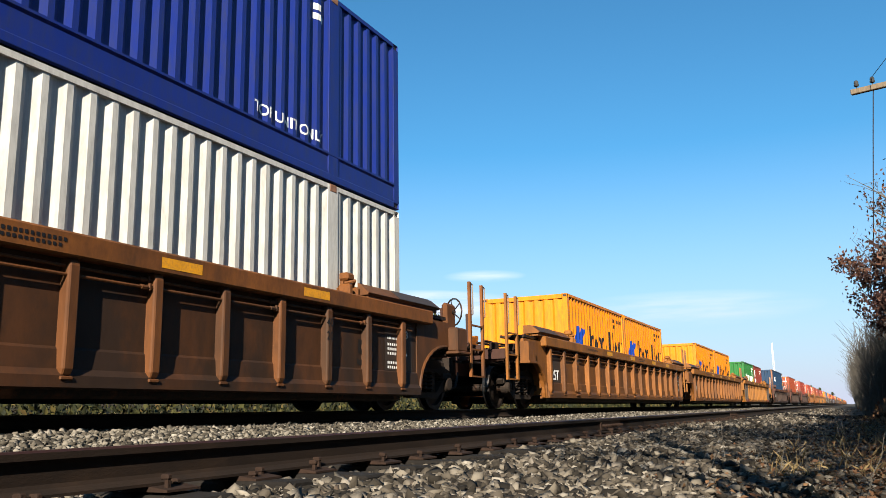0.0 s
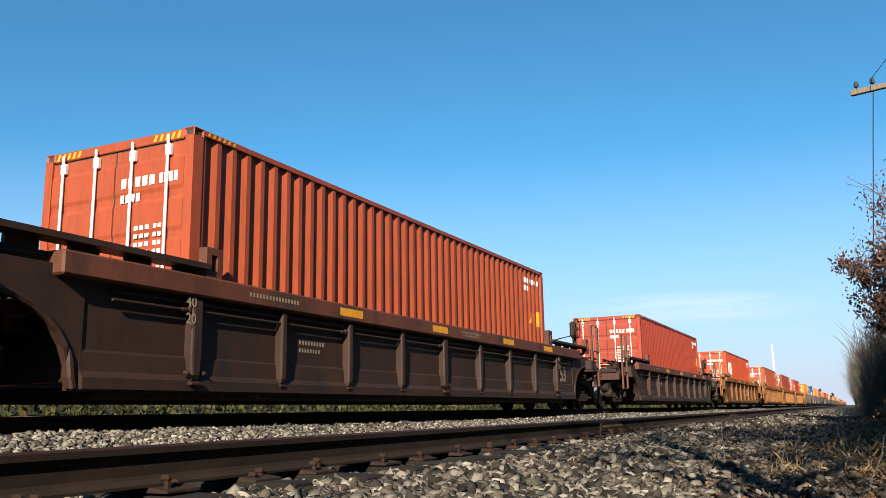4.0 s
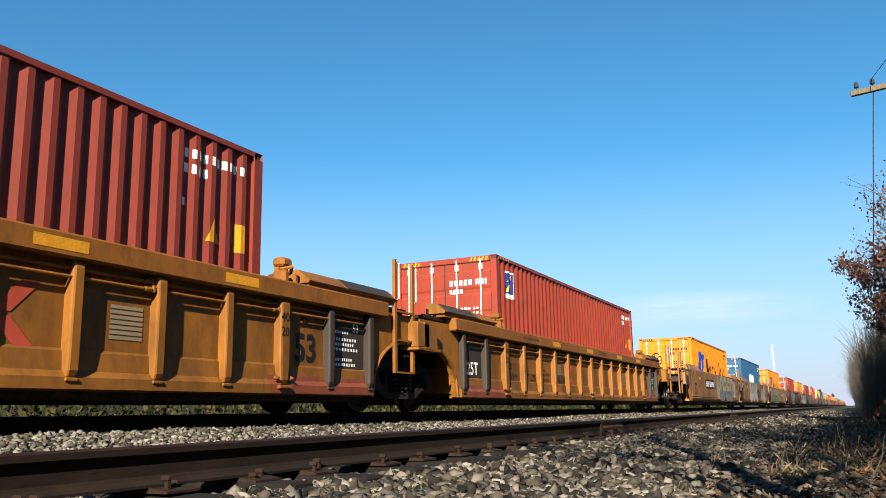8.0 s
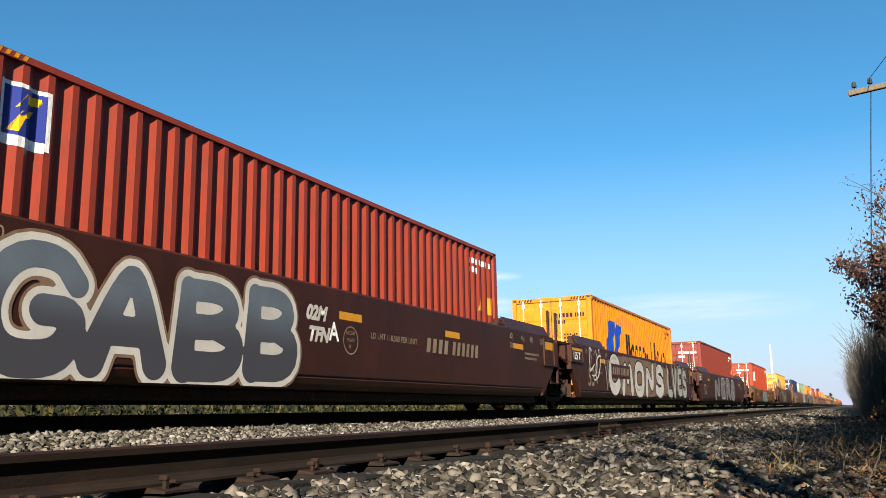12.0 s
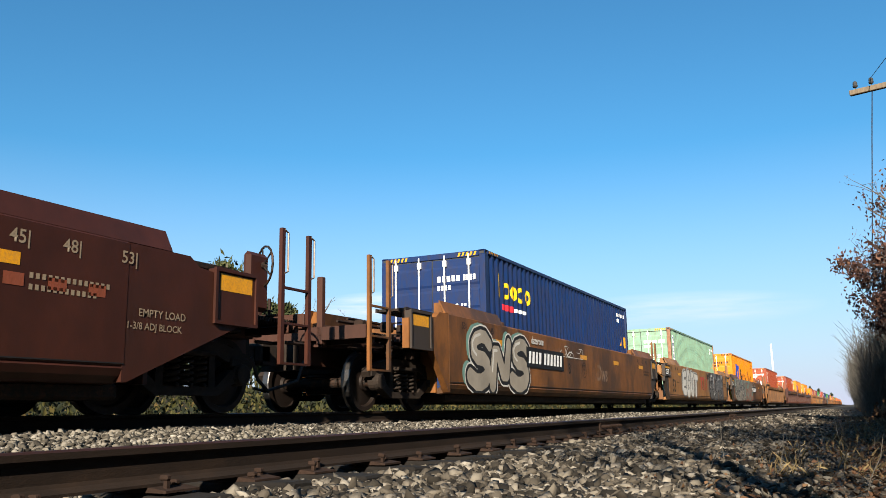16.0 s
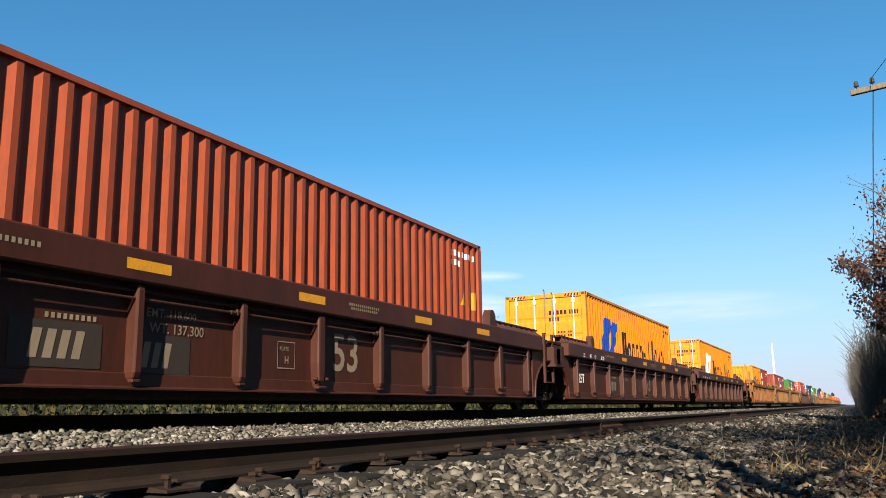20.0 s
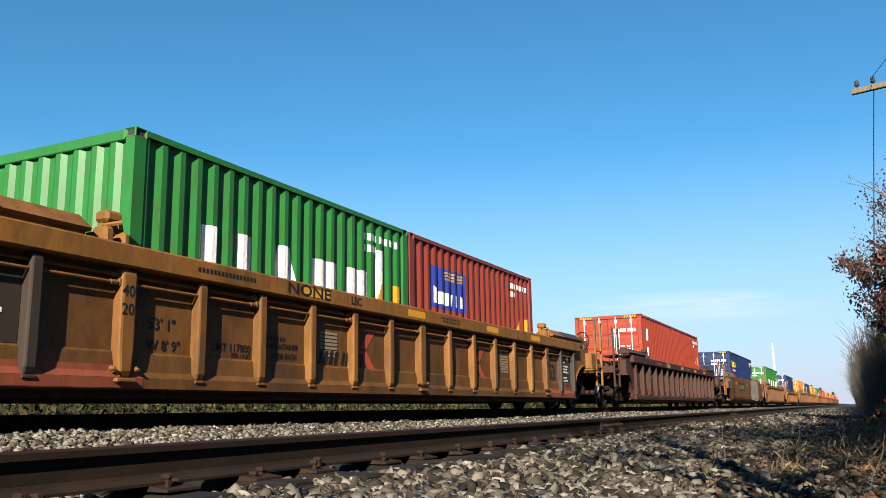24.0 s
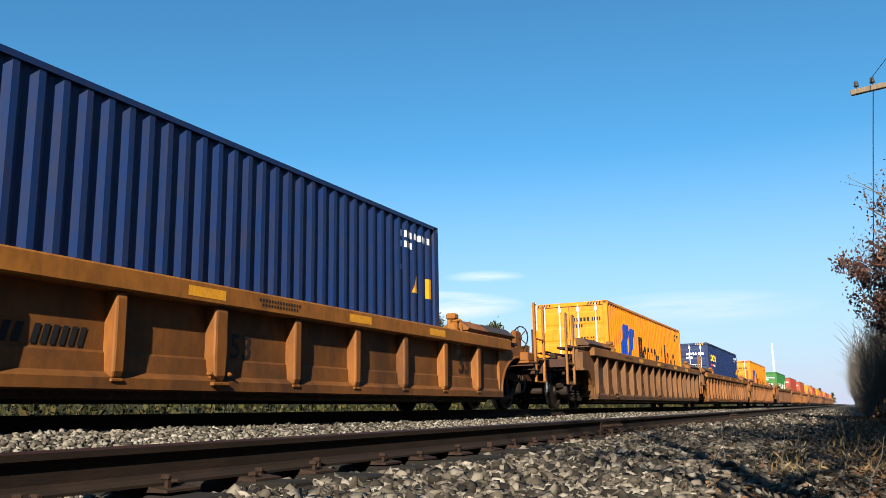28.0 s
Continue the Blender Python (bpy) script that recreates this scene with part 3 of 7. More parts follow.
    for nm, polys, m in marks:
        for poly in polys:
            group_of = [poly] if isinstance(poly[0][0], (int, float)) else poly
            key2 = (nm, tuple(tuple(q) for q in group_of), round(h, 2), m.name)
            if key2 not in CACHE:
                CACHE[key2] = decal(group_of, h, w - 0.012).data(nm, m, weld=True)
            part(nm, CACHE[key2], c)
    return c


class EndBars(Mesh):
    def bars(self, x0, x1, z0, z1, n):
        step = (x1 - x0) / n
        for k in range(n):
            self.add([(x0 + k * step, self.y, z0), (x0 + k * step + step * 0.68, self.y, z0), (x0 + k * step + step * 0.68, self.y, z1), (x0 + k * step, self.y, z1)], [(0, 1, 2, 3)])
        return self


def bars_end(x0, x1, z0, z1, n, y):
    m = EndBars()
    m.y = y - 0.002
    return m.bars(x0, x1, z0, z1, n)


def weight_bars(y, t):
    m = EndBars()
    m.y = y - 0.002
    for k in range(6):
        m.bars(0.36, 0.62, t - 1.15 - 0.1 * k, t - 1.1 - 0.1 * k, 3)
        m.bars(0.66, 0.8, t - 1.15 - 0.1 * k, t - 1.1 - 0.1 * k, 2)
    return m



# ---- writing ----
def words(text, size, material, bold=0.0, extrude=0.0, shear=0.0, width=1.0):
    """Flat letters as a mesh in the plane of (y, z), facing +x, from the lower left corner on."""
    key = ("words", text, size, material.name, bold, shear, width)
    if key in CACHE:
        return CACHE[key]
    cu = bpy.data.curves.new("letters", "FONT")
    cu.body, cu.size, cu.offset, cu.shear, cu.resolution_u = text, size, bold, shear, 3
    cu.space_character = 1.0
    ob = bpy.data.objects.new("letters", cu)
    scene.collection.objects.link(ob)
    me = bpy.data.meshes.new_from_object(ob.evaluated_get(bpy.context.evaluated_depsgraph_get()))
    bpy.data.objects.remove(ob)
    bpy.data.curves.remove(cu)
    me.name = "letters"
    me.transform(Matrix(((0, 0, 1, 0), (width, 0, 0, 0), (0, 1, 0, 0), (0, 0, 0, 1))))
    me.materials.clear()
    me.materials.append(material)
    CACHE[key] = me
    return me


def plane_bars(y0, y1, z0, z1, n, fill=0.6, lean=0.0):
    """Plain upright bars that stand for writing, in the plane of (y, z)."""
    m, step = Mesh(), (y1 - y0) / n
    for k in range(n):
        a, b = y0 + k * step, y0 + k * step + step * fill
        m.add([(0, a, z0), (0, b, z0), (0, b + lean, z1), (0, a + lean, z1)], [(0, 1, 2, 3)])
    return m


def plane_poly(polys):
    m = Mesh()
    for p in polys:
        m.add([(0, y, z) for y, z in p], [tuple(range(len(p)))])
    return m


# ---- railway trucks ----
GREYBROWN = paint("grey_brown", (0.045, 0.0165, 0.0095), (0.03, 0.0125, 0.008), 0.45, 0.25, 0.65, 0.9, 3)
BROWN = paint("box_brown", (0.03, 0.0135, 0.0085), (0.016, 0.0104, 0.008), 0.45, 0.28, 0.6, 0.9, 3)
def wheel_data():
    key = "wheel_mesh"
    if key not in CACHE:
        prof = [(0.09, -0.09), (0.13, -0.09), (0.14, -0.05), (0.36, -0.02), (0.385, -0.07), (0.455, -0.07), (0.458, 0.035), (0.485, 0.055), (0.48, 0.07), (0.39, 0.07), (0.36, 0.03), (0.15, 0.05), (0.12, 0.09), (0.09, 0.09)]
        me = Mesh().lathe(prof, 32, "x").data("wheel", WHEEL)
        me.materials.append(TREAD)
        for p in me.polygons:
            r = math.hypot(p.center.y, p.center.z)
            if r > 0.44:
                p.material_index = 1
        CACHE[key] = me
    return CACHE[key]


def side_frame(s):
    m = Mesh()
    m.prism([(-1.18, 0.6), (-1.05, 0.7), (-0.5, 0.83), (0.5, 0.83), (1.05, 0.7), (1.18, 0.6), (1.12, 0.52), (0.62, 0.62), (0.4, 0.7), (-0.4, 0.7), (-0.62, 0.62), (-1.12, 0.52)], "x", s * 0.93, s * 1.06)
    m.prism([(-0.98, 0.54), (-0.72, 0.5), (-0.46, 0.3), (0.46, 0.3), (0.72, 0.5), (0.98, 0.54), (0.8, 0.36), (0.5, 0.2), (-0.5, 0.2), (-0.8, 0.36)], "x", s * 0.94, s * 1.08)
    for e in (-1, 1):
        m.prism([(e * 0.36, 0.28), (e * 0.48, 0.26), (e * 0.46, 0.74), (e * 0.36, 0.74)], "x", s * 0.93, s * 1.05)
        m.slab(s * 0.9, s * 1.08, e * 0.72, e * 1.1, 0.54, 0.66, 0.02)
    return m


def coil():
    pts = [(0.08 * math.cos(a), 0.08 * math.sin(a), 0.31 + a * 0.0105) for a in np.linspace(0, 33, 62)]
    return Mesh().tube(pts, 0.021, 6)


WHEELS = []


def truck(car, y, name="truck"):
    """A two-axle truck under a car, at y along it."""
    t = part(name, shared("truck_bolster", lambda: Mesh().slab(-1.02, 1.02, -0.2, 0.2, 0.62, 0.8, 0.03).lathe([(0.05, 0.78), (0.3, 0.78), (0.3, 0.9), (0.05, 0.9)], 16, "z").slab(-0.66, 0.66, -0.4, 0.4, 0.3, 0.62, 0.03), STEEL), car, pose(0, y, 0))
    for s in (-1, 1):
        part("side_frame", shared(("side_frame", s), lambda: side_frame(s), TRUCK), t)
        for cy in ((-0.22, 0.0, 0.22) if s > 0 else (0.0,)) if DETAIL[0] else ():
            part("spring", shared("spring", coil, TRUCK, True), t, pose(s * 1.02, cy, 0))
        if not DETAIL[0]:
            continue
        part("spring_plank", shared("spring_plank", lambda: Mesh().slab(-0.14, 0.14, -0.36, 0.36, 0.645, 0.7, 0.01), TRUCK), t, pose(s * 1.02, 0, 0))
    for e in (-0.89, 0.89):
        part("axle", shared("axle", lambda: Mesh().tube([(-1.0, 0, 0.457), (1.0, 0, 0.457)], 0.085, 12), STEEL), t, pose(0, e, 0))
        for s in (-1, 1):
            WHEELS.append((part("wheel", wheel_data(), t), (s * 0.755, e, 0.457), 180 if s > 0 else 0))
            WHEELS[-1][0].matrix_basis = pose(*WHEELS[-1][1], 0, 0, WHEELS[-1][2])
            if not DETAIL[0] or s < 0:
                continue
            part("bearing", shared("bearing", lambda: Mesh().lathe([(0.05, 0.0), (0.14, 0.0), (0.14, 0.12), (0.12, 0.14), (0.12, 0.18), (0.09, 0.19), (0.05, 0.19)], 16, "x"), TRUCK), t, pose(s * 0.96, e, 0.457, 0, 0, 0 if s > 0 else 180))
    return t


# ---- well cars ----
def lattice(ys, zs, cells, x0, x1):
    """One solid piece cut from a plate: the cells (column, row) of a grid in (y, z) that are filled, between x0 and x1."""
    m, idx = Mesh(), {}

    def at(i, j, x):
        if (i, j, x) not in idx:
            idx[(i, j, x)] = len(m.v)
            m.v.append((x, ys[i], zs[j]))
        return idx[(i, j, x)]
    full = set(cells)
    for i, j in full:
        for x in (x0, x1):
            m.f.append((at(i, j, x), at(i + 1, j, x), at(i + 1, j + 1, x), at(i, j + 1, x)))
        for di, dj, p, q in ((-1, 0, (0, 0), (0, 1)), (1, 0, (1, 0), (1, 1)), (0, -1, (0, 0), (1, 0)), (0, 1, (0, 1), (1, 1))):
            if (i + di, j + dj) not in full:
                a, b = (i + p[0], j + p[1]), (i + q[0], j + q[1])
                m.f.append((at(*a, x0), at(*b, x0), at(*b, x1), at(*a, x1)))
    return m


def ladder_data(top, low, step=0.58):
    """Two stiles joined by four rungs."""
    ys = (-0.034, 0.034, step - 0.034, step + 0.034)
    rungs = [low, low + 0.5, low + 0.95]
    zs = [v for z in rungs for v in (z, z + 0.028)] + [top]
    cells = [(i, j) for j in range(len(zs) - 1) for i in (0, 2)] + [(1, 2 * k) for k in range(len(rungs))]
    return lattice(ys, zs, cells, -0.025, 0.025)


def grab_data(top, low):
    """A bent hand hold beside a stile."""
    return Mesh().tube([(0.02, 0.02, low), (0.02, 0.1, low + 0.03), (0.02, 0.1, top - 0.03), (0.02, 0.02, top)], 0.013, 6)


RIG = mat("rusty_rigging", (0.018, 0.01, 0.007), 0.75, 0.2, 0.5, 6, 0.3, 50, (0.035, 0.018, 0.01), 0.4, 4)


def rigging(y0, y1, e, seed):
    """Pipes, levers, valves and cylinders between the well and the end of a car."""
    rng = random.Random(seed)
    m = Mesh()
    for k in range(22):
        x, z, y = rng.uniform(0.5, 1.3), rng.uniform(0.85, 1.45), rng.uniform(y0, y1 - 0.4)
        pts = [(x, e * y, z)]
        for _ in range(3):
            a = rng.choice((0, 1, 1, 2))
            d = [0, 0, 0]
            d[a] = rng.uniform(-0.5, 0.5) * (1, 1.4, 0.5)[a]
            p = pts[-1]
            q = (min(max(p[0] + d[0], 0.3), 1.36), e * min(max(abs(p[1]) + d[1], y0), y1), min(max(p[2] + d[2], 0.8), 1.5))
            if q != p:
                pts.append(q)
        if len(pts) > 1:
            m.tube(pts, rng.uniform(0.012, 0.028), 6)
    for k in range(9):
        x, y, z = rng.uniform(0.6, 1.2), rng.uniform(y0 + 0.1, y1 - 0.3), rng.uniform(0.9, 1.35)
        m.slab(x - 0.08, x + 0.08, e * y - 0.1, e * y + 0.1, z - 0.07, z + 0.09, 0.02)
    m.lathe([(0.02, 0.0), (0.15, 0.0), (0.16, 0.03), (0.15, 0.42), (0.02, 0.45)], 14, "x", (0.6, e * (y0 + 0.45), 1.15))
    return m


def arch_side(hs, y1, top, smooth, foot=0.0):
    """The side plate over the truck, with its arch: outline in (y, z) from the well's end to the end of the deck."""
    if smooth:
        return [(hs - foot - 0.02, 0.3), (hs - foot + 0.04, 0.3), (y1 - 0.28 if foot else hs + 0.62, 0.98), (y1, 0.98), (y1, top - 0.22), (hs + 0.5, top - 0.12), (hs + 0.35, top - 0.02), (hs - foot - 0.02, top - 0.02)]
    pts = [(hs - 0.02, 0.24), (hs + 0.05, 0.24)]
    for k in range(9):
        a = math.pi * (1 - 0.5 * k / 8)
        pts.append((hs + 1.1 + 1.02 * math.cos(a), 0.34 + 0.74 * math.sin(a)))
    return pts + [(y1, 1.08), (y1, top - 0.12), (hs - 0.02, top - 0.12)]


def rib_data(tz, wide, skin, post):
    """An upright stiffener pressed from plate: rounded front, a foot cut back at the sill; a post is broader, tapers down and bears two lugs."""
    m = Mesh()
    w = wide / 2 * (1.55 if post else 1.0)
    rows = [(0.325, 1.435, 0.62), (0.35, 1.462, 0.7 if post else 0.86), (0.4, 1.484, 0.78 if post else 1.0), (0.62, 1.488, 1.0), (tz - 0.07, 1.488, 1.0), (tz - 0.03, 1.478, 1.0), (tz + 0.01, 1.45, 1.0)]
    v, n = [], 8
    for z, x, k in rows:
        h = w * k
        v += [(skin - 0.03, -h * 1.0, z), (x - 0.03, -h, z), (x - 0.009, -h * 0.92, z), (x, -h * 0.7, z), (x, h * 0.7, z), (x - 0.009, h * 0.92, z), (x - 0.03, h, z), (skin - 0.03, h * 1.0, z)]
    f = [tuple(range(n)), tuple(n * (len(rows) - 1) + i for i in range(n))]
    for r in range(len(rows) - 1):
        f += [(r * n + i, r * n + (i + 1) % n, (r + 1) * n + (i + 1) % n, (r + 1) * n + i) for i in range(n)]
    m.add(v, f)
    m.slab(1.4, 1.47, -w * 1.1, w * 1.1, 0.3, 0.335, 0.008)
    m.slab(skin, skin + 0.05, w, w + 0.035, tz - 0.3, tz - 0.22, 0.006)
    if post:
        for e in (-1, 1):
            m.lathe([(0.004, 0.0), (0.028, 0.0), (0.028, 0.03), (0.015, 0.04), (0.015, 0.06), (0.004, 0.06)], 8, "x", (1.44, e * (w + 0.05), 0.42))
        m.slab(1.43, 1.5, -w * 1.25, w * 1.25, 0.29, 0.33, 0.01)
    return m


def pipe_run(y0, y1, x, z, ys):
    """An air pipe that runs along under the chord, with couplings and clamps beside the ribs."""
    m = Mesh().tube([(x, y0, z), (x, y1, z)], 0.016, 8)
    for k, y in enumerate(ys):
        if k % 2 == 0 and y0 < y - 0.3 and y + 0.3 < y1:
            m.tube([(x, y - 0.22, z), (x, y - 0.14, z)], 0.026, 8).slab(x - 0.05, x + 0.02, y - 0.12, y - 0.09, z - 0.03, z + 0.045, 0.006)
    return m


class Style:
    """The look of a family of well cars."""

    def __init__(self, name, color, chord, rib=1.05, top=1.63, hs=8.5, smooth=False, wide=0.125, words="ochre", panel=None, far=None, low=0.25, chord_h=0.23, rack=False, sheet=None, post=2.36, grab=(2.34, 1.72), hold=None, shift=0.0, skin=1.372):
        self.name, self.color, self.chord, self.rib, self.top, self.hs, self.smooth = name, color, chord, rib, top, hs, smooth
        self.wide, self.words, self.panel, self.far, self.low, self.chord_h = wide, words, panel, far, low, chord_h
        self.rack, self.sheet, self.shift, self.skin = rack, sheet, shift, skin
        self.post, self.grab, self.hold = (2.3, (2.28, 1.72), GRAB) if smooth else (post, grab, hold or GALV)

    def rib_places(self):
        """Where the ribs stand along the side, from the middle outwards."""
        n = int((self.hs - 0.1) / self.rib) + 2
        return [y for y in (self.shift + k * self.rib for k in range(-n, n + 1)) if abs(y) <= self.hs - 0.1]


def well_car(st, ends, extra=(), half=12.0):
    """A well car for stacked containers, its rail at z = 0. ends: for -y and +y, 'free', 'joint' (shares the truck of its neighbour) or 'truck' (bears the shared truck)."""
    kind = "smooth-sided" if st.smooth else "ribbed"
    c = thing("well_car", "%s %s steel well car carrying containers" % (st.words, kind), "freight car", "well cars of the train")
    hs, top, col = st.hs, st.top, st.color
    for s in (-1, 1):
        if st.smooth:
            part("side_panel", shared(("side_panel", hs, top, s), lambda: Mesh().prism(
                [(s * 1.40, top), (s * 1.47, top), (s * 1.5, top - 0.03), (s * 1.5, 0.47), (s * 1.485, 0.45), (s * 1.5, 0.43), (s * 1.47, 0.36), (s * 1.38, 0.29), (s * 1.2, 0.28), (s * 1.2, 0.34), (s * 1.4, 0.45)], "y", -hs, hs - 0.5), col), c)
        else:
            k0 = st.skin
            # st.sheet: the body paint with shade put into its colour
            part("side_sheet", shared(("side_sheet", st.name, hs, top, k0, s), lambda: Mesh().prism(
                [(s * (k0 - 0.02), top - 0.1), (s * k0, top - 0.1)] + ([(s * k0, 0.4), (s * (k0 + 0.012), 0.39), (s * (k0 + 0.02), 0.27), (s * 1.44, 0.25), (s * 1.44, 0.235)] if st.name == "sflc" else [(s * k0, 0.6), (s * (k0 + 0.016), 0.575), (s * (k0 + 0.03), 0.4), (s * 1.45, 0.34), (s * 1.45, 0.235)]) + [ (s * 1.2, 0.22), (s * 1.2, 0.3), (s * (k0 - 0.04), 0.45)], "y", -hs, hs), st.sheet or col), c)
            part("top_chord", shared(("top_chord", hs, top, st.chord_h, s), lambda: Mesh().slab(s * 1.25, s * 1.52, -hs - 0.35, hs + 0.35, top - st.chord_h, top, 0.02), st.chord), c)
            tz = top - st.chord_h
            ys = st.rib_places()
            if s > 0:
                for q, zp in enumerate((tz - 0.075, tz - 0.155)) if st.name not in ("brown", "dusty", "low") else ():
                    part("train_pipe", shared(("train_pipe", hs, tz, q), lambda: pipe_run(-hs + 0.3, hs - 0.3, 1.425 + 0.02 * q, zp, ys), GREYBROWN if st.name == "sflc" else col), c)
                for y in ys:
                    lug = abs(abs(y) - 6.2) < 0.4
                    kind_of = "post" if lug or (abs(y) < 0.2 and st.rib < 1.8) else "rib"
                    ink = DARKP if st.name in ("yellow", "worn") and abs(y) > 7.2 else col
                    part("rib", shared((kind_of, tz, st.wide, k0), lambda: rib_data(tz, st.wide, k0, kind_of == "post"), ink), c, pose(0, y, 0))
            else:
                row = Mesh()
                for y in ys:
                    row.box(-1.46, -1.27, y - st.wide / 2, y + st.wide / 2, 0.34, tz + 0.01)
                part("rib_row", shared(("rib_row", hs, top, st.rib, st.shift), lambda: row, col), c)["kind"] = "stuff"
    part("well_floor", shared(("well_floor", hs), lambda: Mesh().slab(-1.24, 1.24, -hs + 0.3, hs - 0.3, 0.14, 0.3, 0.03), STEEL), c)
    for e, end in zip((-1, 1), ends):
        joint = end != "free"
        y1 = (hs + 1.35) if joint else min(half - 0.75, hs + 2.7)
        for s in (-1, 1):
            part("arch_plate", shared(("arch_plate", hs, y1, end, top, st.smooth, s, e), lambda: Mesh().prism(
                [(e * y, z) for y, z in arch_side(hs, hs + ((0.7 if end == "truck" else 0.74) if joint and st.smooth else 1.5), top, st.smooth, 0.5 if e > 0 else 0.0)], "x", s * (1.38 if st.smooth else 1.27), s * (1.496 if st.smooth else 1.39)), (st.panel or col) if joint else col), c)
            if not st.smooth:
                part("arch_flange", shared(("arch_flange", hs, s, e), lambda: Mesh().tube([(s * 1.385, e * y, z) for y, z in arch_side(hs, hs + 1.5, top, False)[1:11]], 0.035, 6), col), c)
                part("jacking_pad", shared(("jacking_pad", top, s, e), lambda: Mesh().slab(s * 1.3, s * 1.56, e * (hs + 1.2), e * (hs + 1.65), 1.0, top - 0.2, 0.03).slab(
                    s * 1.28, s * 1.6, e * (hs + 1.15), e * (hs + 1.7), 0.96, 1.01, 0.01), col), c)
                g0, g1 = hs - 2.0, hs + 0.55
                if st.rack:
                    rk = Mesh()
                    for k in range(8):
                        q = g0 + (g1 - g0) * k / 8
                        rk.prism([(s * 1.16, top - 0.005), (s * 1.5, top - 0.005), (s * 1.3, top + 0.15), (s * 1.16, top + 0.15)], "y", e * q, e * (q + 0.12))
                    rk.slab(s * 1.12, s * 1.34, e * g0, e * g1, top + 0.13, top + 0.17, 0.008)
                    part("guide_rack", shared(("guide_rack", hs, top, s, e), lambda: rk, st.far or col), c)
                    part("guide_plate", shared(("guide_plate", top, s, e), lambda: Mesh().prism([(-0.15, top - 0.05), (0.15, top - 0.05), (0.14, top + 0.25), (0.03, top + 0.34), (-0.08, top + 0.34), (-0.15, top + 0.22)], "x", s * 1.24, s * 1.4), col), c, pose(0, e * (hs - 2.3), 0))
                elif st.name == "cp":
                    part("guide_rail", shared(("guide_rail", hs, top, s, e), lambda: Mesh().slab(s * 1.2, s * 1.46, e * (hs - 1.65), e * (hs + 1.2), top + 0.1, top + 0.16, 0.01).add(*lattice(
                        tuple(e * (hs - 1.6 + 0.34 * k) for k in range(9)), (top - 0.01, top + 0.11), [(0, 0), (2, 0), (4, 0), (6, 0)], s * 1.25, s * 1.3).parts()), BROWN), c)
                    part("guide_plate", shared(("guide_plate_b", top, s, e), lambda: lattice((-0.13, -0.05, 0.05, 0.13), (top - 0.03, top + 0.1, top + 0.28, top + 0.36), [(0, 0), (1, 0), (2, 0), (0, 1), (2, 1), (0, 2), (1, 2), (2, 2)], s * 1.3, s * 1.42), st.chord), c, pose(0, e * (hs - 1.75), 0))
                    part("guide_plate", shared(("guide_plate_b", top, s, e), lambda: Mesh(), st.chord), c, pose(0, e * (hs + 1.35), 0))
                else:
                    part("guide_cover", shared(("guide_cover", hs, top, s, e), lambda: Mesh().prism([(s * 1.1, top + 0.05), (s * 1.46, top + 0.05), (s * 1.48, top + 0.08), (s * 1.3, top + 0.23), (s * 1.26, top + 0.24), (s * 1.1, top + 0.24)], "y", e * (hs - 1.7), e * (hs + 0.7)).slab(
                        s * 1.28, s * 1.44, e * (hs - 1.66), e * (hs + 0.65), top - 0.005, top + 0.07, 0.012), st.far or col), c)
                    if s > 0:
                        part("cover_shade", shared(("cover_shade", hs, top, s, e), lambda: Mesh().prism([(s * 1.484, top + 0.082), (s * 1.488, top + 0.085), (s * 1.306, top + 0.236), (s * 1.302, top + 0.233)], "y", e * (hs - 0.75), e * (hs + 0.6)), DARKP), c)
                if st.name in ("cp", "sflc"):
                    continue
                part("container_lock", shared(("container_lock", top, s, e), lambda: Mesh().prism([(-0.2, top - 0.06), (0.1, top - 0.06), (0.12, top + 0.1), (0.08, top + 0.2), (0.0, top + 0.27), (-0.1, top + 0.27), (-0.12, top + 0.12), (-0.24, top + 0.08)], "x", s * 1.26, s * 1.33).slab(
                    s * 1.3, s * 1.5, -0.22, -0.1, top - 0.04, top + 0.14, 0.03).slab(s * 1.3, s * 1.48, 0.02, 0.12, top - 0.06, top + 0.12, 0.03).slab(s * 1.24, s * 1.42, -0.14, 0.07, top + 0.2, top + 0.32, 0.03).tube(
                    [(s * 1.36, -0.13, top + 0.16), (s * 1.47, -0.02, top + 0.2), (s * 1.36, 0.1, top + 0.14)], 0.025, 6), st.chord), c, pose(0, e * 6.44, 0))
            else:
                part("guide_cover", shared(("guide_cover_tall", hs, top, s, e), lambda: Mesh().prism(
                    [(s * 1.485, top - 0.01), (s * 1.37, top + 0.22), (s * 1.35, top + 0.22), (s * 1.45, top - 0.02)], "y", e * (hs - 2.62), e * (hs + 0.1)).prism(
                    [(s * 1.46, top - 0.02), (s * 1.36, top + 0.2), (s * 1.2, top + 0.2), (s * 1.2, top)], "y", e * (hs - 2.5), e * (hs - 2.46)).prism(
                    [(s * 1.46, top - 0.02), (s * 1.36, top + 0.2), (s * 1.2, top + 0.2), (s * 1.2, top)], "y", e * (hs - 0.06), e * (hs - 0.02)), col), c)
                part("lock_block", shared(("lock_block", top, s, e), lambda: Mesh().slab(s * 1.25, s * 1.45, -0.3, 0.1, top - 0.01, top + 0.08, 0.02).slab(s * 1.26, s * 1.4, -0.12, 0.02, top + 0.06, top + 0.17, 0.03), col), c, pose(0, e * 5.8, 0))
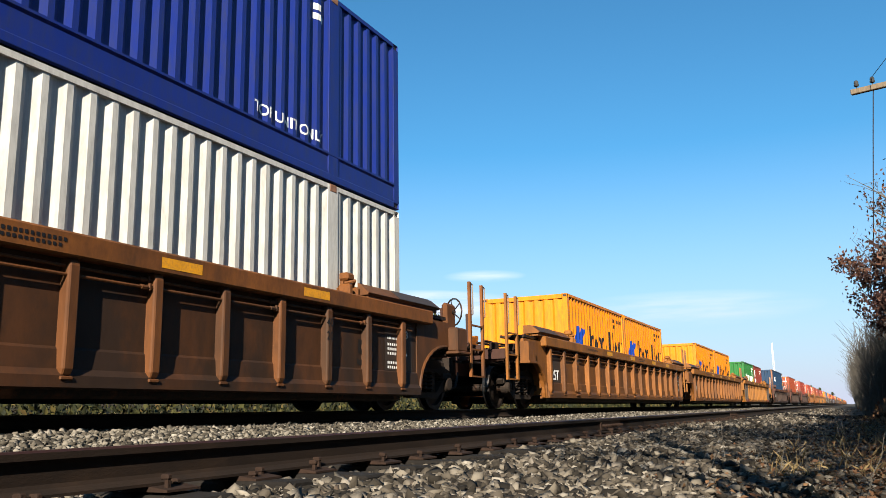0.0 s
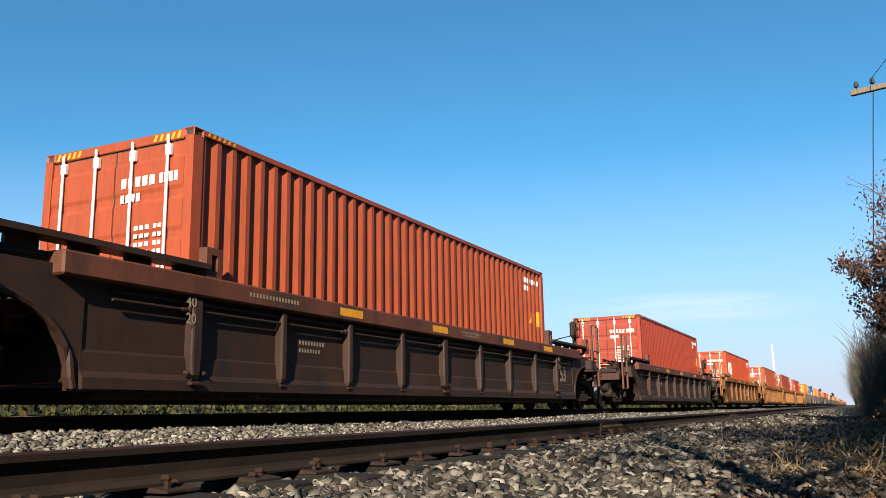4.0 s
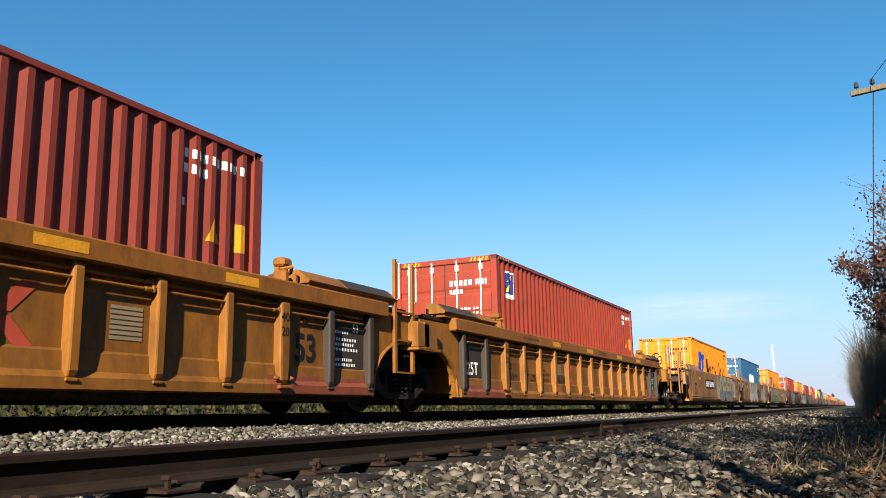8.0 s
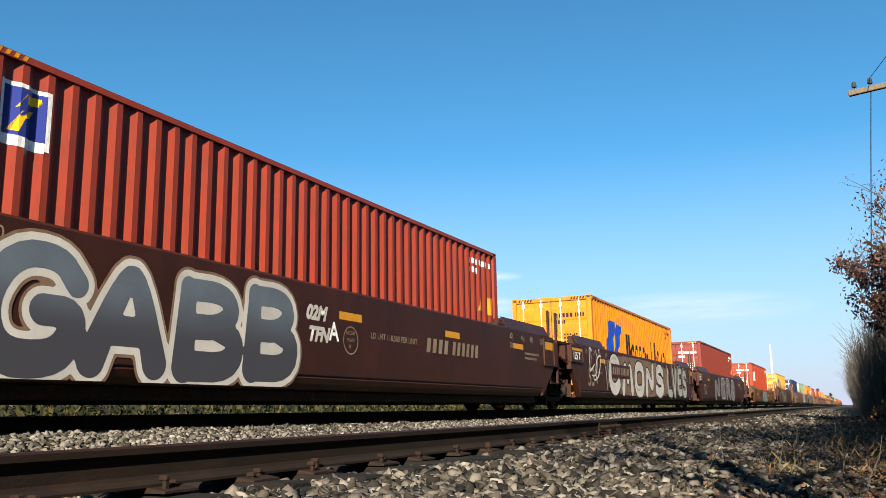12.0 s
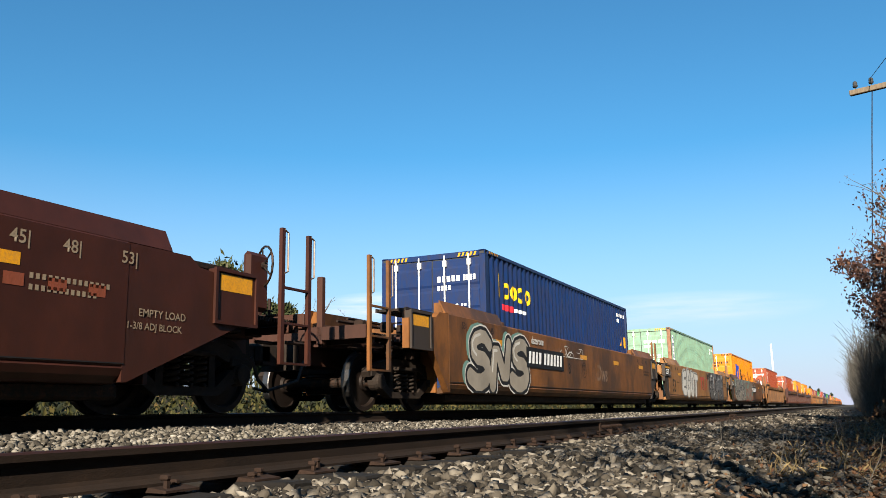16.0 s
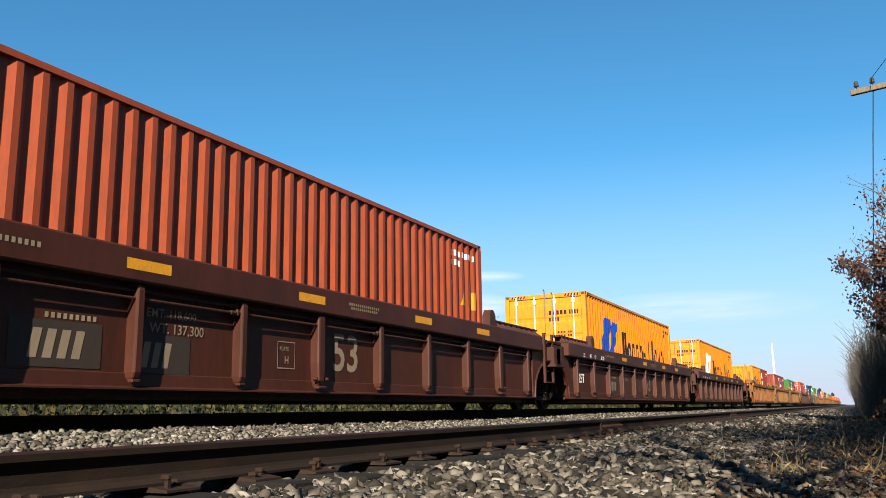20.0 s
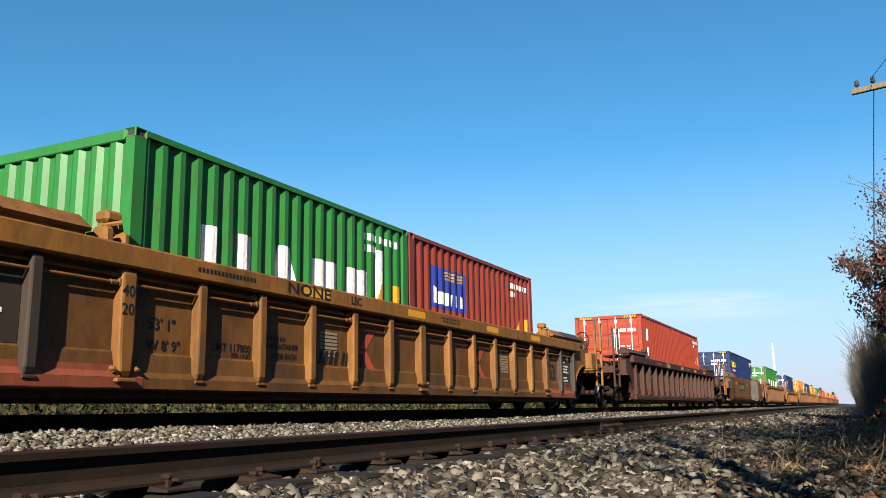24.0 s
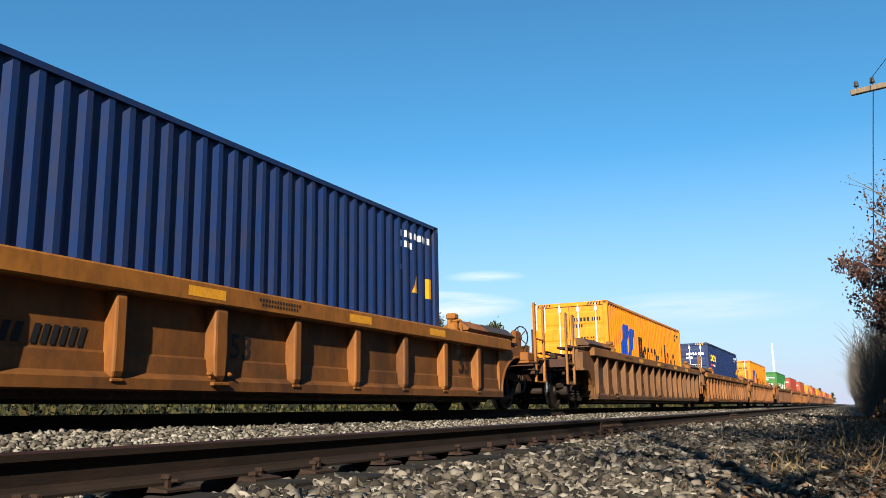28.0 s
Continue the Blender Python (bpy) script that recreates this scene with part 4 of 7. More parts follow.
                if end == "joint":
                    part("end_bracket", shared(("end_bracket", top, s, e), lambda: Mesh().slab(s * 1.16, s * 1.42, e * (hs + 0.76), e * (hs + 0.96), 1.22, top - 0.12, 0.03).slab(s * 1.41, s * 1.43, e * (hs + 0.82), e * (hs + 0.9), 1.3, 1.45, 0.005).tube(
                        [(s * 1.42, e * (hs + 0.3), 1.16), (s * 1.44, e * (hs + 0.6), 1.05), (s * 1.3, e * (hs + 1.1), 1.3)], 0.03, 6), col), c)
                y0, w, z0 = {"free": (hs + 1.1, 0.36, 0.98), "truck": (hs + 0.0, 0.36, 0.99), "joint": (hs + 0.24, 0.52, 1.17)}[end]
                zt = max(top - 0.09, z0 + 0.25)
                z0 = min(z0, zt - 0.25)
                box = part("side_box", shared(("side_box", end, top, s), lambda: Mesh().slab(s * 1.4, s * 1.512, -w, w, z0, zt, 0.012).add(*lattice(
                    (-w - 0.01, -w + 0.03, w - 0.03, w + 0.01), (z0 - 0.01, z0 + 0.03, zt - 0.03, zt + 0.01), [(0, 0), (1, 0), (2, 0), (0, 1), (2, 1), (0, 2), (1, 2), (2, 2)], s * 1.5, s * 1.535).parts()), st.panel or col), c, pose(0, e * y0, 0))
                if s > 0 and DETAIL[0]:
                    if end == "joint":
                        part("load_number", words("125 T", 0.27, WHITE, 0.006), box, pose(1.5155, -0.34, z0 + 0.07))
                        part("reflector", shared("long_reflector", lambda: plane_poly([rect(-0.46, 0.46, 1.46, 1.55)]), YELLOWM), box, pose(1.5155, 0, 0))
                    else:
                        part("reflector", shared("box_reflector", lambda: plane_poly([rect(-0.28, 0.28, 1.36, 1.55)]), YELLOWM), box, pose(1.5155, 0, min(0, zt - 1.6)))
        part("bulkhead", shared(("bulkhead", hs, top, e), lambda: Mesh().box(-1.25, 1.25, e * hs, e * (hs + 0.06), 0.3, top - 0.2), col), c)
        part("end_deck", shared(("end_deck", hs, y1, top, e), lambda: Mesh().slab(-1.2, 1.2, e * hs, e * min(y1, hs + 1.1), top - 0.56, top - 0.48, 0.01).slab(-0.6, 0.6, e * hs, e * (y1 - 0.1), 0.97, top - 0.5, 0.02).slab(-0.32, 0.32, e * hs, e * (y1 + 0.1), 0.7, 1.0, 0.02), GREYBROWN), c)
        gr = Mesh()
        yy = hs + 0.05
        yg = min(y1, hs + 1.25)
        while yy < yg - 0.05:
            gr.box(0.75, 1.3, e * yy, e * (yy + 0.03), top - 0.06, top - 0.015)
            yy += 0.075
        gr.box(0.74, 0.78, e * hs, e * yg, top - 0.07, top - 0.01).box(1.28, 1.32, e * hs, e * yg, top - 0.07, top - 0.01)
        for q in (hs + 0.2, yg - 0.1):
            gr.box(1.22, 1.28, e * q, e * (q + 0.05), top - 0.45, top - 0.05)
        if not joint:
            for k in range(16):
                q = y1 - 1.0 + k * 0.055
                gr.box(0.3, 1.3, e * q, e * (q + 0.028), 1.12, 1.17)
            gr.box(0.3, 1.32, e * (y1 - 1.03), e * (y1 - 1.0), 1.08, 1.18).box(0.3, 1.32, e * (y1 - 0.12), e * (y1 - 0.09), 1.08, 1.18)
        part("walkway_grating", shared(("walkway_grating", hs, y1, top, e), lambda: gr, STEEL), c)["kind"] = "stuff"
        if end != "joint":
            truck(c, e * (10.0 if end == "truck" else 9.35))
        if DETAIL[0]:
            part("brake_gear", shared(("brake_gear", e, hs), lambda: Mesh().tube([(0.9, e * (hs + 0.3), 1.2), (0.95, e * (hs + 0.7), 1.05), (0.9, e * (hs + 1.1), 1.02)], 0.025, 6).slab(
            0.5, 1.0, e * (hs + 0.15), e * (hs + 0.5), 0.75, 1.0, 0.03).tube([(0.3, e * (hs + 0.1), 1.25), (0.7, e * (hs + 1.2), 1.18)], 0.06, 8), STEEL), c)
        if DETAIL[0]:
            part("brake_rigging", shared(("brake_rigging", hs, y1, e), lambda: rigging(hs + 0.15, y1, e, int(hs * 10) + (e > 0)), RIG), c)["kind"] = "stuff"
        if end == "free":
            lad = shared(("ladder", st.post), lambda: ladder_data(st.post, 0.58), col if st.smooth else st.chord)
            for s in (-1, 1):
                l = part("ladder", lad, c, pose(s * 1.44, e * (y1 - (0.7 if st.name == "cp" else 0.36)) - 0.29, 0))
                for q in (0, 0.58) if s > 0 and DETAIL[0] else ():
                    part("grab_iron", shared(("grab_iron", st.grab), lambda: grab_data(*st.grab), st.hold), l, pose(0, q, 0))
                if DETAIL[0]:
                    part("end_post", shared(("end_post", top), lambda: Mesh().slab(-0.05, 0.05, -0.05, 0.05, 1.0, top + 0.35, 0.01), GREYBROWN), c, pose(s * 0.6, e * (y1 - 0.05), 0))
            part("end_beam", shared(("end_beam", y1, top, e), lambda: Mesh().slab(-1.42, 1.42, e * (y1 - 0.14), e * y1, top - 0.62, top - 0.42, 0.015).slab(-1.4, 1.4, e * (y1 - 0.3), e * (y1 - 0.22), 1.0, 1.1, 0.01), GREYBROWN), c)
            part("coupler", shared(("coupler", y1, half, e), lambda: Mesh().slab(-0.12, 0.12, e * (y1 - 0.4), e * (half - 0.28), 0.72, 0.96, 0.02).slab(-0.2, 0.2, e * (half - 0.3), e * (half + 0.02), 0.68, 0.99, 0.05).slab(-0.3, 0.3, e * (y1 - 0.1), e * (y1 + 0.2), 0.62, 1.06, 0.03), TRUCK), c)
            part("air_hose", shared(("air_hose", y1, half, e), lambda: Mesh().tube([(0.4, e * (y1 + 0.1), 0.75), (0.4, e * (y1 + 0.25), 0.45), (0.2, e * (half - 0.05), 0.3), (0.05, e * (half + 0.02), 0.35)], 0.025, 6), RUBBER), c)
            if e > 0:
                up = 0.5 if st.name == "cp" else 0.0
                gear = Mesh().slab(-0.06, 0.06, -0.22, 0.22, top - 0.4, top + 0.36, 0.05)
                if up:
                    gear = Mesh().slab(-0.05, 0.03, 0.12, 0.2, top - 0.4, top + 0.92, 0.01).slab(-0.07, 0.07, -0.14, 0.14, top + 0.45, top + 0.9, 0.05).tube([(0.0, -0.05, top + 0.48), (0.0, -0.02, top - 0.2)], 0.02, 6).tube([(0.3, -2.6, top + 0.2), (0.1, -0.3, top + 0.5)], 0.014, 6)
                    part("guard_rail", shared(("guard_rail", y1, top), lambda: Mesh().tube([(0.98, y1 - 0.85, top + 0.86), (1.42, y1 - 0.75, top + 0.8), (1.44, y1 - 0.4, top + 0.78)], 0.014, 6), GRAB), c)
                bw = part("hand_brake", shared(("hand_brake", top), lambda: gear, col), c, pose(0.95, y1 - (1.03 if up else 0.55), 0))
                wheel = Mesh()
                ring = [(0.12, 0.27 * math.cos(a), 0.26 * math.sin(a)) for a in np.linspace(0, 2 * math.pi, 17)]
                wheel.tube(ring, 0.016, 6).lathe([(0.01, 0.06), (0.05, 0.06), (0.05, 0.14), (0.01, 0.14)], 10, "x")
                for a in np.linspace(0, 2 * math.pi, 6)[:5]:
                    wheel.tube([(0.1, 0, 0), (0.12, 0.26 * math.cos(a), 0.26 * math.sin(a))], 0.012, 5)
                part("brake_wheel", shared("brake_wheel", lambda: wheel, STEEL), bw, pose(0.0, 0, top + 0.2 + up, 0, 0, 0 if up else 60))
        elif end == "truck":
            lad = shared(("ladder", st.post), lambda: ladder_data(st.post, 0.58), col if st.smooth else st.chord)
            for s in (-1, 1):
                l = part("ladder", lad, c, pose(s * 1.44, (e * 9.0 if st.smooth else e * 9.46) - 0.29, 0))
                for q in (0, 0.58) if s > 0 and DETAIL[0] else ():
                    part("grab_iron", shared(("grab_iron", st.grab), lambda: grab_data(*st.grab), st.hold), l, pose(0, q, 0))
            part("articulated_joint", shared(("articulated_joint", e), lambda: Mesh().slab(-0.3, 0.3, e * (hs + 1.2), e * (10.1), 0.8, 1.05, 0.04).lathe([(0.02, 0.78), (0.34, 0.78), (0.34, 1.1), (0.02, 1.1)], 14, "z", (0, e * 10.0, 0)), TRUCK), c)
        else:
            part("articulated_joint", shared(("articulated_arm", e, hs), lambda: Mesh().slab(-0.22, 0.22, e * (hs + 1.2), e * 10.05, 1.06, 1.22, 0.04), TRUCK), c)
    x = 1.503 if st.smooth else 1.523
    zc = top - (0.37 if st.smooth else st.chord_h * 0.5)
    refl = shared(("reflector", st.smooth), lambda: plane_poly([rect(-0.3, 0.3, -0.055, 0.055)]), YELLOWM)
    for y in ((-6.2, -0.2, 3.2, 6.5) if st.smooth else (-3.15, -0.3, 2.9, 5.4)) if DETAIL[0] else ():
        if abs(y) < hs:
            part("reflector", refl, c, pose(x, y, zc))
    for nm, me, m in extra:
        ob = part(nm, me, c, m)
        if nm.split("_")[0] in ("graffiti", "stencil", "small", "chord", "plate", "sill", "seam"):
            ob["kind"] = "stuff"
    return c


# ---- trees, brush, pole ----
def branch_path(rng, start, heading, length, bend, n=4):
    p, d, out = Vector(start), Vector(heading).normalized(), [Vector(start)]
    for _ in range(n):
        d = (d + Vector((rng.uniform(-1, 1), rng.uniform(-1, 1), rng.uniform(-0.6, 1))) * bend).normalized()
        p = p + d * (length / n)
        out.append(p.copy())
    return out


def tree(name, label, at, height, seed, leaves=0, leafmat=None, bark=None, lean=(0, 0), spread=0.5, limbs=11, low=0.25, leaf=0.1, twigs=4, bend=0.12, dense=None):
    """A broadleaf tree: trunk, limbs and twigs in one mesh, the crown of single leaves in another."""
    rng = random.Random(seed)
    t = thing(name, label, "tree", "trees along the line", pose(at[0], at[1], at[2]))
    wood, tips = Mesh(), []
    trunk = branch_path(rng, (0, 0, -0.3), (lean[0], lean[1], 1), height * 0.85 + 0.3, bend, 6)
    wood.tube(trunk, height * 0.016 + 0.02, 7, 0.015)
    for k in range(limbs):
        f = low + (0.97 - low) * (k + rng.random() * 0.6) / limbs
        i = min(int(f * 6), 5)
        s = trunk[i].lerp(trunk[i + 1], f * 6 - i)
        a = k * 2.4 + rng.uniform(-0.5, 0.5)
        d = (math.cos(a), math.sin(a), rng.uniform(0.35, 1.1))
        ln = height * spread * (1.1 - f) * rng.uniform(0.7, 1.2) + height * 0.1
        limb = branch_path(rng, s, d, ln, 0.22, 4)
        wood.tube(limb, height * 0.006 + 0.008, 5, 0.006)
        for j in range(twigs):
            g = rng.randint(1, 3)
            tw = branch_path(rng, limb[g].lerp(limb[g + 1], rng.random()), (rng.uniform(-1, 1), rng.uniform(-1, 1), rng.uniform(0, 1.2)), ln * rng.uniform(0.3, 0.55), 0.3, 3)
            wood.tube(tw, 0.009, 4, 0.003)
            tips.append((tw[2], tw[3]))
            for _ in range(2):
                q = branch_path(rng, tw[rng.randint(1, 3)], (rng.uniform(-1, 1), rng.uniform(-1, 1), rng.uniform(-0.2, 1)), ln * 0.2, 0.3, 2)
                wood.tube(q, 0.005, 3, 0.002)
                tips.append((q[1], q[2]))
    part("trunk", wood.data("trunk", bark or BARK, True), t)
    if leaves:
        r = np.random.default_rng(seed)
        share = np.array([1.0 if dense is None or dense[0] < p[1].z < dense[1] else 0.06 for p in tips])
        ids = r.choice(len(tips), leaves, p=share / share.sum())
        pos = np.array([tips[i][0].lerp(tips[i][1], r.random()) for i in ids]) + r.normal(0, leaf * 1.1, (leaves, 3))
        s = leaf * r.uniform(0.6, 1.3, leaves)
        part("crown", many("crown", [LEAFSHAPE], np.zeros(leaves, int), pos, np.stack([s, s, s], 1), r.uniform(0, 6.28, (leaves, 3)), leafmat), t)
    return t


def pine(at, height, seed):
    rng = random.Random(seed)
    r = np.random.default_rng(seed)
    t = thing("pine_tree", "dark green pine tree behind the track", "tree", "trees along the line", pose(*at))
    wood = Mesh().tube(branch_path(rng, (0, 0, -0.5), (0.02, 0, 1), height + 0.4, 0.03, 6), height * 0.016, 7, 0.02)
    pts = []
    z = height * 0.18
    while z < height * 0.98:
        ln = (1 - z / height) ** 0.8 * height * 0.3 + 0.25
        for k in range(5):
            a = rng.uniform(0, 6.28)
            e = Vector((math.cos(a), math.sin(a), rng.uniform(0.1, 0.5))) * ln * rng.uniform(0.6, 1.15)
            wood.tube([(0, 0, z), tuple(e * 0.5 + Vector((0, 0, z))), tuple(e + Vector((0, 0, z)))], 0.025, 4, 0.006)
            for g in np.linspace(0.3, 1, 6):
                pts.append(tuple(e * float(g) + Vector((0, 0, z))))
        z += height * 0.05
    part("trunk", wood.data("trunk", BARK, True), t)
    pts = np.repeat(np.array(pts), 11, 0)
    pts = pts + r.normal(0, 0.17, pts.shape)
    s = r.uniform(0.16, 0.36, len(pts))
    part("crown", many("crown", [LEAFSHAPE], np.zeros(len(pts), int), pts, np.stack([s, s * 0.6, s], 1), r.uniform(0, 6.28, pts.shape), NEEDLE), t)
    return t


def build_trees():
    rng = random.Random(11)
    y = 14.0
    k = 0
    while y < 150:
        x = -rng.uniform(21, 31)
        z = float(ground_z(x, y))
        if k % 3 != 1:
            pine((x, y, z), rng.uniform(3.6, 5.4), 100 + k)
        else:
            tree("bare_tree", "leafless pale-barked tree behind the track", (x + 2, y, z), rng.uniform(3.8, 5.6), 200 + k, 0, None, TWIG, limbs=9, spread=0.34)
        y += rng.uniform(1.3, 2.8) * (1 + max(0, y - 30) / 22)
        k += 1
    for k, (x, y, hgt) in enumerate(((-16, 520, 10), (-22, 560, 12), (-12, 640, 9), (6, 700, 9), (-30, 480, 10), (-40, 600, 11))):
        pine((x, y, -0.6), hgt, 400 + k)
    # the bank on the near side
    oak = "young oak with clinging dry brown leaves"
    tree("oak_tree", oak, (2.2, 21.3, 0.0), 5.4, 31, 15000, LEAF, lean=(-0.07, 0.0), spread=0.4, limbs=20, low=0.16, leaf=0.085, twigs=6, dense=(1.0, 3.2))
    tree("oak_tree", oak, (2.0, 24.0, 0.0), 4.2, 32, 8000, LEAF, lean=(-0.05, 0.0), spread=0.4, limbs=15, low=0.2, leaf=0.09, twigs=5, dense=(1.2, 3.0))
    tree("bare_tree", "slender leafless tree on the bank", (1.75, 20.2, 0.0), 6.6, 33, 420, LEAF, lean=(-0.03, 0.02), spread=0.26, limbs=16, leaf=0.07, twigs=5)
    tree("bare_tree", "slender leafless tree on the bank", (1.6, -1.9, float(ground_z(1.6, -1.9))), 8.4, 50, 200, LEAF, spread=0.3, limbs=10, leaf=0.1, bend=0.03)
    for k, (x, y, hgt, n) in enumerate(((3.0, -2.6, 8.5, 1300), (3.3, -0.6, 8.0, 1900), (4.0, -3.6, 9.0, 2200), (3.5, 1.5, 7.5, 2600), (4.4, 0.4, 9.0, 2600), (2.8, 3.8, 6.0, 2800), (5.2, -7.5, 6.5, 3000),
                                        (3.6, 6.2, 4.6, 3400), (2.9, 9, 4.6, 4200), (2.4, 13, 4.6, 4200), (2.6, 17, 4.4, 2600), (3.0, 11, 5.4, 3600))):
        tree("oak_tree", oak, (x, y, float(ground_z(x, y))), hgt, 51 + k, n, LEAF, spread=0.45, limbs=12, leaf=0.13)
    y, k = 34.0, 0
    while y < 260:
        x = rng.uniform(1.9, 3.8) + y * 0.008
        tree("bare_tree", "slender leafless tree on the bank", (x, y, float(ground_z(x, y))), rng.uniform(4.0, 6.5) + y * 0.012, 300 + k, 160 if k % 3 == 0 else 0, LEAF, TWIG if k % 2 else BARK, spread=0.34, limbs=9, low=0.1, leaf=0.12, twigs=3)
        y += 3.0 + y * 0.05
        k += 1


def build_brush():
    """Leafless brush on the near bank, shrubs and grass beyond the track, litter and dry grass on the verge."""
    r = np.random.default_rng(21)
    wood = Mesh()
    rng = random.Random(5)
    for k in range(3400):
        y = 26 + 130 * rng.random() ** 1.6
        x = 0.42 + 2.9 * rng.random() ** 1.2 + rng.uniform(-0.1, 0.1)
        h = rng.uniform(1.0, 2.4) + (y - 20) * 0.036 * rng.random() + min(1.2, x * 0.5)
        p = branch_path(rng, (x, y, float(ground_z(x, y)) - 0.05), (rng.uniform(-0.14, 0.16), rng.uniform(-0.2, 0.2), 1), h, 0.12, 4)
        wood.tube(p, 0.014 + y * 0.00008, 3, 0.005)
        for j in range(5):
            g = rng.randint(1, 3)
            wood.tube(branch_path(rng, p[g], (rng.uniform(-0.9, 0.7), rng.uniform(-0.7, 0.7), 1), h * 0.34, 0.25, 2), 0.007 + y * 0.00004, 3, 0.003)
    tagged(new("brush", wood.data("brush", TWIG)), "pale leafless brush on the bank", "brush", kind="stuff")
    n = 42000
    y = 2 + 110 * r.random(n) ** 1.5
    x = -r.uniform(12.2, 20, n)
    hump = 0.55 + 0.45 * np.sin(y * 1.7 + np.sin(x * 2.1) * 2) * np.sin(y * 0.63 + 1)
    z = ground_z(x, y) + r.random(n) ** 0.8 * (0.35 + 1.1 * hump * np.clip((-x - 12.5) / 3, 0.15, 1))
    s = r.uniform(0.08, 0.2, n) * (1 + y / 90)
    me = many("shrubs", [LEAFSHAPE], np.zeros(n, int), np.stack([x, y, z], 1), np.stack([s, s, s], 1), r.uniform(0, 6.28, (n, 3)), SHRUB)
    tagged(new("shrubs", me), "low yellow-green shrubs beyond the track", "shrubs", kind="stuff")
    n = 14000
    y = 1 + 90 * r.random(n) ** 1.5
    x = -r.uniform(11.3, 15, n)
    w = r.uniform(0.012, 0.03, n) * (1 + y / 30)
    h = r.uniform(0.15, 0.5, n)
    me = many("grass", [BLADE], np.zeros(n, int), np.stack([x, y, ground_z(x, y)], 1), np.stack([w, h, h], 1), np.stack([r.normal(0, 0.3, n), r.normal(0, 0.2, n), r.uniform(0, 6.28, n)], 1), DRYGRASS)
    tagged(new("grass", me), "dry grass beyond the track", "grass", kind="stuff")
    n = 3200
    y = 5.2 + 26 * r.random(n) ** 1.7
    x = r.uniform(-0.75, 1.6, n) + 0.02 * y
    w = r.uniform(0.002, 0.0045, n)
    h = r.uniform(0.03, 0.1, n) * np.clip(1.3 - np.abs(x - 0.15) * 0.4, 0.4, 1.3)
    tuft = np.sin(x * 9 + y * 4) * np.sin(y * 3.1 - x * 5) > -0.1
    x, y, w, h = x[tuft], y[tuft], w[tuft], h[tuft]
    m = len(x)
    me = many("verge_grass", [BLADE], np.zeros(m, int), np.stack([x, y, ground_z(x, y)], 1), np.stack([w, h, h], 1), np.stack([r.normal(0, 0.5, m), r.normal(0, 0.4, m), r.uniform(0, 6.28, m)], 1), DRYGRASS)
    tagged(new("verge_grass", me), "sparse dry grass on the verge", "grass", kind="stuff")
    n = 17000
    y = 3.2 + 30 * r.random(n) ** 1.5
    x = r.normal(0.75, 0.6, n)
    s = r.uniform(0.02, 0.05, n)
    me = many("litter", [LEAFSHAPE], np.zeros(n, int), np.stack([x, y, ground_z(x, y) + r.uniform(0.005, 0.05, n)], 1), np.stack([s, s, s], 1), np.stack([r.normal(0, 0.5, n), r.normal(0, 0.5, n), r.uniform(0, 6.28, n)], 1), LITTER)
    tagged(new("leaf_litter", me), "brown fallen leaves on the verge", "leaf litter", kind="stuff")
    n = 9000
    y = 17 + 80 * r.random(n) ** 1.7
    x = r.uniform(0.45, 3.0, n)
    z = ground_z(x, y) + r.random(n) ** 1.4 * np.clip((x - 0.2) * 0.9, 0.08, 1.1)
    s = r.uniform(0.05, 0.12, n) * (1 + y / 70)
    me = many("undergrowth", [LEAFSHAPE], np.zeros(n, int), np.stack([x, y, z], 1), np.stack([s, s, s], 1), r.uniform(0, 6.28, (n, 3)), LITTER)
    tagged(new("undergrowth", me), "dry brown undergrowth below the brush", "undergrowth", kind="stuff")
    # leaf mass out of view on the bank, added to block sky light
    n = 46000
    x, y = r.uniform(6.5, 16, n), r.uniform(-75, 170, n)
    crest = 6.5 + 2.2 * np.sin(y * 0.7 + np.sin(x * 1.3)) + 0.35 * (x - 6.5)
    z = ground_z(x, y) + 0.3 + r.random(n) ** 0.8 * crest
    s = r.uniform(0.25, 0.6, n)
    me = many("thicket", [LEAFSHAPE], np.zeros(n, int), np.stack([x, y, z], 1), np.stack([s, s, s], 1), r.uniform(0, 6.28, (n, 3)), LITTER)
    tagged(new("thicket", me), "unseen brown-leaved thicket added on the bank to block sky light", "thicket", kind="stuff")
    stem = Mesh()
    for k in range(60):
        x, y = rng.uniform(-1.0, 0.4), rng.uniform(4, 14)
        stem.tube(branch_path(rng, (x, y, float(ground_z(x, y))), (rng.uniform(-0.6, 0.6), rng.uniform(-0.6, 0.6), 0.9), rng.uniform(0.1, 0.32), 0.25, 3), 0.0035, 3, 0.0015)
    tagged(new("dry_stalks", stem.data("stalks", TWIG)), "thin dry weed stalks in the gravel", "weeds", kind="stuff")


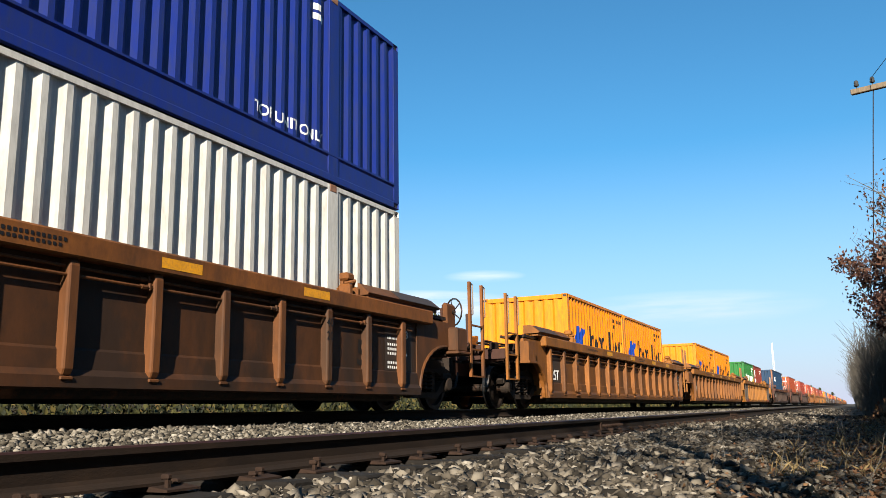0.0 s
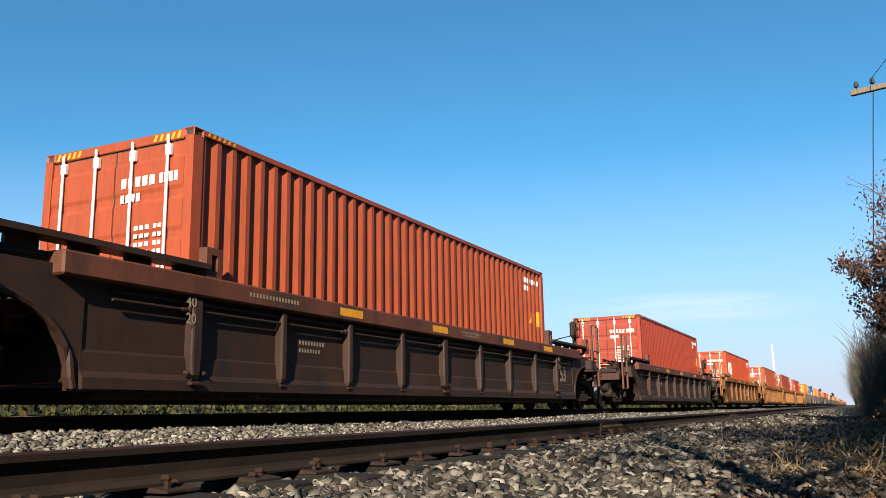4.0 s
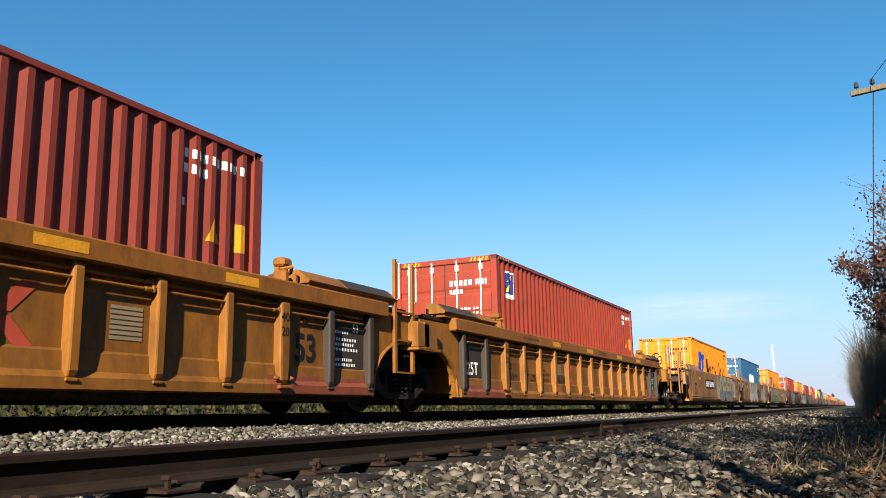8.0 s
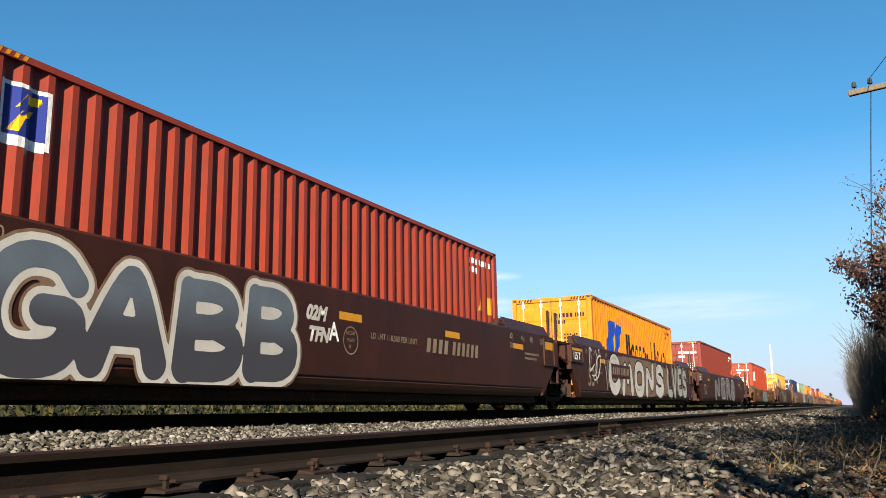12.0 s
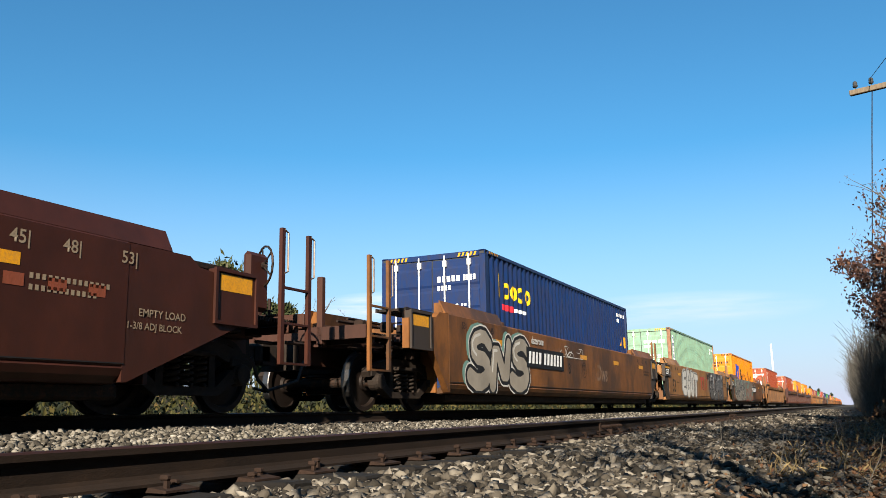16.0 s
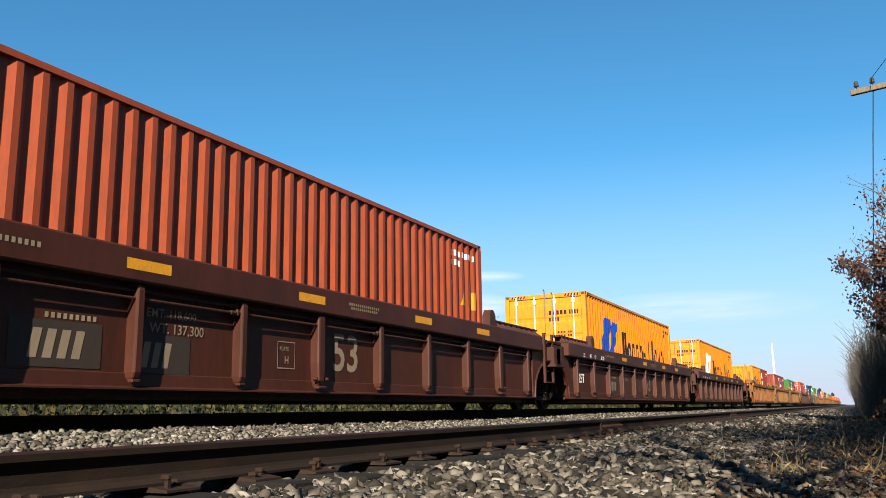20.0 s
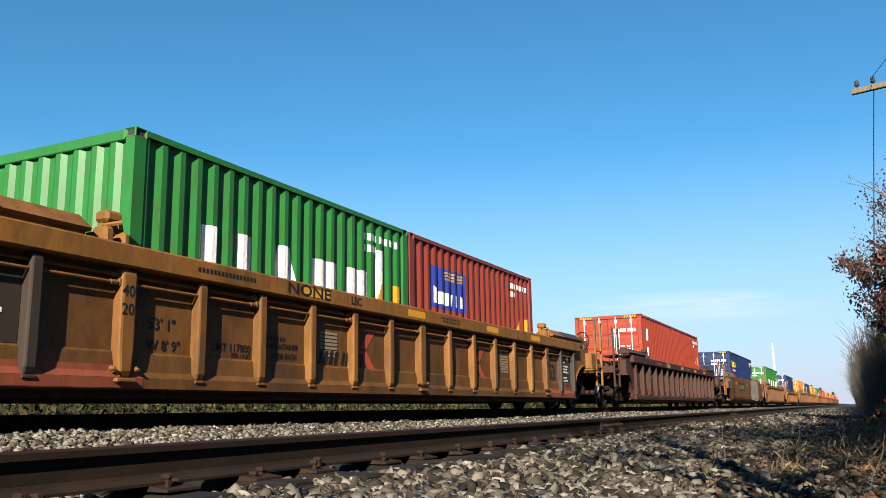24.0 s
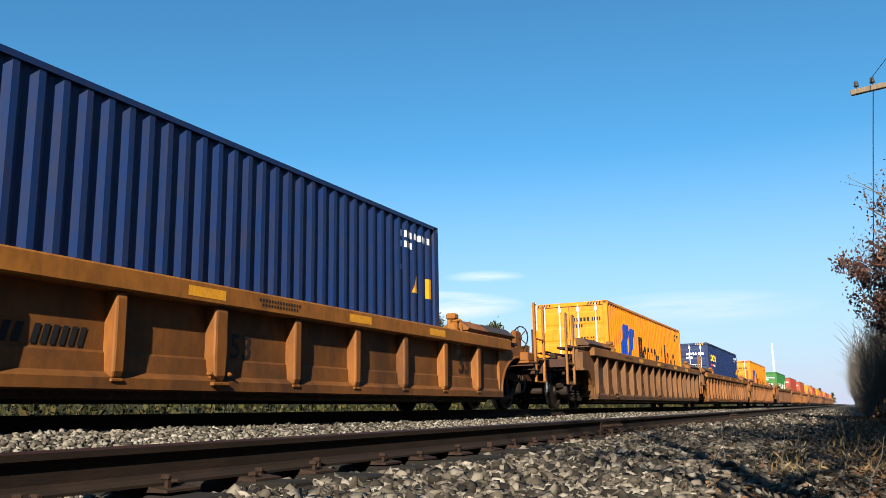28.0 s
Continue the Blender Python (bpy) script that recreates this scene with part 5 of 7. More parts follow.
def build_pole():
    p = thing("utility_pole", "weathered wooden utility pole with a crossarm", "pole", at=pose(2.3, 20.2, 0.2))
    part("mast", Mesh().tube([(0.72, 1.26, -0.3), (0.72, 1.26, 4), (0.72, 1.26, 8.1)], 0.15, 14, 0.1).data("mast", POLE, True), p)
    a, b = Vector((-1.6, 1.8, 7.3)), Vector((3.04, 0.56, 7.3))
    d = (b - a).normalized()
    turn = math.degrees(math.atan2(d.y, d.x))
    arm = part("crossarm", Mesh().slab(0, (b - a).length, -0.06, 0.06, -0.065, 0.065, 0.012).data("crossarm", POLE), p, pose(a.x, a.y, a.z, 0, 0, turn))
    glass = shared("insulator", lambda: Mesh().lathe([(0.012, 0.02), (0.012, 0.07), (0.05, 0.07), (0.062, 0.1), (0.05, 0.13), (0.055, 0.15), (0.045, 0.2), (0.02, 0.22)], 12, "z"), RUBBER)
    for q in (0.14, 0.5, 0.95, 3.6, 4.1, 4.6):
        part("insulator", glass, arm, pose(q, 0, 0.06))
    part("drop_wire", Mesh().tube([tuple(a + d * 0.5 + Vector((0, 0, -0.06))), tuple(a + d * 0.5 + Vector((-0.12, 0.0, -1.2))), tuple(a + d * 0.5 + Vector((-0.42, 0.0, -4.2)))], 0.012, 5).data("drop_wire", STEEL), p)
    part("line_wire", Mesh().tube([tuple(a + d * 0.5 + Vector((0, 0, 0.27))), tuple(a + d * 0.5 + Vector((0.6, -4.0, -0.2))), tuple(a + d * 0.5 + Vector((2.0, -18, 0.1)))], 0.008, 5).data("line_wire", STEEL), p)
    mast = thing("radio_mast", "slim pale lattice radio mast in the distance", "mast", at=pose(-30, 400, -0.8))
    lat = Mesh()
    for x, y in ((-0.4, -0.3), (0.4, -0.3), (0, 0.4)):
        lat.tube([(x, y, 0), (x * 0.6, y * 0.6, 28)], 0.09, 5)
    for k in range(28):
        lat.tube([(-0.4, -0.3, k), (0.4, -0.3, k + 1)], 0.05, 4)
    part("lattice", lat.data("lattice", GALV), mast)


build_trees()
build_brush()
build_pole()


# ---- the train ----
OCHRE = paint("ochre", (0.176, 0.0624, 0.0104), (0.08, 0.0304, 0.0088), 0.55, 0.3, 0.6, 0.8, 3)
# the _TOP paints are lighter versions for the top chords
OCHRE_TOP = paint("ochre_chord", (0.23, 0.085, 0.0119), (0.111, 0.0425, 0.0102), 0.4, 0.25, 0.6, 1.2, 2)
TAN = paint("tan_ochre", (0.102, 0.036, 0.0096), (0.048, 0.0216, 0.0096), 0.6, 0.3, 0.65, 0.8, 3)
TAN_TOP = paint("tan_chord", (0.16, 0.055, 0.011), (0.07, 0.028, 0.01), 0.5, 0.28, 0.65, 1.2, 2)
YELLOWC = paint("fleet_yellow", (0.246, 0.095, 0.0123), (0.114, 0.0458, 0.0106), 0.45, 0.25, 0.55, 0.8, 3)
SRUST = paint("orange_brown", (0.175, 0.066, 0.015), (0.06, 0.028, 0.012), 0.6, 0.3, 0.55, 0.6, 2)
SOCHRE = paint("mustard_ochre", (0.28, 0.13, 0.0403), (0.134, 0.0582, 0.0224), 0.5, 0.26, 0.55, 0.6, 2)
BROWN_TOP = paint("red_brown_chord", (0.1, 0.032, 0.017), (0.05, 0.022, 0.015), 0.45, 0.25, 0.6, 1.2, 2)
MAROON = paint("tuscan_red", (0.052, 0.0145, 0.008), (0.031, 0.011, 0.007), 0.45, 0.22, 0.5, 0.9, 3)
SMAROON = paint("red_brown", (0.042, 0.0115, 0.006), (0.028, 0.0098, 0.0056), 0.4, 0.25, 0.5, 0.6, 2)
# darker copy of the dusty tan: the side sheets' shade put into the colour
DUSTY_SHEET = paint("dusty_shaded_grime", (0.075, 0.034, 0.015), (0.04, 0.02, 0.011), 0.55, 0.28, 0.65, 0.8, 3)
DUSTY = paint("dusty_tan", (0.12, 0.051, 0.015), (0.055, 0.026, 0.012), 0.5, 0.28, 0.65, 0.8, 3)
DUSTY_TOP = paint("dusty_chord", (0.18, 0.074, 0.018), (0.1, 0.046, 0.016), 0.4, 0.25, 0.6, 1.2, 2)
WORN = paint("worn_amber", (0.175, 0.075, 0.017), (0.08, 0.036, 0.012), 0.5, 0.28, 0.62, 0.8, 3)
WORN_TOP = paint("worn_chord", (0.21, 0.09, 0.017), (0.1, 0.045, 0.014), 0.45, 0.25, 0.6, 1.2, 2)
# darker, grimier copies of the body paints, with the sheets' shade in the colour
WORN_SHEET = paint("worn_shaded_grime", (0.125, 0.053, 0.014), (0.06, 0.028, 0.01), 0.55, 0.28, 0.62, 0.9, 2)
TAN_SHEET = paint("tan_shaded_grime", (0.06, 0.022, 0.007), (0.026, 0.013, 0.007), 0.7, 0.3, 0.65, 0.9, 2)
OCHRE_SHEET = paint("ochre_shaded_grime", (0.136, 0.0496, 0.0096), (0.064, 0.0256, 0.008), 0.6, 0.3, 0.65, 0.9, 2)
YELLOW_SHEET = paint("yellow_shaded_grime", (0.22, 0.086, 0.013), (0.11, 0.046, 0.012), 0.6, 0.28, 0.6, 0.9, 2)
SILL_RED = paint("faded_sill_red", (0.2, 0.05, 0.025), (0.1, 0.04, 0.02), 0.4, 0.2, 0.6)
DARKP = paint("dark_panel", (0.036, 0.027, 0.022), (0.05, 0.032, 0.022), 0.25, 0.2, 0.6, 1.5, 2)

STYLES = {
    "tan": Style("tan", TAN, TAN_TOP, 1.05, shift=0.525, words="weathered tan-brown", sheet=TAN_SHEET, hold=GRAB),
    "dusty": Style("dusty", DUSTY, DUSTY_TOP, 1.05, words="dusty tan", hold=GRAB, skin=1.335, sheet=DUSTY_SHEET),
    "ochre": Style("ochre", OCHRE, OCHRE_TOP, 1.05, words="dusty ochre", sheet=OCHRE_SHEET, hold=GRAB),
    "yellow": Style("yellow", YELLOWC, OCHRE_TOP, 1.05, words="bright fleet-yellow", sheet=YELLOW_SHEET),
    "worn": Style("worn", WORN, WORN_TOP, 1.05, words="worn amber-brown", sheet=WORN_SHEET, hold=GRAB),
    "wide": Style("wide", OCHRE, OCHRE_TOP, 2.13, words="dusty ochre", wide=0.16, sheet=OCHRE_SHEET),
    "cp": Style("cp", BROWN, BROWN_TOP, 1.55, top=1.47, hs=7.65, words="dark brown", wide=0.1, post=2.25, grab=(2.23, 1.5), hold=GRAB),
    "brown": Style("brown", GREYBROWN, GREYBROWN, 1.05, words="faded grey-brown", skin=1.335),
    "low": Style("low", OCHRE, OCHRE_TOP, 1.45, top=1.4, words="dusty ochre", wide=0.14, sheet=OCHRE_SHEET, skin=1.335),
    "sflc": Style("sflc", MAROON, MAROON, 1.6, top=1.62, words="dark maroon", wide=0.1, chord_h=0.34, skin=1.35, rack=True, post=1.72, grab=(2.74, 1.7), hold=GRAB),
    "s_ochre": Style("s_ochre", SOCHRE, OCHRE_TOP, top=1.68, smooth=True, words="mustard ochre", panel=DARKP),
    "s_rust": Style("s_rust", SRUST, OCHRE_TOP, top=1.68, smooth=True, words="rusty orange-brown", panel=DARKP),
    "s_low": Style("s_low", SRUST, OCHRE_TOP, top=1.27, smooth=True, words="streaked orange-brown", panel=SRUST),
    "s_brown": Style("s_brown", SMAROON, BROWN_TOP, top=1.68, smooth=True, words="dark red-brown"),
}

C_YELLOW = paint("container_yellow", (0.66, 0.2, 0.004), (0.3, 0.12, 0.03), 0.1, 0.06, 0.42)
C_PALE = paint("container_faded_yellow", (0.636, 0.327, 0.0516), (0.36, 0.16, 0.05), 0.2, 0.08, 0.5)
C_RED = paint("container_red", (0.258, 0.0347, 0.0168), (0.19, 0.056, 0.0336), 0.15, 0.08, 0.45)
C_BRIGHT = paint("container_bright_red", (0.36, 0.048, 0.017), (0.2, 0.05, 0.03), 0.15, 0.07, 0.42)
C_ORANGE = paint("container_orange_red", (0.265, 0.05, 0.0185), (0.2, 0.06, 0.03), 0.15, 0.08, 0.45)
C_MAROON = paint("container_maroon", (0.19, 0.03, 0.019), (0.15, 0.05, 0.03), 0.2, 0.08, 0.5)
C_GREEN = paint("container_green", (0.0172, 0.146, 0.0301), (0.08, 0.07, 0.03), 0.18, 0.1, 0.45)
C_MINT = paint("container_mint", (0.19, 0.33, 0.235), (0.25, 0.17, 0.09), 0.2, 0.08, 0.5)
C_NAVY = paint("container_navy", (0.0042, 0.02, 0.085), (0.05, 0.036, 0.03), 0.06, 0.12, 0.45)
C_BLUE = paint("container_blue", (0.0137, 0.0884, 0.197), (0.0638, 0.0574, 0.051), 0.12, 0.1, 0.45)
C_OLD = paint("container_old_blue", (0.00837, 0.0396, 0.093), (0.0605, 0.0419, 0.0279), 0.3, 0.25, 0.6, 1.3, 3)
C_ROYAL = paint("container_royal_blue", (0.00859, 0.0215, 0.172), (0.048, 0.0576, 0.115), 0.12, 0.1, 0.4)
C_WHITE = paint("container_white", (0.5, 0.49, 0.465), (0.35, 0.33, 0.3), 0.15, 0.05, 0.5)
SIGN_YELLOW = mat("sign_yellow", (0.85, 0.5, 0.01), 0.5, 0, 0.08, 3, 0.03, 60)
SIGN_RED = mat("sign_red", (0.6, 0.02, 0.03), 0.5, 0, 0.08, 3, 0.03, 60)
SIGN_NAVY = mat("sign_navy", (0.02, 0.03, 0.18), 0.5, 0, 0.08, 3, 0.03, 60)


def letter_shapes(y0, z0, size, heights, step=0.9, gap=0.3, tall=1.0):
    """Plain blocks in place of a brand name: one block a letter, as tall as each letter is."""
    out = []
    for k, hgt in enumerate(heights):
        a = y0 + k * size * step
        out.append(rect(a, a + size * (step - gap), z0, z0 + size * hgt * tall))
    return out


def ring(y0, y1, z0, z1, t):
    """A rounded ring of twelve flat pieces."""
    cy, cz, ry, rz = (y0 + y1) / 2, (z0 + z1) / 2, (y1 - y0) / 2, (z1 - z0) / 2
    out = []
    for k in range(12):
        a, b = math.pi * (k - 0.5) / 6, math.pi * (k + 0.5) / 6
        out.append([(cy + r * math.cos(c) * 1.03, cz + q * math.sin(c) * 1.03) for c, r, q in ((a, ry, rz), (b, ry, rz), (b, ry - t, rz - t), (a, ry - t, rz - t))])
    return out


def name_shapes(y0, z0, size, kinds, step, tall):
    """Plain rings, bars and dashes in place of a brand name, with the rhythm of its letters."""
    out, t = [], size * 0.18
    for k, kind in enumerate(kinds):
        a, w, up = y0 + k * size * step, size * step * 0.82, size * tall
        if kind == "T":
            out.append([rect(a, a + t, z0, z0 + up), rect(a + w - t, a + w, z0, z0 + up)])
        elif kind == "l":
            out.append(rect(a + w * 0.4, a + w * 0.4 + t * 1.1, z0, z0 + up))
        elif kind == "-":
            out.append(rect(a + w * 0.2, a + w * 0.8, z0 + up * 0.3, z0 + up * 0.3 + t))
        elif kind == "y":
            out.append(rect(a + w * 0.2, a + w * 0.5, z0 - up * 0.2, z0 + up * 0.7, w * 0.4))
        else:
            out.append(ring(a, a + w, z0, z0 + up * 0.7, t) + ([rect(a, a + t, z0 - up * 0.25, z0 + up * 0.12)] if kind == "q" else []))
    return out


def liner(h, big, logo=None):
    """Two leaning blue strokes and a row of dark blocks."""
    a = -h + (1.4 if big else 0.45)
    k, j = (1.3, 1.65) if big else (0.78, 0.85)
    strokes = [[(a, 1.0), (a + 0.5 * j, 1.0), (a + 0.86 * j, 1.0 + 1.02 * k), (a + 0.4 * j, 1.0 + 1.02 * k)],
               [(a + 0.64 * j, 1.0), (a + 1.14 * j, 1.0), (a + 1.14 * j, 1.0 + 0.18 * k), (a + 1.02 * j, 1.0 + 0.3 * k), (a + 1.34 * j, 1.0 + 0.95 * k), (a + 0.92 * j, 1.0 + 0.98 * k)]]
    b = -h + (4.2 if big else 1.85)
    size = 0.87 if big else 0.54
    row = name_shapes(b, 1.1, size, "Toqoo-lloyo", 0.69, 1.1 if big else 1.45)
    return [("emblem", strokes, logo or LOGO_BLUE), ("brand_block", row, BLACK)]


H40, H20 = 6.096, 3.029
CA = [("brand_block", [rect(-H40 + 0.85 + 0.48 * k, -H40 + 1.2 + 0.48 * k, 1.55, 2.25) for k in range(3)], WHITE)]
TR = [("brand_block", [rect(-H40 + 0.75, -H40 + 1.05, 2.32 - 0.33 * k, 2.58 - 0.33 * k) for k in range(6)], WHITE)]
FL = [("emblem", [rect(-H40 + 0.55, -H40 + 0.98, 2.12, 2.58)], SIGN_NAVY), ("emblem_stripe", [[(-H40 + 0.6, 2.16), (-H40 + 0.7, 2.16), (-H40 + 0.76, 2.3), (-H40 + 0.9, 2.33), (-H40 + 0.88, 2.4), (-H40 + 0.72, 2.36)], [(-H40 + 0.66, 2.38), (-H40 + 0.78, 2.44), (-H40 + 0.95, 2.46), (-H40 + 0.93, 2.54), (-H40 + 0.76, 2.53)]], SIGN_YELLOW),
      ("emblem_rim", [rect(-H40 + 0.5, -H40 + 0.55, 2.04, 2.62), rect(-H40 + 0.98, -H40 + 1.03, 2.04, 2.62), rect(-H40 + 0.55, -H40 + 0.98, 2.58, 2.62), rect(-H40 + 0.55, -H40 + 0.98, 2.02, 2.12)], WHITE)]
SE = [("brand_block", name_shapes(-H40 + 0.6, 1.98, 0.5, "loooo", 0.88, 1.0), SIGN_YELLOW), ("brand_line", [rect(-H40 + 0.95, -H40 + 1.6, 1.72, 1.85)], SIGN_RED), ("brand_line", [rect(-H40 + 1.7, -H40 + 2.4, 1.74, 1.82)], WHITE)]
DY = [("brand_block", [rect(-1.4, -0.75, 1.1, 1.95, 0.1), rect(-0.4, 0.2, 1.1, 1.95, 0.2), rect(0.55, 0.85, 1.1, 1.95), rect(1.05, 1.4, 1.1, 1.95, 0.1)], WHITE)]
UA40 = [("brand_block", [rect(-H40 + 2.05, -H40 + 2.3, 0.9, 1.85), rect(-H40 + 2.85, -H40 + 3.1, 0.9, 1.85), [(-H40 + 4.2, 0.9), (-H40 + 5.4, 0.9), (-H40 + 4.98, 1.85), (-H40 + 4.62, 1.85)], rect(-H40 + 6.7, -H40 + 7.55, 0.9, 1.8), rect(-H40 + 8.85, -H40 + 9.6, 0.9, 1.8), rect(-H40 + 10.3, -H40 + 10.6, 0.9, 2.2)], WHITE)]
UA20 = [("brand_block", [rect(-H20 + 1.1, -H20 + 1.35, 0.8, 1.75), rect(-H20 + 1.75, -H20 + 2.0, 0.8, 1.75), [(-H20 + 2.3, 0.8), (-H20 + 3.05, 0.8), (-H20 + 2.8, 1.75), (-H20 + 2.55, 1.75)], rect(-H20 + 3.3, -H20 + 3.95, 0.8, 1.7), rect(-H20 + 4.2, -H20 + 4.8, 0.8, 1.7), rect(-H20 + 5.05, -H20 + 5.3, 0.8, 2.1)], WHITE)]
MINT = [("logo_strip", [rect(-H40 + 0.42, -H40 + 0.75, 1.1, 2.6)], WHITE), ("brand_block", [rect(-H40 + 0.46, -H40 + 0.7, 1.18 + 0.24 * k, 1.34 + 0.24 * k) for k in range(6)], LOGO_BLUE)]
IM20 = [("brand_block", [rect(-H20 + 0.8, -H20 + 1.25, 1.75, 2.25), rect(-H20 + 0.8, -H20 + 1.25, 1.15, 1.6)], WHITE)]
IM40 = [("brand_block", [rect(-H40 + 0.72, -H40 + 1.05, 2.0, 2.42, 0.14), rect(-H40 + 0.66, -H40 + 0.95, 1.35, 1.75, 0.14)], WHITE)]
BC20 = [("emblem", [rect(-H20 + 0.85, -H20 + 2.35, 1.4, 2.15)], SIGN_NAVY), ("emblem_stripe", [rect(-H20 + 1.35, -H20 + 2.3, 1.95 + 0.06 * k, 1.985 + 0.06 * k) for k in range(3)], SIGN_YELLOW), ("brand_block", letter_shapes(-H20 + 0.95, 1.48, 0.25, (1.2, 0.9, 0.9, 0.9, 0.9, 0.9), 0.9, 0.3), WHITE)]
OL40 = [("brand_block", name_shapes(-H40 + 2.0, 1.85, 0.6, "ooo", 0.8, 1.0), WHITE)]


def forty(color, words, marks=(), doors=True, post=None, rods=GALV, hazard=True, ink=WHITE, z=0.37):
    return [(container("shipping_container", 12.192, 2.896, color, words, doors, marks, rods, post, hazard, ink=ink), 0.0, z)]


def twenties(a, b, z=0.39):
    out = []
    for (color, words, marks, ink, post), y in ((a, -3.065), (b, 3.065)):
        out.append((container("shipping_container", 6.058, 2.591, color, words, False, marks, GALV, post, False, ink=ink), y, z))
    return out


def hapag(color=C_YELLOW, logo=None):
    return forty(color, "orange-yellow steel container with blue emblem and dark lettering blocks", liner(H40, True, logo), ink=BLACK)


def small(color, words, marks=(), ink=WHITE, post=None):
    return (color, words, marks, ink, post)


Y20 = "short orange-yellow container with blue emblem and dark blocks"


def stack53():
    lo = container("shipping_container", 16.154, 2.896, C_WHITE, "long white ribbed container under a blue one", False, (), GALV, None, False, 2.59, ink=BLACK)
    hi = container("shipping_container", 16.154, 2.896, C_ROYAL, "long royal blue container stacked on a white one", False, [
        ("emblem", [rect(5.6, 5.85, 2.35, 2.45), rect(5.62, 5.8, 2.5, 2.6)], WHITE)], GALV, None, False, 2.59, ink=BLACK)
    part("lettering", draped("TOP UNIT ONLY", 0.21, WHITE, 8.077, 1.283, 4.3, 0.52, 0.004), hi)
    for s in (-1, 1):
        part("bottom_band", shared(("bottom_band", s), lambda: Mesh().prism([(s * 1.302, 0.01), (s * 1.302, 0.1), (s * 1.285, 0.13), (s * 1.285, 0.36), (s * 1.305, 0.39), (s * 1.305, 0.42), (s * 1.25, 0.43), (s * 1.25, 0.01)], "y", -7.9, 7.9), C_ROYAL), hi)
    for c in (lo, hi):
        for y in (-6.1, 6.1):
            for s in (-1, 1):
                part("support_post", shared(("support_post", s), lambda: Mesh().slab(s * 1.3, s * 1.24, -0.13, 0.13, 0.02, 2.88, 0.006), C_WHITE if c is lo else C_ROYAL), c, pose(0, y, 0))
                part("post_casting", shared("corner_casting", casting, CAST), c, pose(s * 1.225, y, 2.837))
    return [(lo, 0.0, 0.31), (hi, 0.0, 3.24)]


def draped(text, size, material, half, outer, y, z, bold=0.008):
    """Letters that follow the ribs of a side wall."""
    me = words(text, size, material, bold).copy()
    bm = bmesh.new()
    bm.from_mesh(me)
    for v in bm.verts:
        v.co.y += y
        v.co.z += z
    for b in breaks(y, max(v.co.y for v in bm.verts), half)[1:-1]:
        bmesh.ops.bisect_plane(bm, geom=bm.verts[:] + bm.edges[:] + bm.faces[:], plane_co=(0, b, 0), plane_no=(0, 1, 0))
    for v in bm.verts:
        v.co.x = outer - corr(v.co.y, half) + 0.004
    bm.to_mesh(me)
    bm.free()
    return me


def ribbon(path, wid):
    """A flat band of paint along a path in (y, z), with rounded taper."""
    m, n = Mesh(), len(path)
    v = []
    for i, p in enumerate(path):
        q0, q1 = path[max(i - 1, 0)], path[min(i + 1, n - 1)]
        dy, dz = q1[0] - q0[0], q1[1] - q0[1]
        ln = math.hypot(dy, dz) or 1
        w = wid * (0.35 + 0.65 * math.sin(math.pi * (i + 0.5) / n))
        v += [(0, p[0] - dz / ln * w, p[1] + dy / ln * w), (0, p[0] + dz / ln * w, p[1] - dy / ln * w)]
    return m.add(v, [(2 * i, 2 * i + 1, 2 * i + 3, 2 * i + 2) for i in range(n - 1)])


def spray(seed, y0, y1, z0, z1, n, wid, curl=1.0):
    """Loose curling strokes of spray paint over a field."""
    rng = random.Random(seed)
    out = []
    for k in range(n):
        y, z, a = y0 + (y1 - y0) * (k + rng.random()) / n, rng.uniform(z0, z1), rng.uniform(0, 6.28)
        bend, path = rng.uniform(-1, 1) * curl, []
        for i in range(12):
            path.append((min(max(y, y0), y1), min(max(z, z0), z1)))
            y, z, a = y + 0.11 * math.cos(a), z + 0.11 * math.sin(a), a + bend * 0.55
        out.append(ribbon(path, wid * rng.uniform(0.6, 1.3)))
    return out


def blob(y0, y1, z0, z1, seed, n=64, rough=0.05):
    rng = random.Random(seed)
    cy, cz, ry, rz = (y0 + y1) / 2, (z0 + z1) / 2, (y1 - y0) / 2, (z1 - z0) / 2
    pts = []
    for k in range(n):
        a = 2 * math.pi * k / n
        f = 1 - rough * rng.random()
        c, s = math.cos(a), math.sin(a)
        pts.append((cy + ry * f * math.copysign(abs(c) ** 0.5, c), cz + rz * f * math.copysign(abs(s) ** 0.5, s)))
    return pts


G_SILVER = mat("spray_silver", (0.3, 0.3, 0.285), 0.55, 0.1, 0.22, 1.6, 0.04, 60)
G_WHITE = mat("spray_white", (0.44, 0.42, 0.385), 0.6, 0, 0.2, 2.0, 0.04, 60)
G_BLACK = mat("spray_black", (0.011, 0.0105, 0.011), 0.6, 0, 0.3, 3, 0.04, 60)
G_GREEN = mat("spray_green", (0.1, 0.2, 0.1), 0.6, 0, 0.3, 1.2, 0.04, 60, (0.22, 0.26, 0.15), 0.35, 1.0)
G_TEAL = mat("spray_teal", (0.11, 0.2, 0.175), 0.6, 0, 0.25, 1.5, 0.04, 60)
G_TAN = mat("spray_tan", (0.19, 0.145, 0.1), 0.6, 0, 0.22, 1.5, 0.04, 60)
G_GREY = mat("spray_grey", (0.13, 0.125, 0.12), 0.6, 0, 0.25, 1.5, 0.04, 60)
G_PINK = mat("spray_salmon", (0.24, 0.085, 0.05), 0.6, 0, 0.25, 1.6, 0.04, 60)
G_CREAM = mat("spray_cream", (0.24, 0.21, 0.17), 0.6, 0, 0.25, 1.1, 0.04, 60)
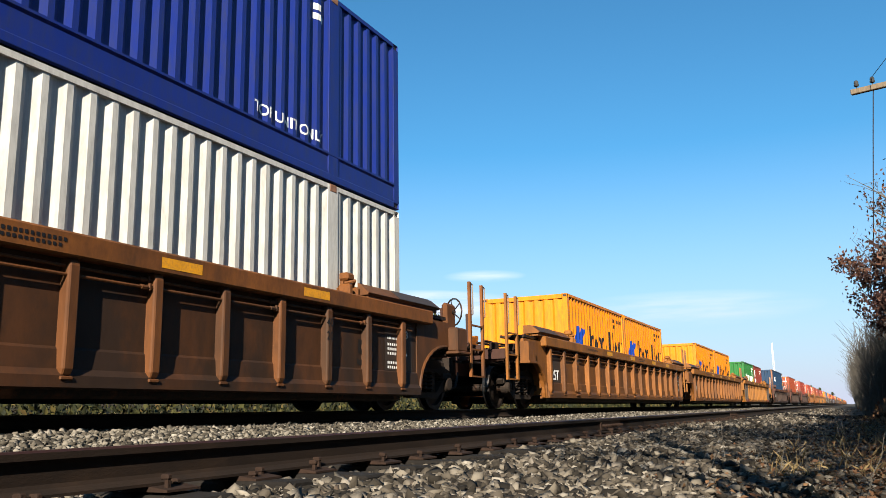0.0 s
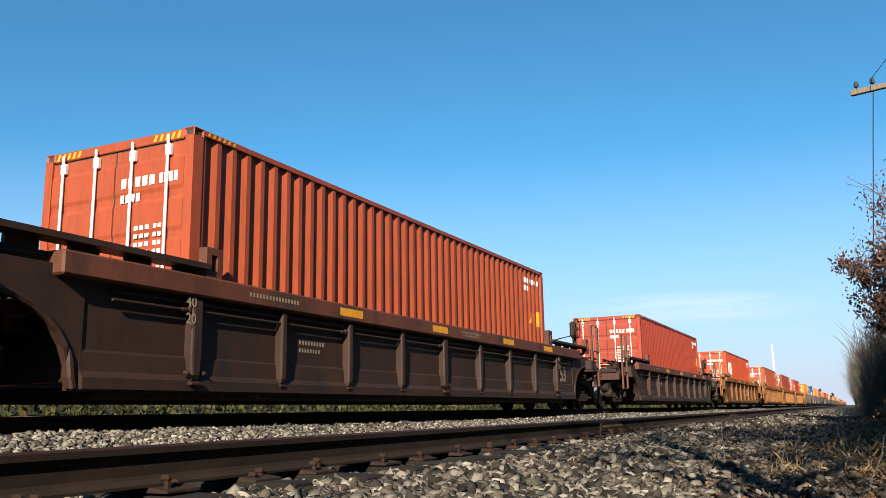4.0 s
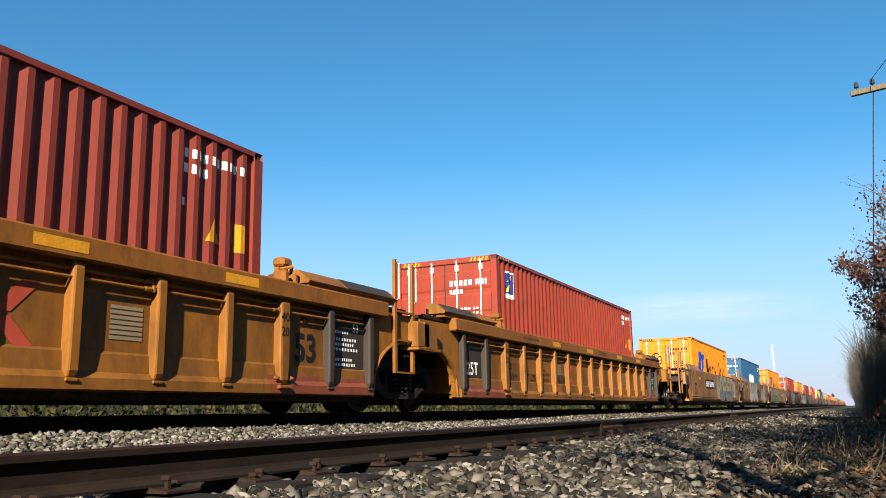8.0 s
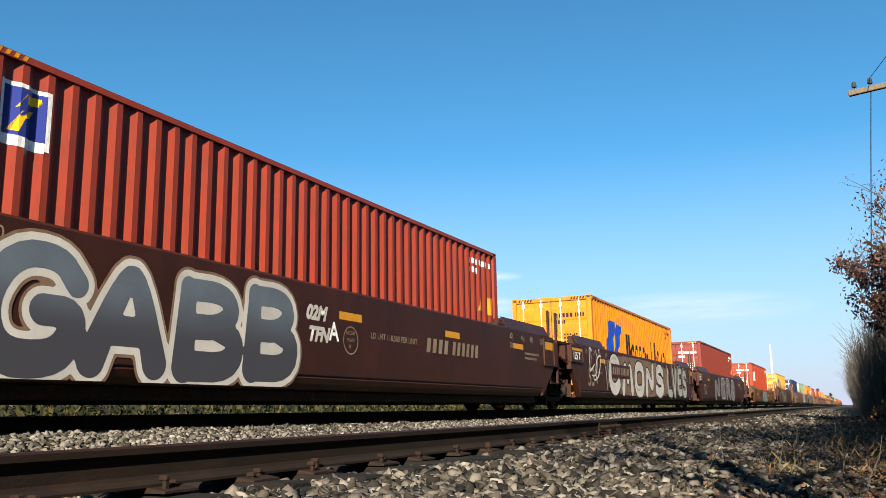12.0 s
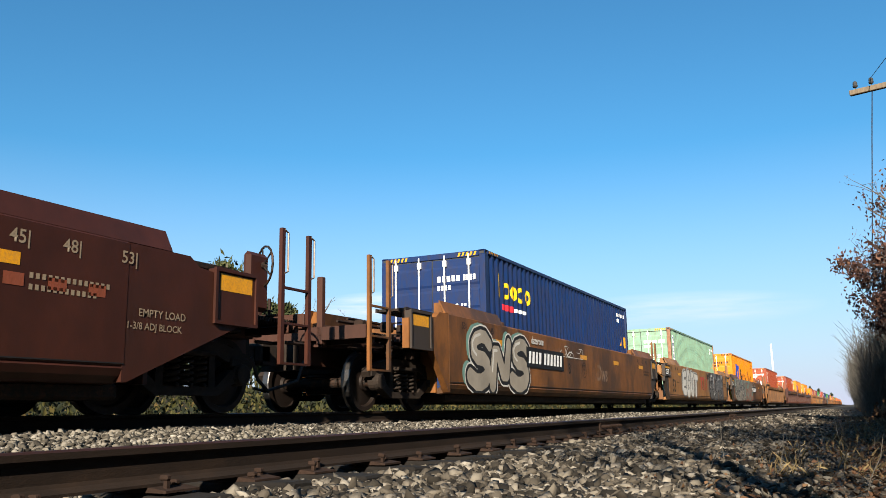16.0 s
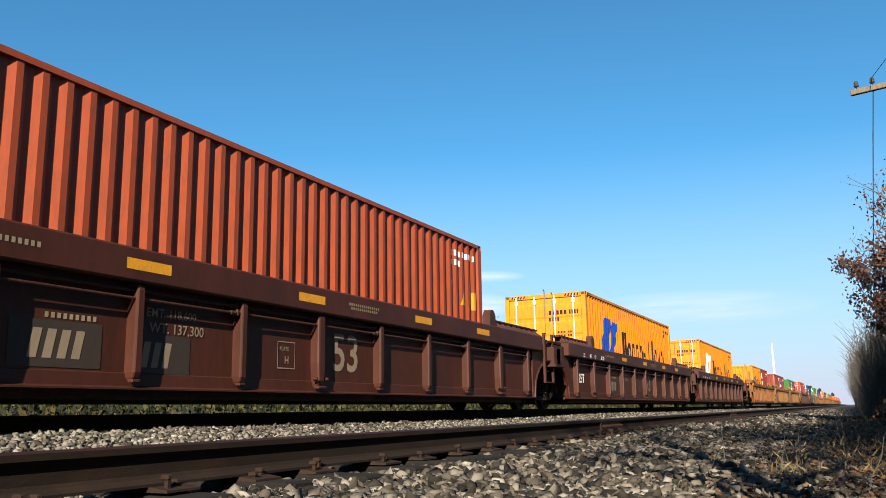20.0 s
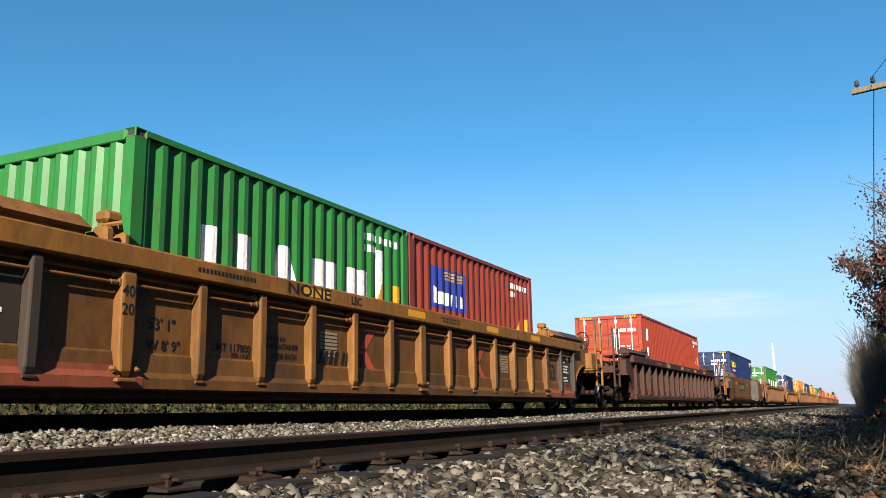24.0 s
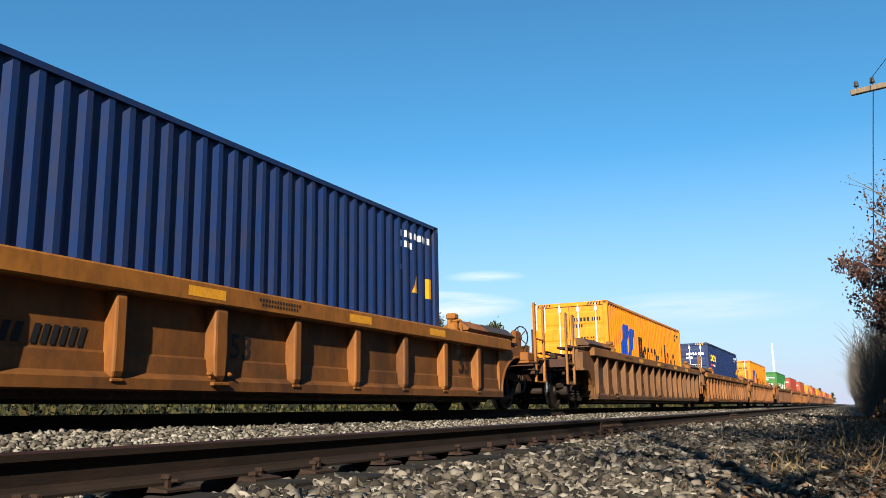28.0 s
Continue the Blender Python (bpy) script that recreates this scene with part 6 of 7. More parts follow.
G_OLIVE = mat("spray_olive", (0.075, 0.066, 0.046), 0.6, 0, 0.3, 1.2, 0.04, 60, (0.05, 0.03, 0.02), 0.3, 1.2)
G_RED = mat("spray_red", (0.32, 0.05, 0.03), 0.6, 0, 0.2, 2, 0.04, 60)


FAT = {
    "M": [[(0, 0), (0.16, 1), (0.5, 0.42)], [(0.5, 0.42), (0.82, 1), (1, 0)]],
    "T": [[(-0.08, 0.95), (1.05, 0.93)], [(0.5, 0.95), (0.4, 0)]],
    "E": [[(0.95, 0.97), (0.1, 0.95), (0.02, 0.04), (0.98, 0.06)], [(0.1, 0.5), (0.8, 0.52)]],
    "R": [[(0.08, 0), (0.1, 1)], [(0.1, 0.97), (0.75, 1), (0.98, 0.75), (0.75, 0.5), (0.15, 0.47)], [(0.42, 0.48), (1.05, 0)]],
    "G": [[(0.98, 0.78), (0.75, 1.03), (0.25, 1), (-0.03, 0.5), (0.15, 0), (0.75, -0.02), (0.97, 0.2), (0.97, 0.48), (0.62, 0.48)]],
    "A": [[(0, 0), (0.4, 1), (0.62, 1), (0.98, 0)], [(0.2, 0.36), (0.8, 0.36)]],
    "B": [[(0.08, 0), (0.08, 1)], [(0.08, 0.98), (0.72, 1), (0.92, 0.76), (0.65, 0.53), (0.15, 0.52)], [(0.6, 0.53), (1.0, 0.4), (0.9, 0.02), (0.08, 0.02)]],
    "D": [[(0.08, 0), (0.08, 1)], [(0.08, 0.98), (0.7, 1), (1.05, 0.5), (0.7, 0), (0.08, 0.02)]],
    "S": [[(0.95, 0.85), (0.6, 1.04), (0.05, 0.9), (0.15, 0.55), (0.85, 0.5), (0.98, 0.12), (0.45, -0.04), (0.0, 0.12)]],
    "N": [[(0.02, 0), (0.06, 1), (0.9, 0.02), (0.98, 1)]],
    "V": [[(0, 1), (0.45, 0), (0.55, 0), (1, 1)]],
    "K": [[(0.08, 0), (0.12, 1)], [(0.9, 0.75), (0.3, 0.45), (1.0, 0.02)]],
    "Z": [[(0, 0.97), (1, 0.97), (0.02, 0.03), (1.02, 0.03)]],
    "I": [[(0.5, 0), (0.5, 1)]],
    "C": [[(0.98, 0.82), (0.7, 1.03), (0.2, 0.98), (-0.02, 0.5), (0.2, 0.02), (0.7, -0.03), (1, 0.18)]],
    "L": [[(0.1, 1), (0.05, 0.03), (0.95, 0.03)]],
    "O": [[(0.5, 1.02), (0.1, 0.95), (-0.02, 0.5), (0.1, 0.05), (0.5, -0.02), (0.9, 0.05), (1.02, 0.5), (0.9, 0.95), (0.5, 1.02)]],
}


def rounded(path, times=2):
    """A path with its corners cut off again and again."""
    for _ in range(times):
        out = [path[0]]
        for p, q in zip(path, path[1:]):
            out += [(p[0] * 0.75 + q[0] * 0.25, p[1] * 0.75 + q[1] * 0.25), (p[0] * 0.25 + q[0] * 0.75, p[1] * 0.25 + q[1] * 0.75)]
        path = out + [path[-1]]
    return path


def band(path, wid, lift):
    """A band of even width along a path."""
    m, v, n = Mesh(), [], len(path)
    for i, p in enumerate(path):
        q0, q1 = path[max(i - 1, 0)], path[min(i + 1, n - 1)]
        dy, dz = q1[0] - q0[0], q1[1] - q0[1]
        ln = math.hypot(dy, dz) or 1
        v += [(lift, p[0] - dz / ln * wid, p[1] + dy / ln * wid), (lift, p[0] + dz / ln * wid, p[1] - dy / ln * wid)]
    return m.add(v, [(2 * i, 2 * i + 1, 2 * i + 3, 2 * i + 2) for i in range(n - 1)])


def reach(paths, ys, zs, flare):
    """How far each knot of a grid lies from the nearest of the paths; flare fattens the lower ends."""
    gy, gz = np.meshgrid(ys, zs, indexing="ij")
    best = np.full(gy.shape, 9.0)
    for path in paths:
        for (ay, az), (by, bz) in zip(path, path[1:]):
            dy, dz = by - ay, bz - az
            t = np.clip(((gy - ay) * dy + (gz - az) * dz) / (dy * dy + dz * dz + 1e-9), 0, 1)
            best = np.minimum(best, np.hypot(gy - ay - t * dy, gz - az - t * dz))
    return best - flare * np.clip((1.0 - gz) / 0.7, -0.4, 1)


def coat(far, ys, zs, wid):
    """The region of the grid nearer than wid, as flat faces in (y, z)."""
    m = Mesh()
    g = far - wid
    inside = g < 0
    full = inside[:-1, :-1] & inside[1:, :-1] & inside[1:, 1:] & inside[:-1, 1:]
    some = inside[:-1, :-1] | inside[1:, :-1] | inside[1:, 1:] | inside[:-1, 1:]
    for j in range(len(zs) - 1):
        i = 0
        while i < len(ys) - 1:
            if full[i, j]:
                k = i
                while k < len(ys) - 1 and full[k, j]:
                    k += 1
                m.add([(0, ys[i], zs[j]), (0, ys[k], zs[j]), (0, ys[k], zs[j + 1]), (0, ys[i], zs[j + 1])], [(0, 1, 2, 3)])
                i = k
            else:
                i += 1
    for i, j in zip(*np.nonzero(some & ~full)):
        ring = [(i, j), (i + 1, j), (i + 1, j + 1), (i, j + 1)]
        poly = []
        for p, q in zip(ring, ring[1:] + ring[:1]):
            a, b = g[p], g[q]
            if a < 0:
                poly.append((0, ys[p[0]], zs[p[1]]))
            if (a < 0) != (b < 0):
                t = a / (a - b)
                poly.append((0, ys[p[0]] + t * (ys[q[0]] - ys[p[0]]), zs[p[1]] + t * (zs[q[1]] - zs[p[1]])))
        if len(poly) > 2:
            m.add(poly, [tuple(range(len(poly)))])
    return m


def piece(x, text, y, z, high, long, fill, line, wid=0.14, rim=0.05, shade=None, glint=None, lean=0.0, seed=0, soft=2, flare=0.03, edge=None, fit=0.7):
    """Fat sprayed letters between y and y + long: a drop shade, a dark edge, a wide outline, the fill and a few glints, each its own coat."""
    rng = random.Random(seed)
    step = long / len(text)
    skel = []
    for k, ch in enumerate(text):
        up, wide, dz = rng.uniform(0.92, 1.06), step * rng.uniform(fit - 0.06, fit + 0.05), rng.uniform(-0.03, 0.03)
        for st in FAT[ch]:
            skel.append(rounded([(y + step * (k + 0.15) + a * wide + lean * b, z + wid + dz + b * (high - 2 * wid) * up) for a, b in st], soft))
    ys, zs = np.arange(y - 0.45, y + long + lean + 0.4, 0.026), np.arange(0.305, 1.66, 0.026)
    far = reach(skel, ys, zs, flare)
    out = []
    for nm, m, w, lift in (("graffiti_shade", shade, wid + rim, 0.0), ("graffiti_edge", edge, wid + rim + 0.03, 0.0012), ("graffiti_outline", line, wid + rim, 0.0024), ("graffiti_fill", fill, wid, 0.0036)):
        if m:
            f = far if nm != "graffiti_shade" else np.minimum(np.roll(far, (-5, 2), (0, 1)), np.roll(far, (-3, 1), (0, 1)))
            out.append((nm, coat(f, ys, zs, w).data(nm, m), pose(x + lift, 0, 0)))
    if glint:
        lines = [[(a - wid * 0.35, b + wid * 0.25) for a, b in p[int(len(p) * 0.2):int(len(p) * 0.55)]] for p in skel[::1] if len(p) > 5]
        out.append(("graffiti_highlight", coat(reach(lines, ys, zs, 0), ys, zs, wid * 0.2).data("graffiti_highlight", glint), pose(x + 0.0048, 0, 0)))
    return out


def swirls(x, y0, y1, z0, z1, n, seed, dark, pale, wid=0.06):
    """A wild piece of curling arcs: broad dark arcs, thin pale ones beside them."""
    rng = random.Random(seed)
    broad, thin = [], []
    for k in range(n):
        r = rng.uniform(0.16, 0.44)
        cy, cz = y0 + (y1 - y0) * (k + rng.random()) / n, rng.uniform(z0 + 0.2, z1 - 0.2)
        a0, span, sq = rng.uniform(0, 6.28), rng.uniform(2.4, 4.8), rng.uniform(0.8, 1.5)
        path, side = [], []
        for i in range(15):
            a = a0 + span * i / 14
            q = r * (0.75 + 0.5 * i / 14)
            path.append((cy + q * sq * math.cos(a), cz + q * math.sin(a)))
            side.append((cy + (q - 0.1) * sq * math.cos(a), cz + (q - 0.1) * math.sin(a)))
        tail = path[-1]
        path += [(tail[0] + 0.25 * math.copysign(1, tail[0] - cy), tail[1] - 0.18)]
        broad.append(path)
        thin.append(side)
        if k % 2:
            thin.append([(cy + (r + 0.16) * sq * math.cos(a0 + span * i / 14), cz + (r + 0.16) * math.sin(a0 + span * i / 14)) for i in range(15)])
    ys, zs = np.arange(y0 - 0.2, y1 + 0.2, 0.024), np.arange(0.31, 1.66, 0.024)
    return [("graffiti_arc", coat(reach(broad, ys, zs, 0.0), ys, zs, wid).data("graffiti_arc", dark), pose(x, 0, 0)), ("graffiti_line", coat(reach(thin, ys, zs, 0.0), ys, zs, wid * 0.33).data("graffiti_line", pale), pose(x + 0.0015, 0, 0))]


def fade(name, low, high, z0, z1):
    """Spray paint that changes colour with height."""
    m = mat(name, high, 0.6, 0, 0.2, 1.6, 0.04, 60)
    n, l = m.node_tree.nodes, m.node_tree.links
    old = n["Principled BSDF"].inputs["Base Color"].links[0].from_socket
    tc, sp, mr, mx = n.new("ShaderNodeTexCoord"), n.new("ShaderNodeSeparateXYZ"), n.new("ShaderNodeMapRange"), n.new("ShaderNodeMix")
    l.new(tc.outputs["Object"], sp.inputs[0])
    mr.inputs[1].default_value, mr.inputs[2].default_value = z0, z1
    mr.interpolation_type = "SMOOTHSTEP"
    l.new(sp.outputs[2], mr.inputs[0])
    mx.data_type = "RGBA"
    l.new(mr.outputs[0], mx.inputs[0])
    mx.inputs[6].default_value = (*low, 1)
    l.new(old, mx.inputs[7])
    l.new(mx.outputs[2], n["Principled BSDF"].inputs["Base Color"])
    return m


F_DRED = fade("spray_two_tone", (0.13, 0.125, 0.13), (0.26, 0.2, 0.14), 0.86, 0.9)
F_GREEN = fade("spray_green_fade", (0.045, 0.1, 0.06), (0.17, 0.145, 0.085), 0.85, 1.15)
F_SLATE = fade("spray_slate_fade", (0.045, 0.045, 0.055), (0.09, 0.11, 0.135), 0.7, 1.3)
F_GREY = fade("spray_grey_fade", (0.075, 0.07, 0.066), (0.1, 0.1, 0.105), 0.6, 1.3)
HAZE = mat("overspray", (0.17, 0.11, 0.075), 0.65, 0, 0.35, 1.2, 0.04, 60, (0.12, 0.06, 0.03), 0.4, 1.2)


def field(x, polys, m, name="graffiti_field"):
    return [(name, plane_poly([[(a, min(b, 1.655)) for a, b in p]]).data(name, m), pose(x, 0, 0)) for p in polys]


def strokes(x, seed, y0, y1, z0, z1, n, wid, m, curl=1.0, name="graffiti_stroke"):
    tag = Mesh()
    for k, r in enumerate(spray(seed, y0, y1, z0, z1, n, wid, curl)):
        tag.add([(0.0003 * k, b, c) for a, b, c in r.v], r.f)
    return [(name, tag.data(name, m), pose(x, 0, 0))]


def plates(x, y, z, w1, w2, h, ink, n1=4, n2=6, back=None):
    out = [("plate_lettering", plane_bars(y, y + w1, z, z + h, n1, 0.62, 0.05).data("plate", ink), pose(x + 0.004, 0, 0)), ("plate_lettering", plane_bars(y + w1 * 1.12, y + w1 * 1.12 + w2, z, z + h, n2, 0.62, 0.05).data("plate", ink), pose(x + 0.004, 0, 0))]
    if back:
        out.append(("number_panel", plane_poly([rect(y - 0.12, y + w1 * 1.12 + w2 + 0.1, z - 0.09, z + h + 0.09)]).data("panel", back), pose(x + 0.0015, 0, 0)))
    return out


def art(k):
    """What is painted on one particular car."""
    x = 1.503
    if k == 11:
        return plates(x, -4.5, 0.98, 0.95, 1.4, 0.26, WHITE, 4, 6, BLACK) + field(x + 0.0006, [blob(-1.0, 0.5, 0.4, 1.3, 41), blob(5.2, 6.6, 0.5, 1.5, 42)], G_CREAM) + piece(x + 0.002, "DRED", -0.05, 0.33, 1.36, 5.4, F_DRED, G_BLACK, 0.17, 0.035, G_GREEN, None, 0.22, 1, 0, 0.02, G_GREY, 0.78) + strokes(x + 0.012, 5, -0.95, -0.2, 0.5, 1.5, 9, 0.02, G_WHITE) + strokes(x + 0.012, 6, 5.6, 6.5, 0.6, 1.4, 7, 0.018, G_WHITE) + [("stencil_letter", words("A", 0.36, BLACK, 0.006), pose(x, -1.65, 0.85))] + strokes(x + 0.012, 3, -4.4, -3.4, 0.6, 0.85, 3, 0.016, G_BLACK)
    if k == 12:
        return (field(x + 0.001, [blob(-5.0, 0.2, 0.38, 1.6, 2)], HAZE) + piece(x + 0.003, "SANE", -5.0, 0.4, 1.2, 5.1, G_SILVER, G_WHITE, 0.17, 0.04, G_GREY, G_PINK, 0.15, 2) + swirls(x + 0.009, -4.9, 0.0, 0.4, 1.5, 8, 13, G_GREY, G_WHITE, 0.02)
                + field(x + 0.002, [rect(0.25, 1.62, 0.62, 1.24)], DARKP, "number_panel") + piece(x + 0.004, "KO", 2.6, 0.34, 1.3, 3.5, G_CREAM, G_BLACK, 0.31, 0.03, G_BLACK, None, 0.15, 3, 2, 0.05) + strokes(x + 0.003, 16, 1.7, 2.5, 0.7, 1.45, 9, 0.03, G_GREY) + strokes(x + 0.013, 17, 6.0, 6.4, 0.7, 1.0, 3, 0.018, G_BLACK) + strokes(x + 0.02, 14, -5.9, -5.1, 0.7, 1.0, 4, 0.014, G_WHITE) + strokes(x + 0.02, 15, 1.7, 2.2, 0.7, 1.4, 4, 0.012, G_GREY))
    if k == 13:
        return (field(x + 0.0008, [blob(-6.9, -1.1, 0.36, 1.78, 27)], HAZE) + piece(x + 0.002, "MOTER", -6.15, 0.36, 1.2, 4.5, F_GREEN, G_WHITE, 0.145, 0.024, G_BLACK, None, 0.35, 4, 1, 0.05, G_GREY, 0.82) + plates(x, 2.3, 0.95, 0.9, 1.4, 0.24, WHITE, 4, 6, BLACK) + [("stencil_letter", words("B", 0.34, BLACK, 0.006), pose(x, 1.6, 0.92)), ("stencil_line", words("LD LMT  117,200   PER UNIT", 0.12, G_BLACK, 0.001), pose(x, -0.75, 1.05))]
                + piece(x + 0.004, "KO", 4.95, 0.36, 1.12, 2.35, G_CREAM, G_BLACK, 0.2, 0.045, None, None, 0.1, 5, 0) + [("graffiti_tag", words("18", 0.5, G_BLACK, 0.012, 0, 0.1), pose(x + 0.012, 4.45, 0.5)), ("graffiti_tag", words("OTM", 0.36, G_BLACK, 0.012, 0, 0.2), pose(x + 0.012, 7.3, 0.6))] + strokes(x + 0.004, 33, 3.6, 4.9, 1.3, 1.55, 7, 0.012, G_TAN) + [("graffiti_tag", words("Xena", 0.4, G_WHITE, 0.012, 0, 0.3), pose(x, -7.85, 1.2)), ("graffiti_tag", words("One", 0.34, G_WHITE, 0.012, 0, 0.2), pose(x, -7.55, 0.9)), ("graffiti_tag", words("LokAts", 0.26, G_WHITE, 0.008, 0, 0.3), pose(x, -1.3, 1.3))] + strokes(x + 0.012, 31, -1.2, -0.5, 0.45, 0.9, 5, 0.014, G_WHITE))
    if k == 14:
        return piece(x + 0.002, "GABB", -6.0, 0.36, 1.12, 4.5, F_SLATE, G_WHITE, 0.135, 0.07, None, None, 0.05, 6, 2, 0.04, HAZE, 0.78) + [("graffiti_tag", words("02M", 0.26, G_WHITE, 0.014, 0, 0.3), pose(x, -1.3, 1.2)), ("graffiti_tag", words("TFN", 0.26, G_WHITE, 0.014, 0, 0.3), pose(x, -1.25, 0.92)), ("stencil_line", words("LD LMT 118,500 PER UNIT", 0.13, G_TAN, 0.001), pose(x, 0.35, 1.05))] + plates(x, 2.15, 0.95, 0.9, 1.2, 0.24, G_TAN) + [("stencil_letter", words("A", 0.36, WHITE, 0.006), pose(x, -0.75, 0.95))]
    if k == 15:
        return (field(x + 0.001, [blob(-5.9, 3.4, 0.36, 1.6, 6)], HAZE) + piece(x + 0.003, "CMONS", -5.8, 0.4, 1.2, 8.2, G_WHITE, G_BLACK, 0.16, 0.05, None, G_SILVER, 0.1, 7) + piece(x + 0.003, "LVES", 2.9, 0.4, 1.15, 4.4, G_SILVER, G_BLACK, 0.13, 0.05, G_TAN, None, 0.1, 8)
                + strokes(x + 0.013, 51, -7.6, -5.9, 0.5, 1.6, 9, 0.03, G_WHITE, 0.5) + plates(x + 0.014, -5.2, 0.98, 0.9, 1.1, 0.22, G_TAN, 4, 6, MAROON))
    if k == 16:
        return piece(x + 0.004, "NERS", -4.4, 0.42, 1.1, 8.6, G_GREY, G_SILVER, 0.17, 0.05, None, None, 0.1, 9)
    if k == 17:
        return (plates(x, -4.7, 0.85, 0.75, 0.9, 0.22, GREYBROWN, 3, 5) + field(x + 0.001, [blob(-2.1, 1.7, 0.35, 1.15, 17)], HAZE) + piece(x + 0.002, "ASER", -2.0, 0.36, 0.82, 3.8, G_TEAL, G_BLACK, 0.11, 0.035, G_PINK, G_WHITE, 0.1, 10)
                + strokes(x + 0.013, 72, -3.2, -1.9, 0.6, 1.1, 6, 0.02, G_BLACK) + field(x, [rect(7.0, 7.62, 0.62, 0.92)], DARKP, "number_panel") + field(x, [rect(6.05, 6.9, 0.98, 1.08)], SILL_RED, "paint_patch"))
    if k == 18:
        camo = [[(-4.6, 0.36), (1.1, 0.36), (1.45, 0.7), (1.3, 1.1), (0.9, 1.5), (0.5, 1.64), (-4.4, 1.64), (-4.9, 1.0)]]
        pale = [blob(-0.9, -0.2, 0.8, 1.25, 61), blob(-0.1, 1.0, 0.72, 0.98, 62), [(-0.3, 1.05), (0.05, 1.15), (0.12, 1.5), (0.28, 1.15), (1.0, 1.0), (0.3, 1.02)], blob(-2.6, -1.6, 0.5, 1.0, 63), blob(-3.9, -2.9, 0.9, 1.5, 64)]
        return (plates(x, -5.6, 1.22, 0.5, 1.2, 0.22, G_TAN, 2, 6) + field(x + 0.001, camo, G_OLIVE) + field(x + 0.002, pale, G_TAN) + [("graffiti_line", band(rounded([(-1.3, 1.6), (-0.6, 1.15), (-0.45, 0.95), (-0.2, 1.3), (0.3, 1.62)]), 0.035, 0.0).data("graffiti_line", G_BLACK), pose(x + 0.003, 0, 0)),
                ("graffiti_line", band(rounded([(0.7, 1.62), (1.0, 1.25), (1.35, 0.95), (1.3, 0.6), (1.0, 0.38)]), 0.03, 0.0).data("graffiti_line", G_BLACK), pose(x + 0.003, 0, 0))]
                + strokes(x + 0.004, 81, -7.6, -4.2, 0.95, 1.55, 22, 0.014, G_TAN, 0.6) + strokes(x + 0.004, 82, 1.35, 2.2, 0.5, 1.4, 12, 0.03, HAZE, 1.6) + strokes(x + 0.004, 83, 2.5, 2.95, 0.85, 1.4, 4, 0.03, HAZE, 1.6)
                + field(x + 0.001, [rect(2.25 + 0.44 * q, 2.45 + 0.44 * q, 1.08, 1.19) for q in range(13)] + [rect(2.15, 2.6, 1.36, 1.5)], SILL_RED, "paint_patch")
                + [("stencil_line", words("EMPTY LOAD", 0.11, G_TAN, 0.001), pose(x, 8.15, 0.95)), ("stencil_line", words("1-3/8 ADJ BLOCK", 0.1, G_TAN, 0.001), pose(x, 8.0, 0.82))])
    if k == 19:
        return (piece(x + 0.0015, "SNS", -7.8, 0.36, 1.15, 3.2, G_CREAM, G_BLACK, 0.14, 0.07, G_TEAL, G_WHITE, 0.15, 12, 1, 0.03, G_WHITE, 0.8) + plates(x + 0.011, -4.5, 0.98, 0.9, 1.4, 0.26, WHITE, 4, 6, BLACK)
                + [("graffiti_tag", words("dazerone", 0.22, G_WHITE, 0.006, 0, 0.3), pose(x + 0.012, -4.3, 1.42)), ("graffiti_tag", words("Dws", 0.6, HAZE, 0.012, 0, 0.2), pose(x, 1.0, 0.75))] + strokes(x + 0.004, 92, -2.2, -0.3, 1.25, 1.5, 8, 0.016, G_WHITE) + [("stencil_letter", words("B", 0.36, BLACK, 0.006), pose(x, -1.6, 0.85))])
    if k == 20:
        return (field(x + 0.0008, [blob(-5.9, -1.7, 0.42, 1.6, 22), blob(1.2, 6.9, 0.36, 1.72, 23)], HAZE) + piece(x + 0.003, "EGOT", -5.7, 0.45, 1.1, 3.9, G_WHITE, G_GREY, 0.13, 0.05, G_SILVER, None, 0.12, 13) + field(x + 0.001, [[(-1.0, 1.22), (0.35, 1.24), (0.35, 1.38), (-1.0, 1.36)], [(-0.8, 0.76), (-0.55, 0.76), (-0.5, 1.23), (-0.75, 1.23)], [(-0.12, 0.76), (0.13, 0.76), (0.18, 1.23), (-0.07, 1.23)], [(0.4, 0.76), (0.52, 0.76), (0.78, 1.07), (0.72, 1.1)], [(0.72, 1.1), (0.8, 1.0), (1.05, 1.38), (0.88, 1.38)], [(0.74, 1.02), (0.82, 1.08), (1.0, 0.78), (0.82, 0.78)]], G_RED, "emblem_block")
                + piece(x + 0.002, "EOMR", 1.75, 0.36, 1.38, 4.75, F_GREY, G_BLACK, 0.19, 0.04, G_BLACK, G_WHITE, 0.25, 14, 1) + swirls(x + 0.008, 1.7, 6.5, 0.4, 1.6, 9, 103, G_BLACK, G_SILVER, 0.035) + [("graffiti_tag", words("HaP", 0.42, G_BLACK, 0.014, 0, 0.2), pose(x + 0.011, 1.0, 1.32))])
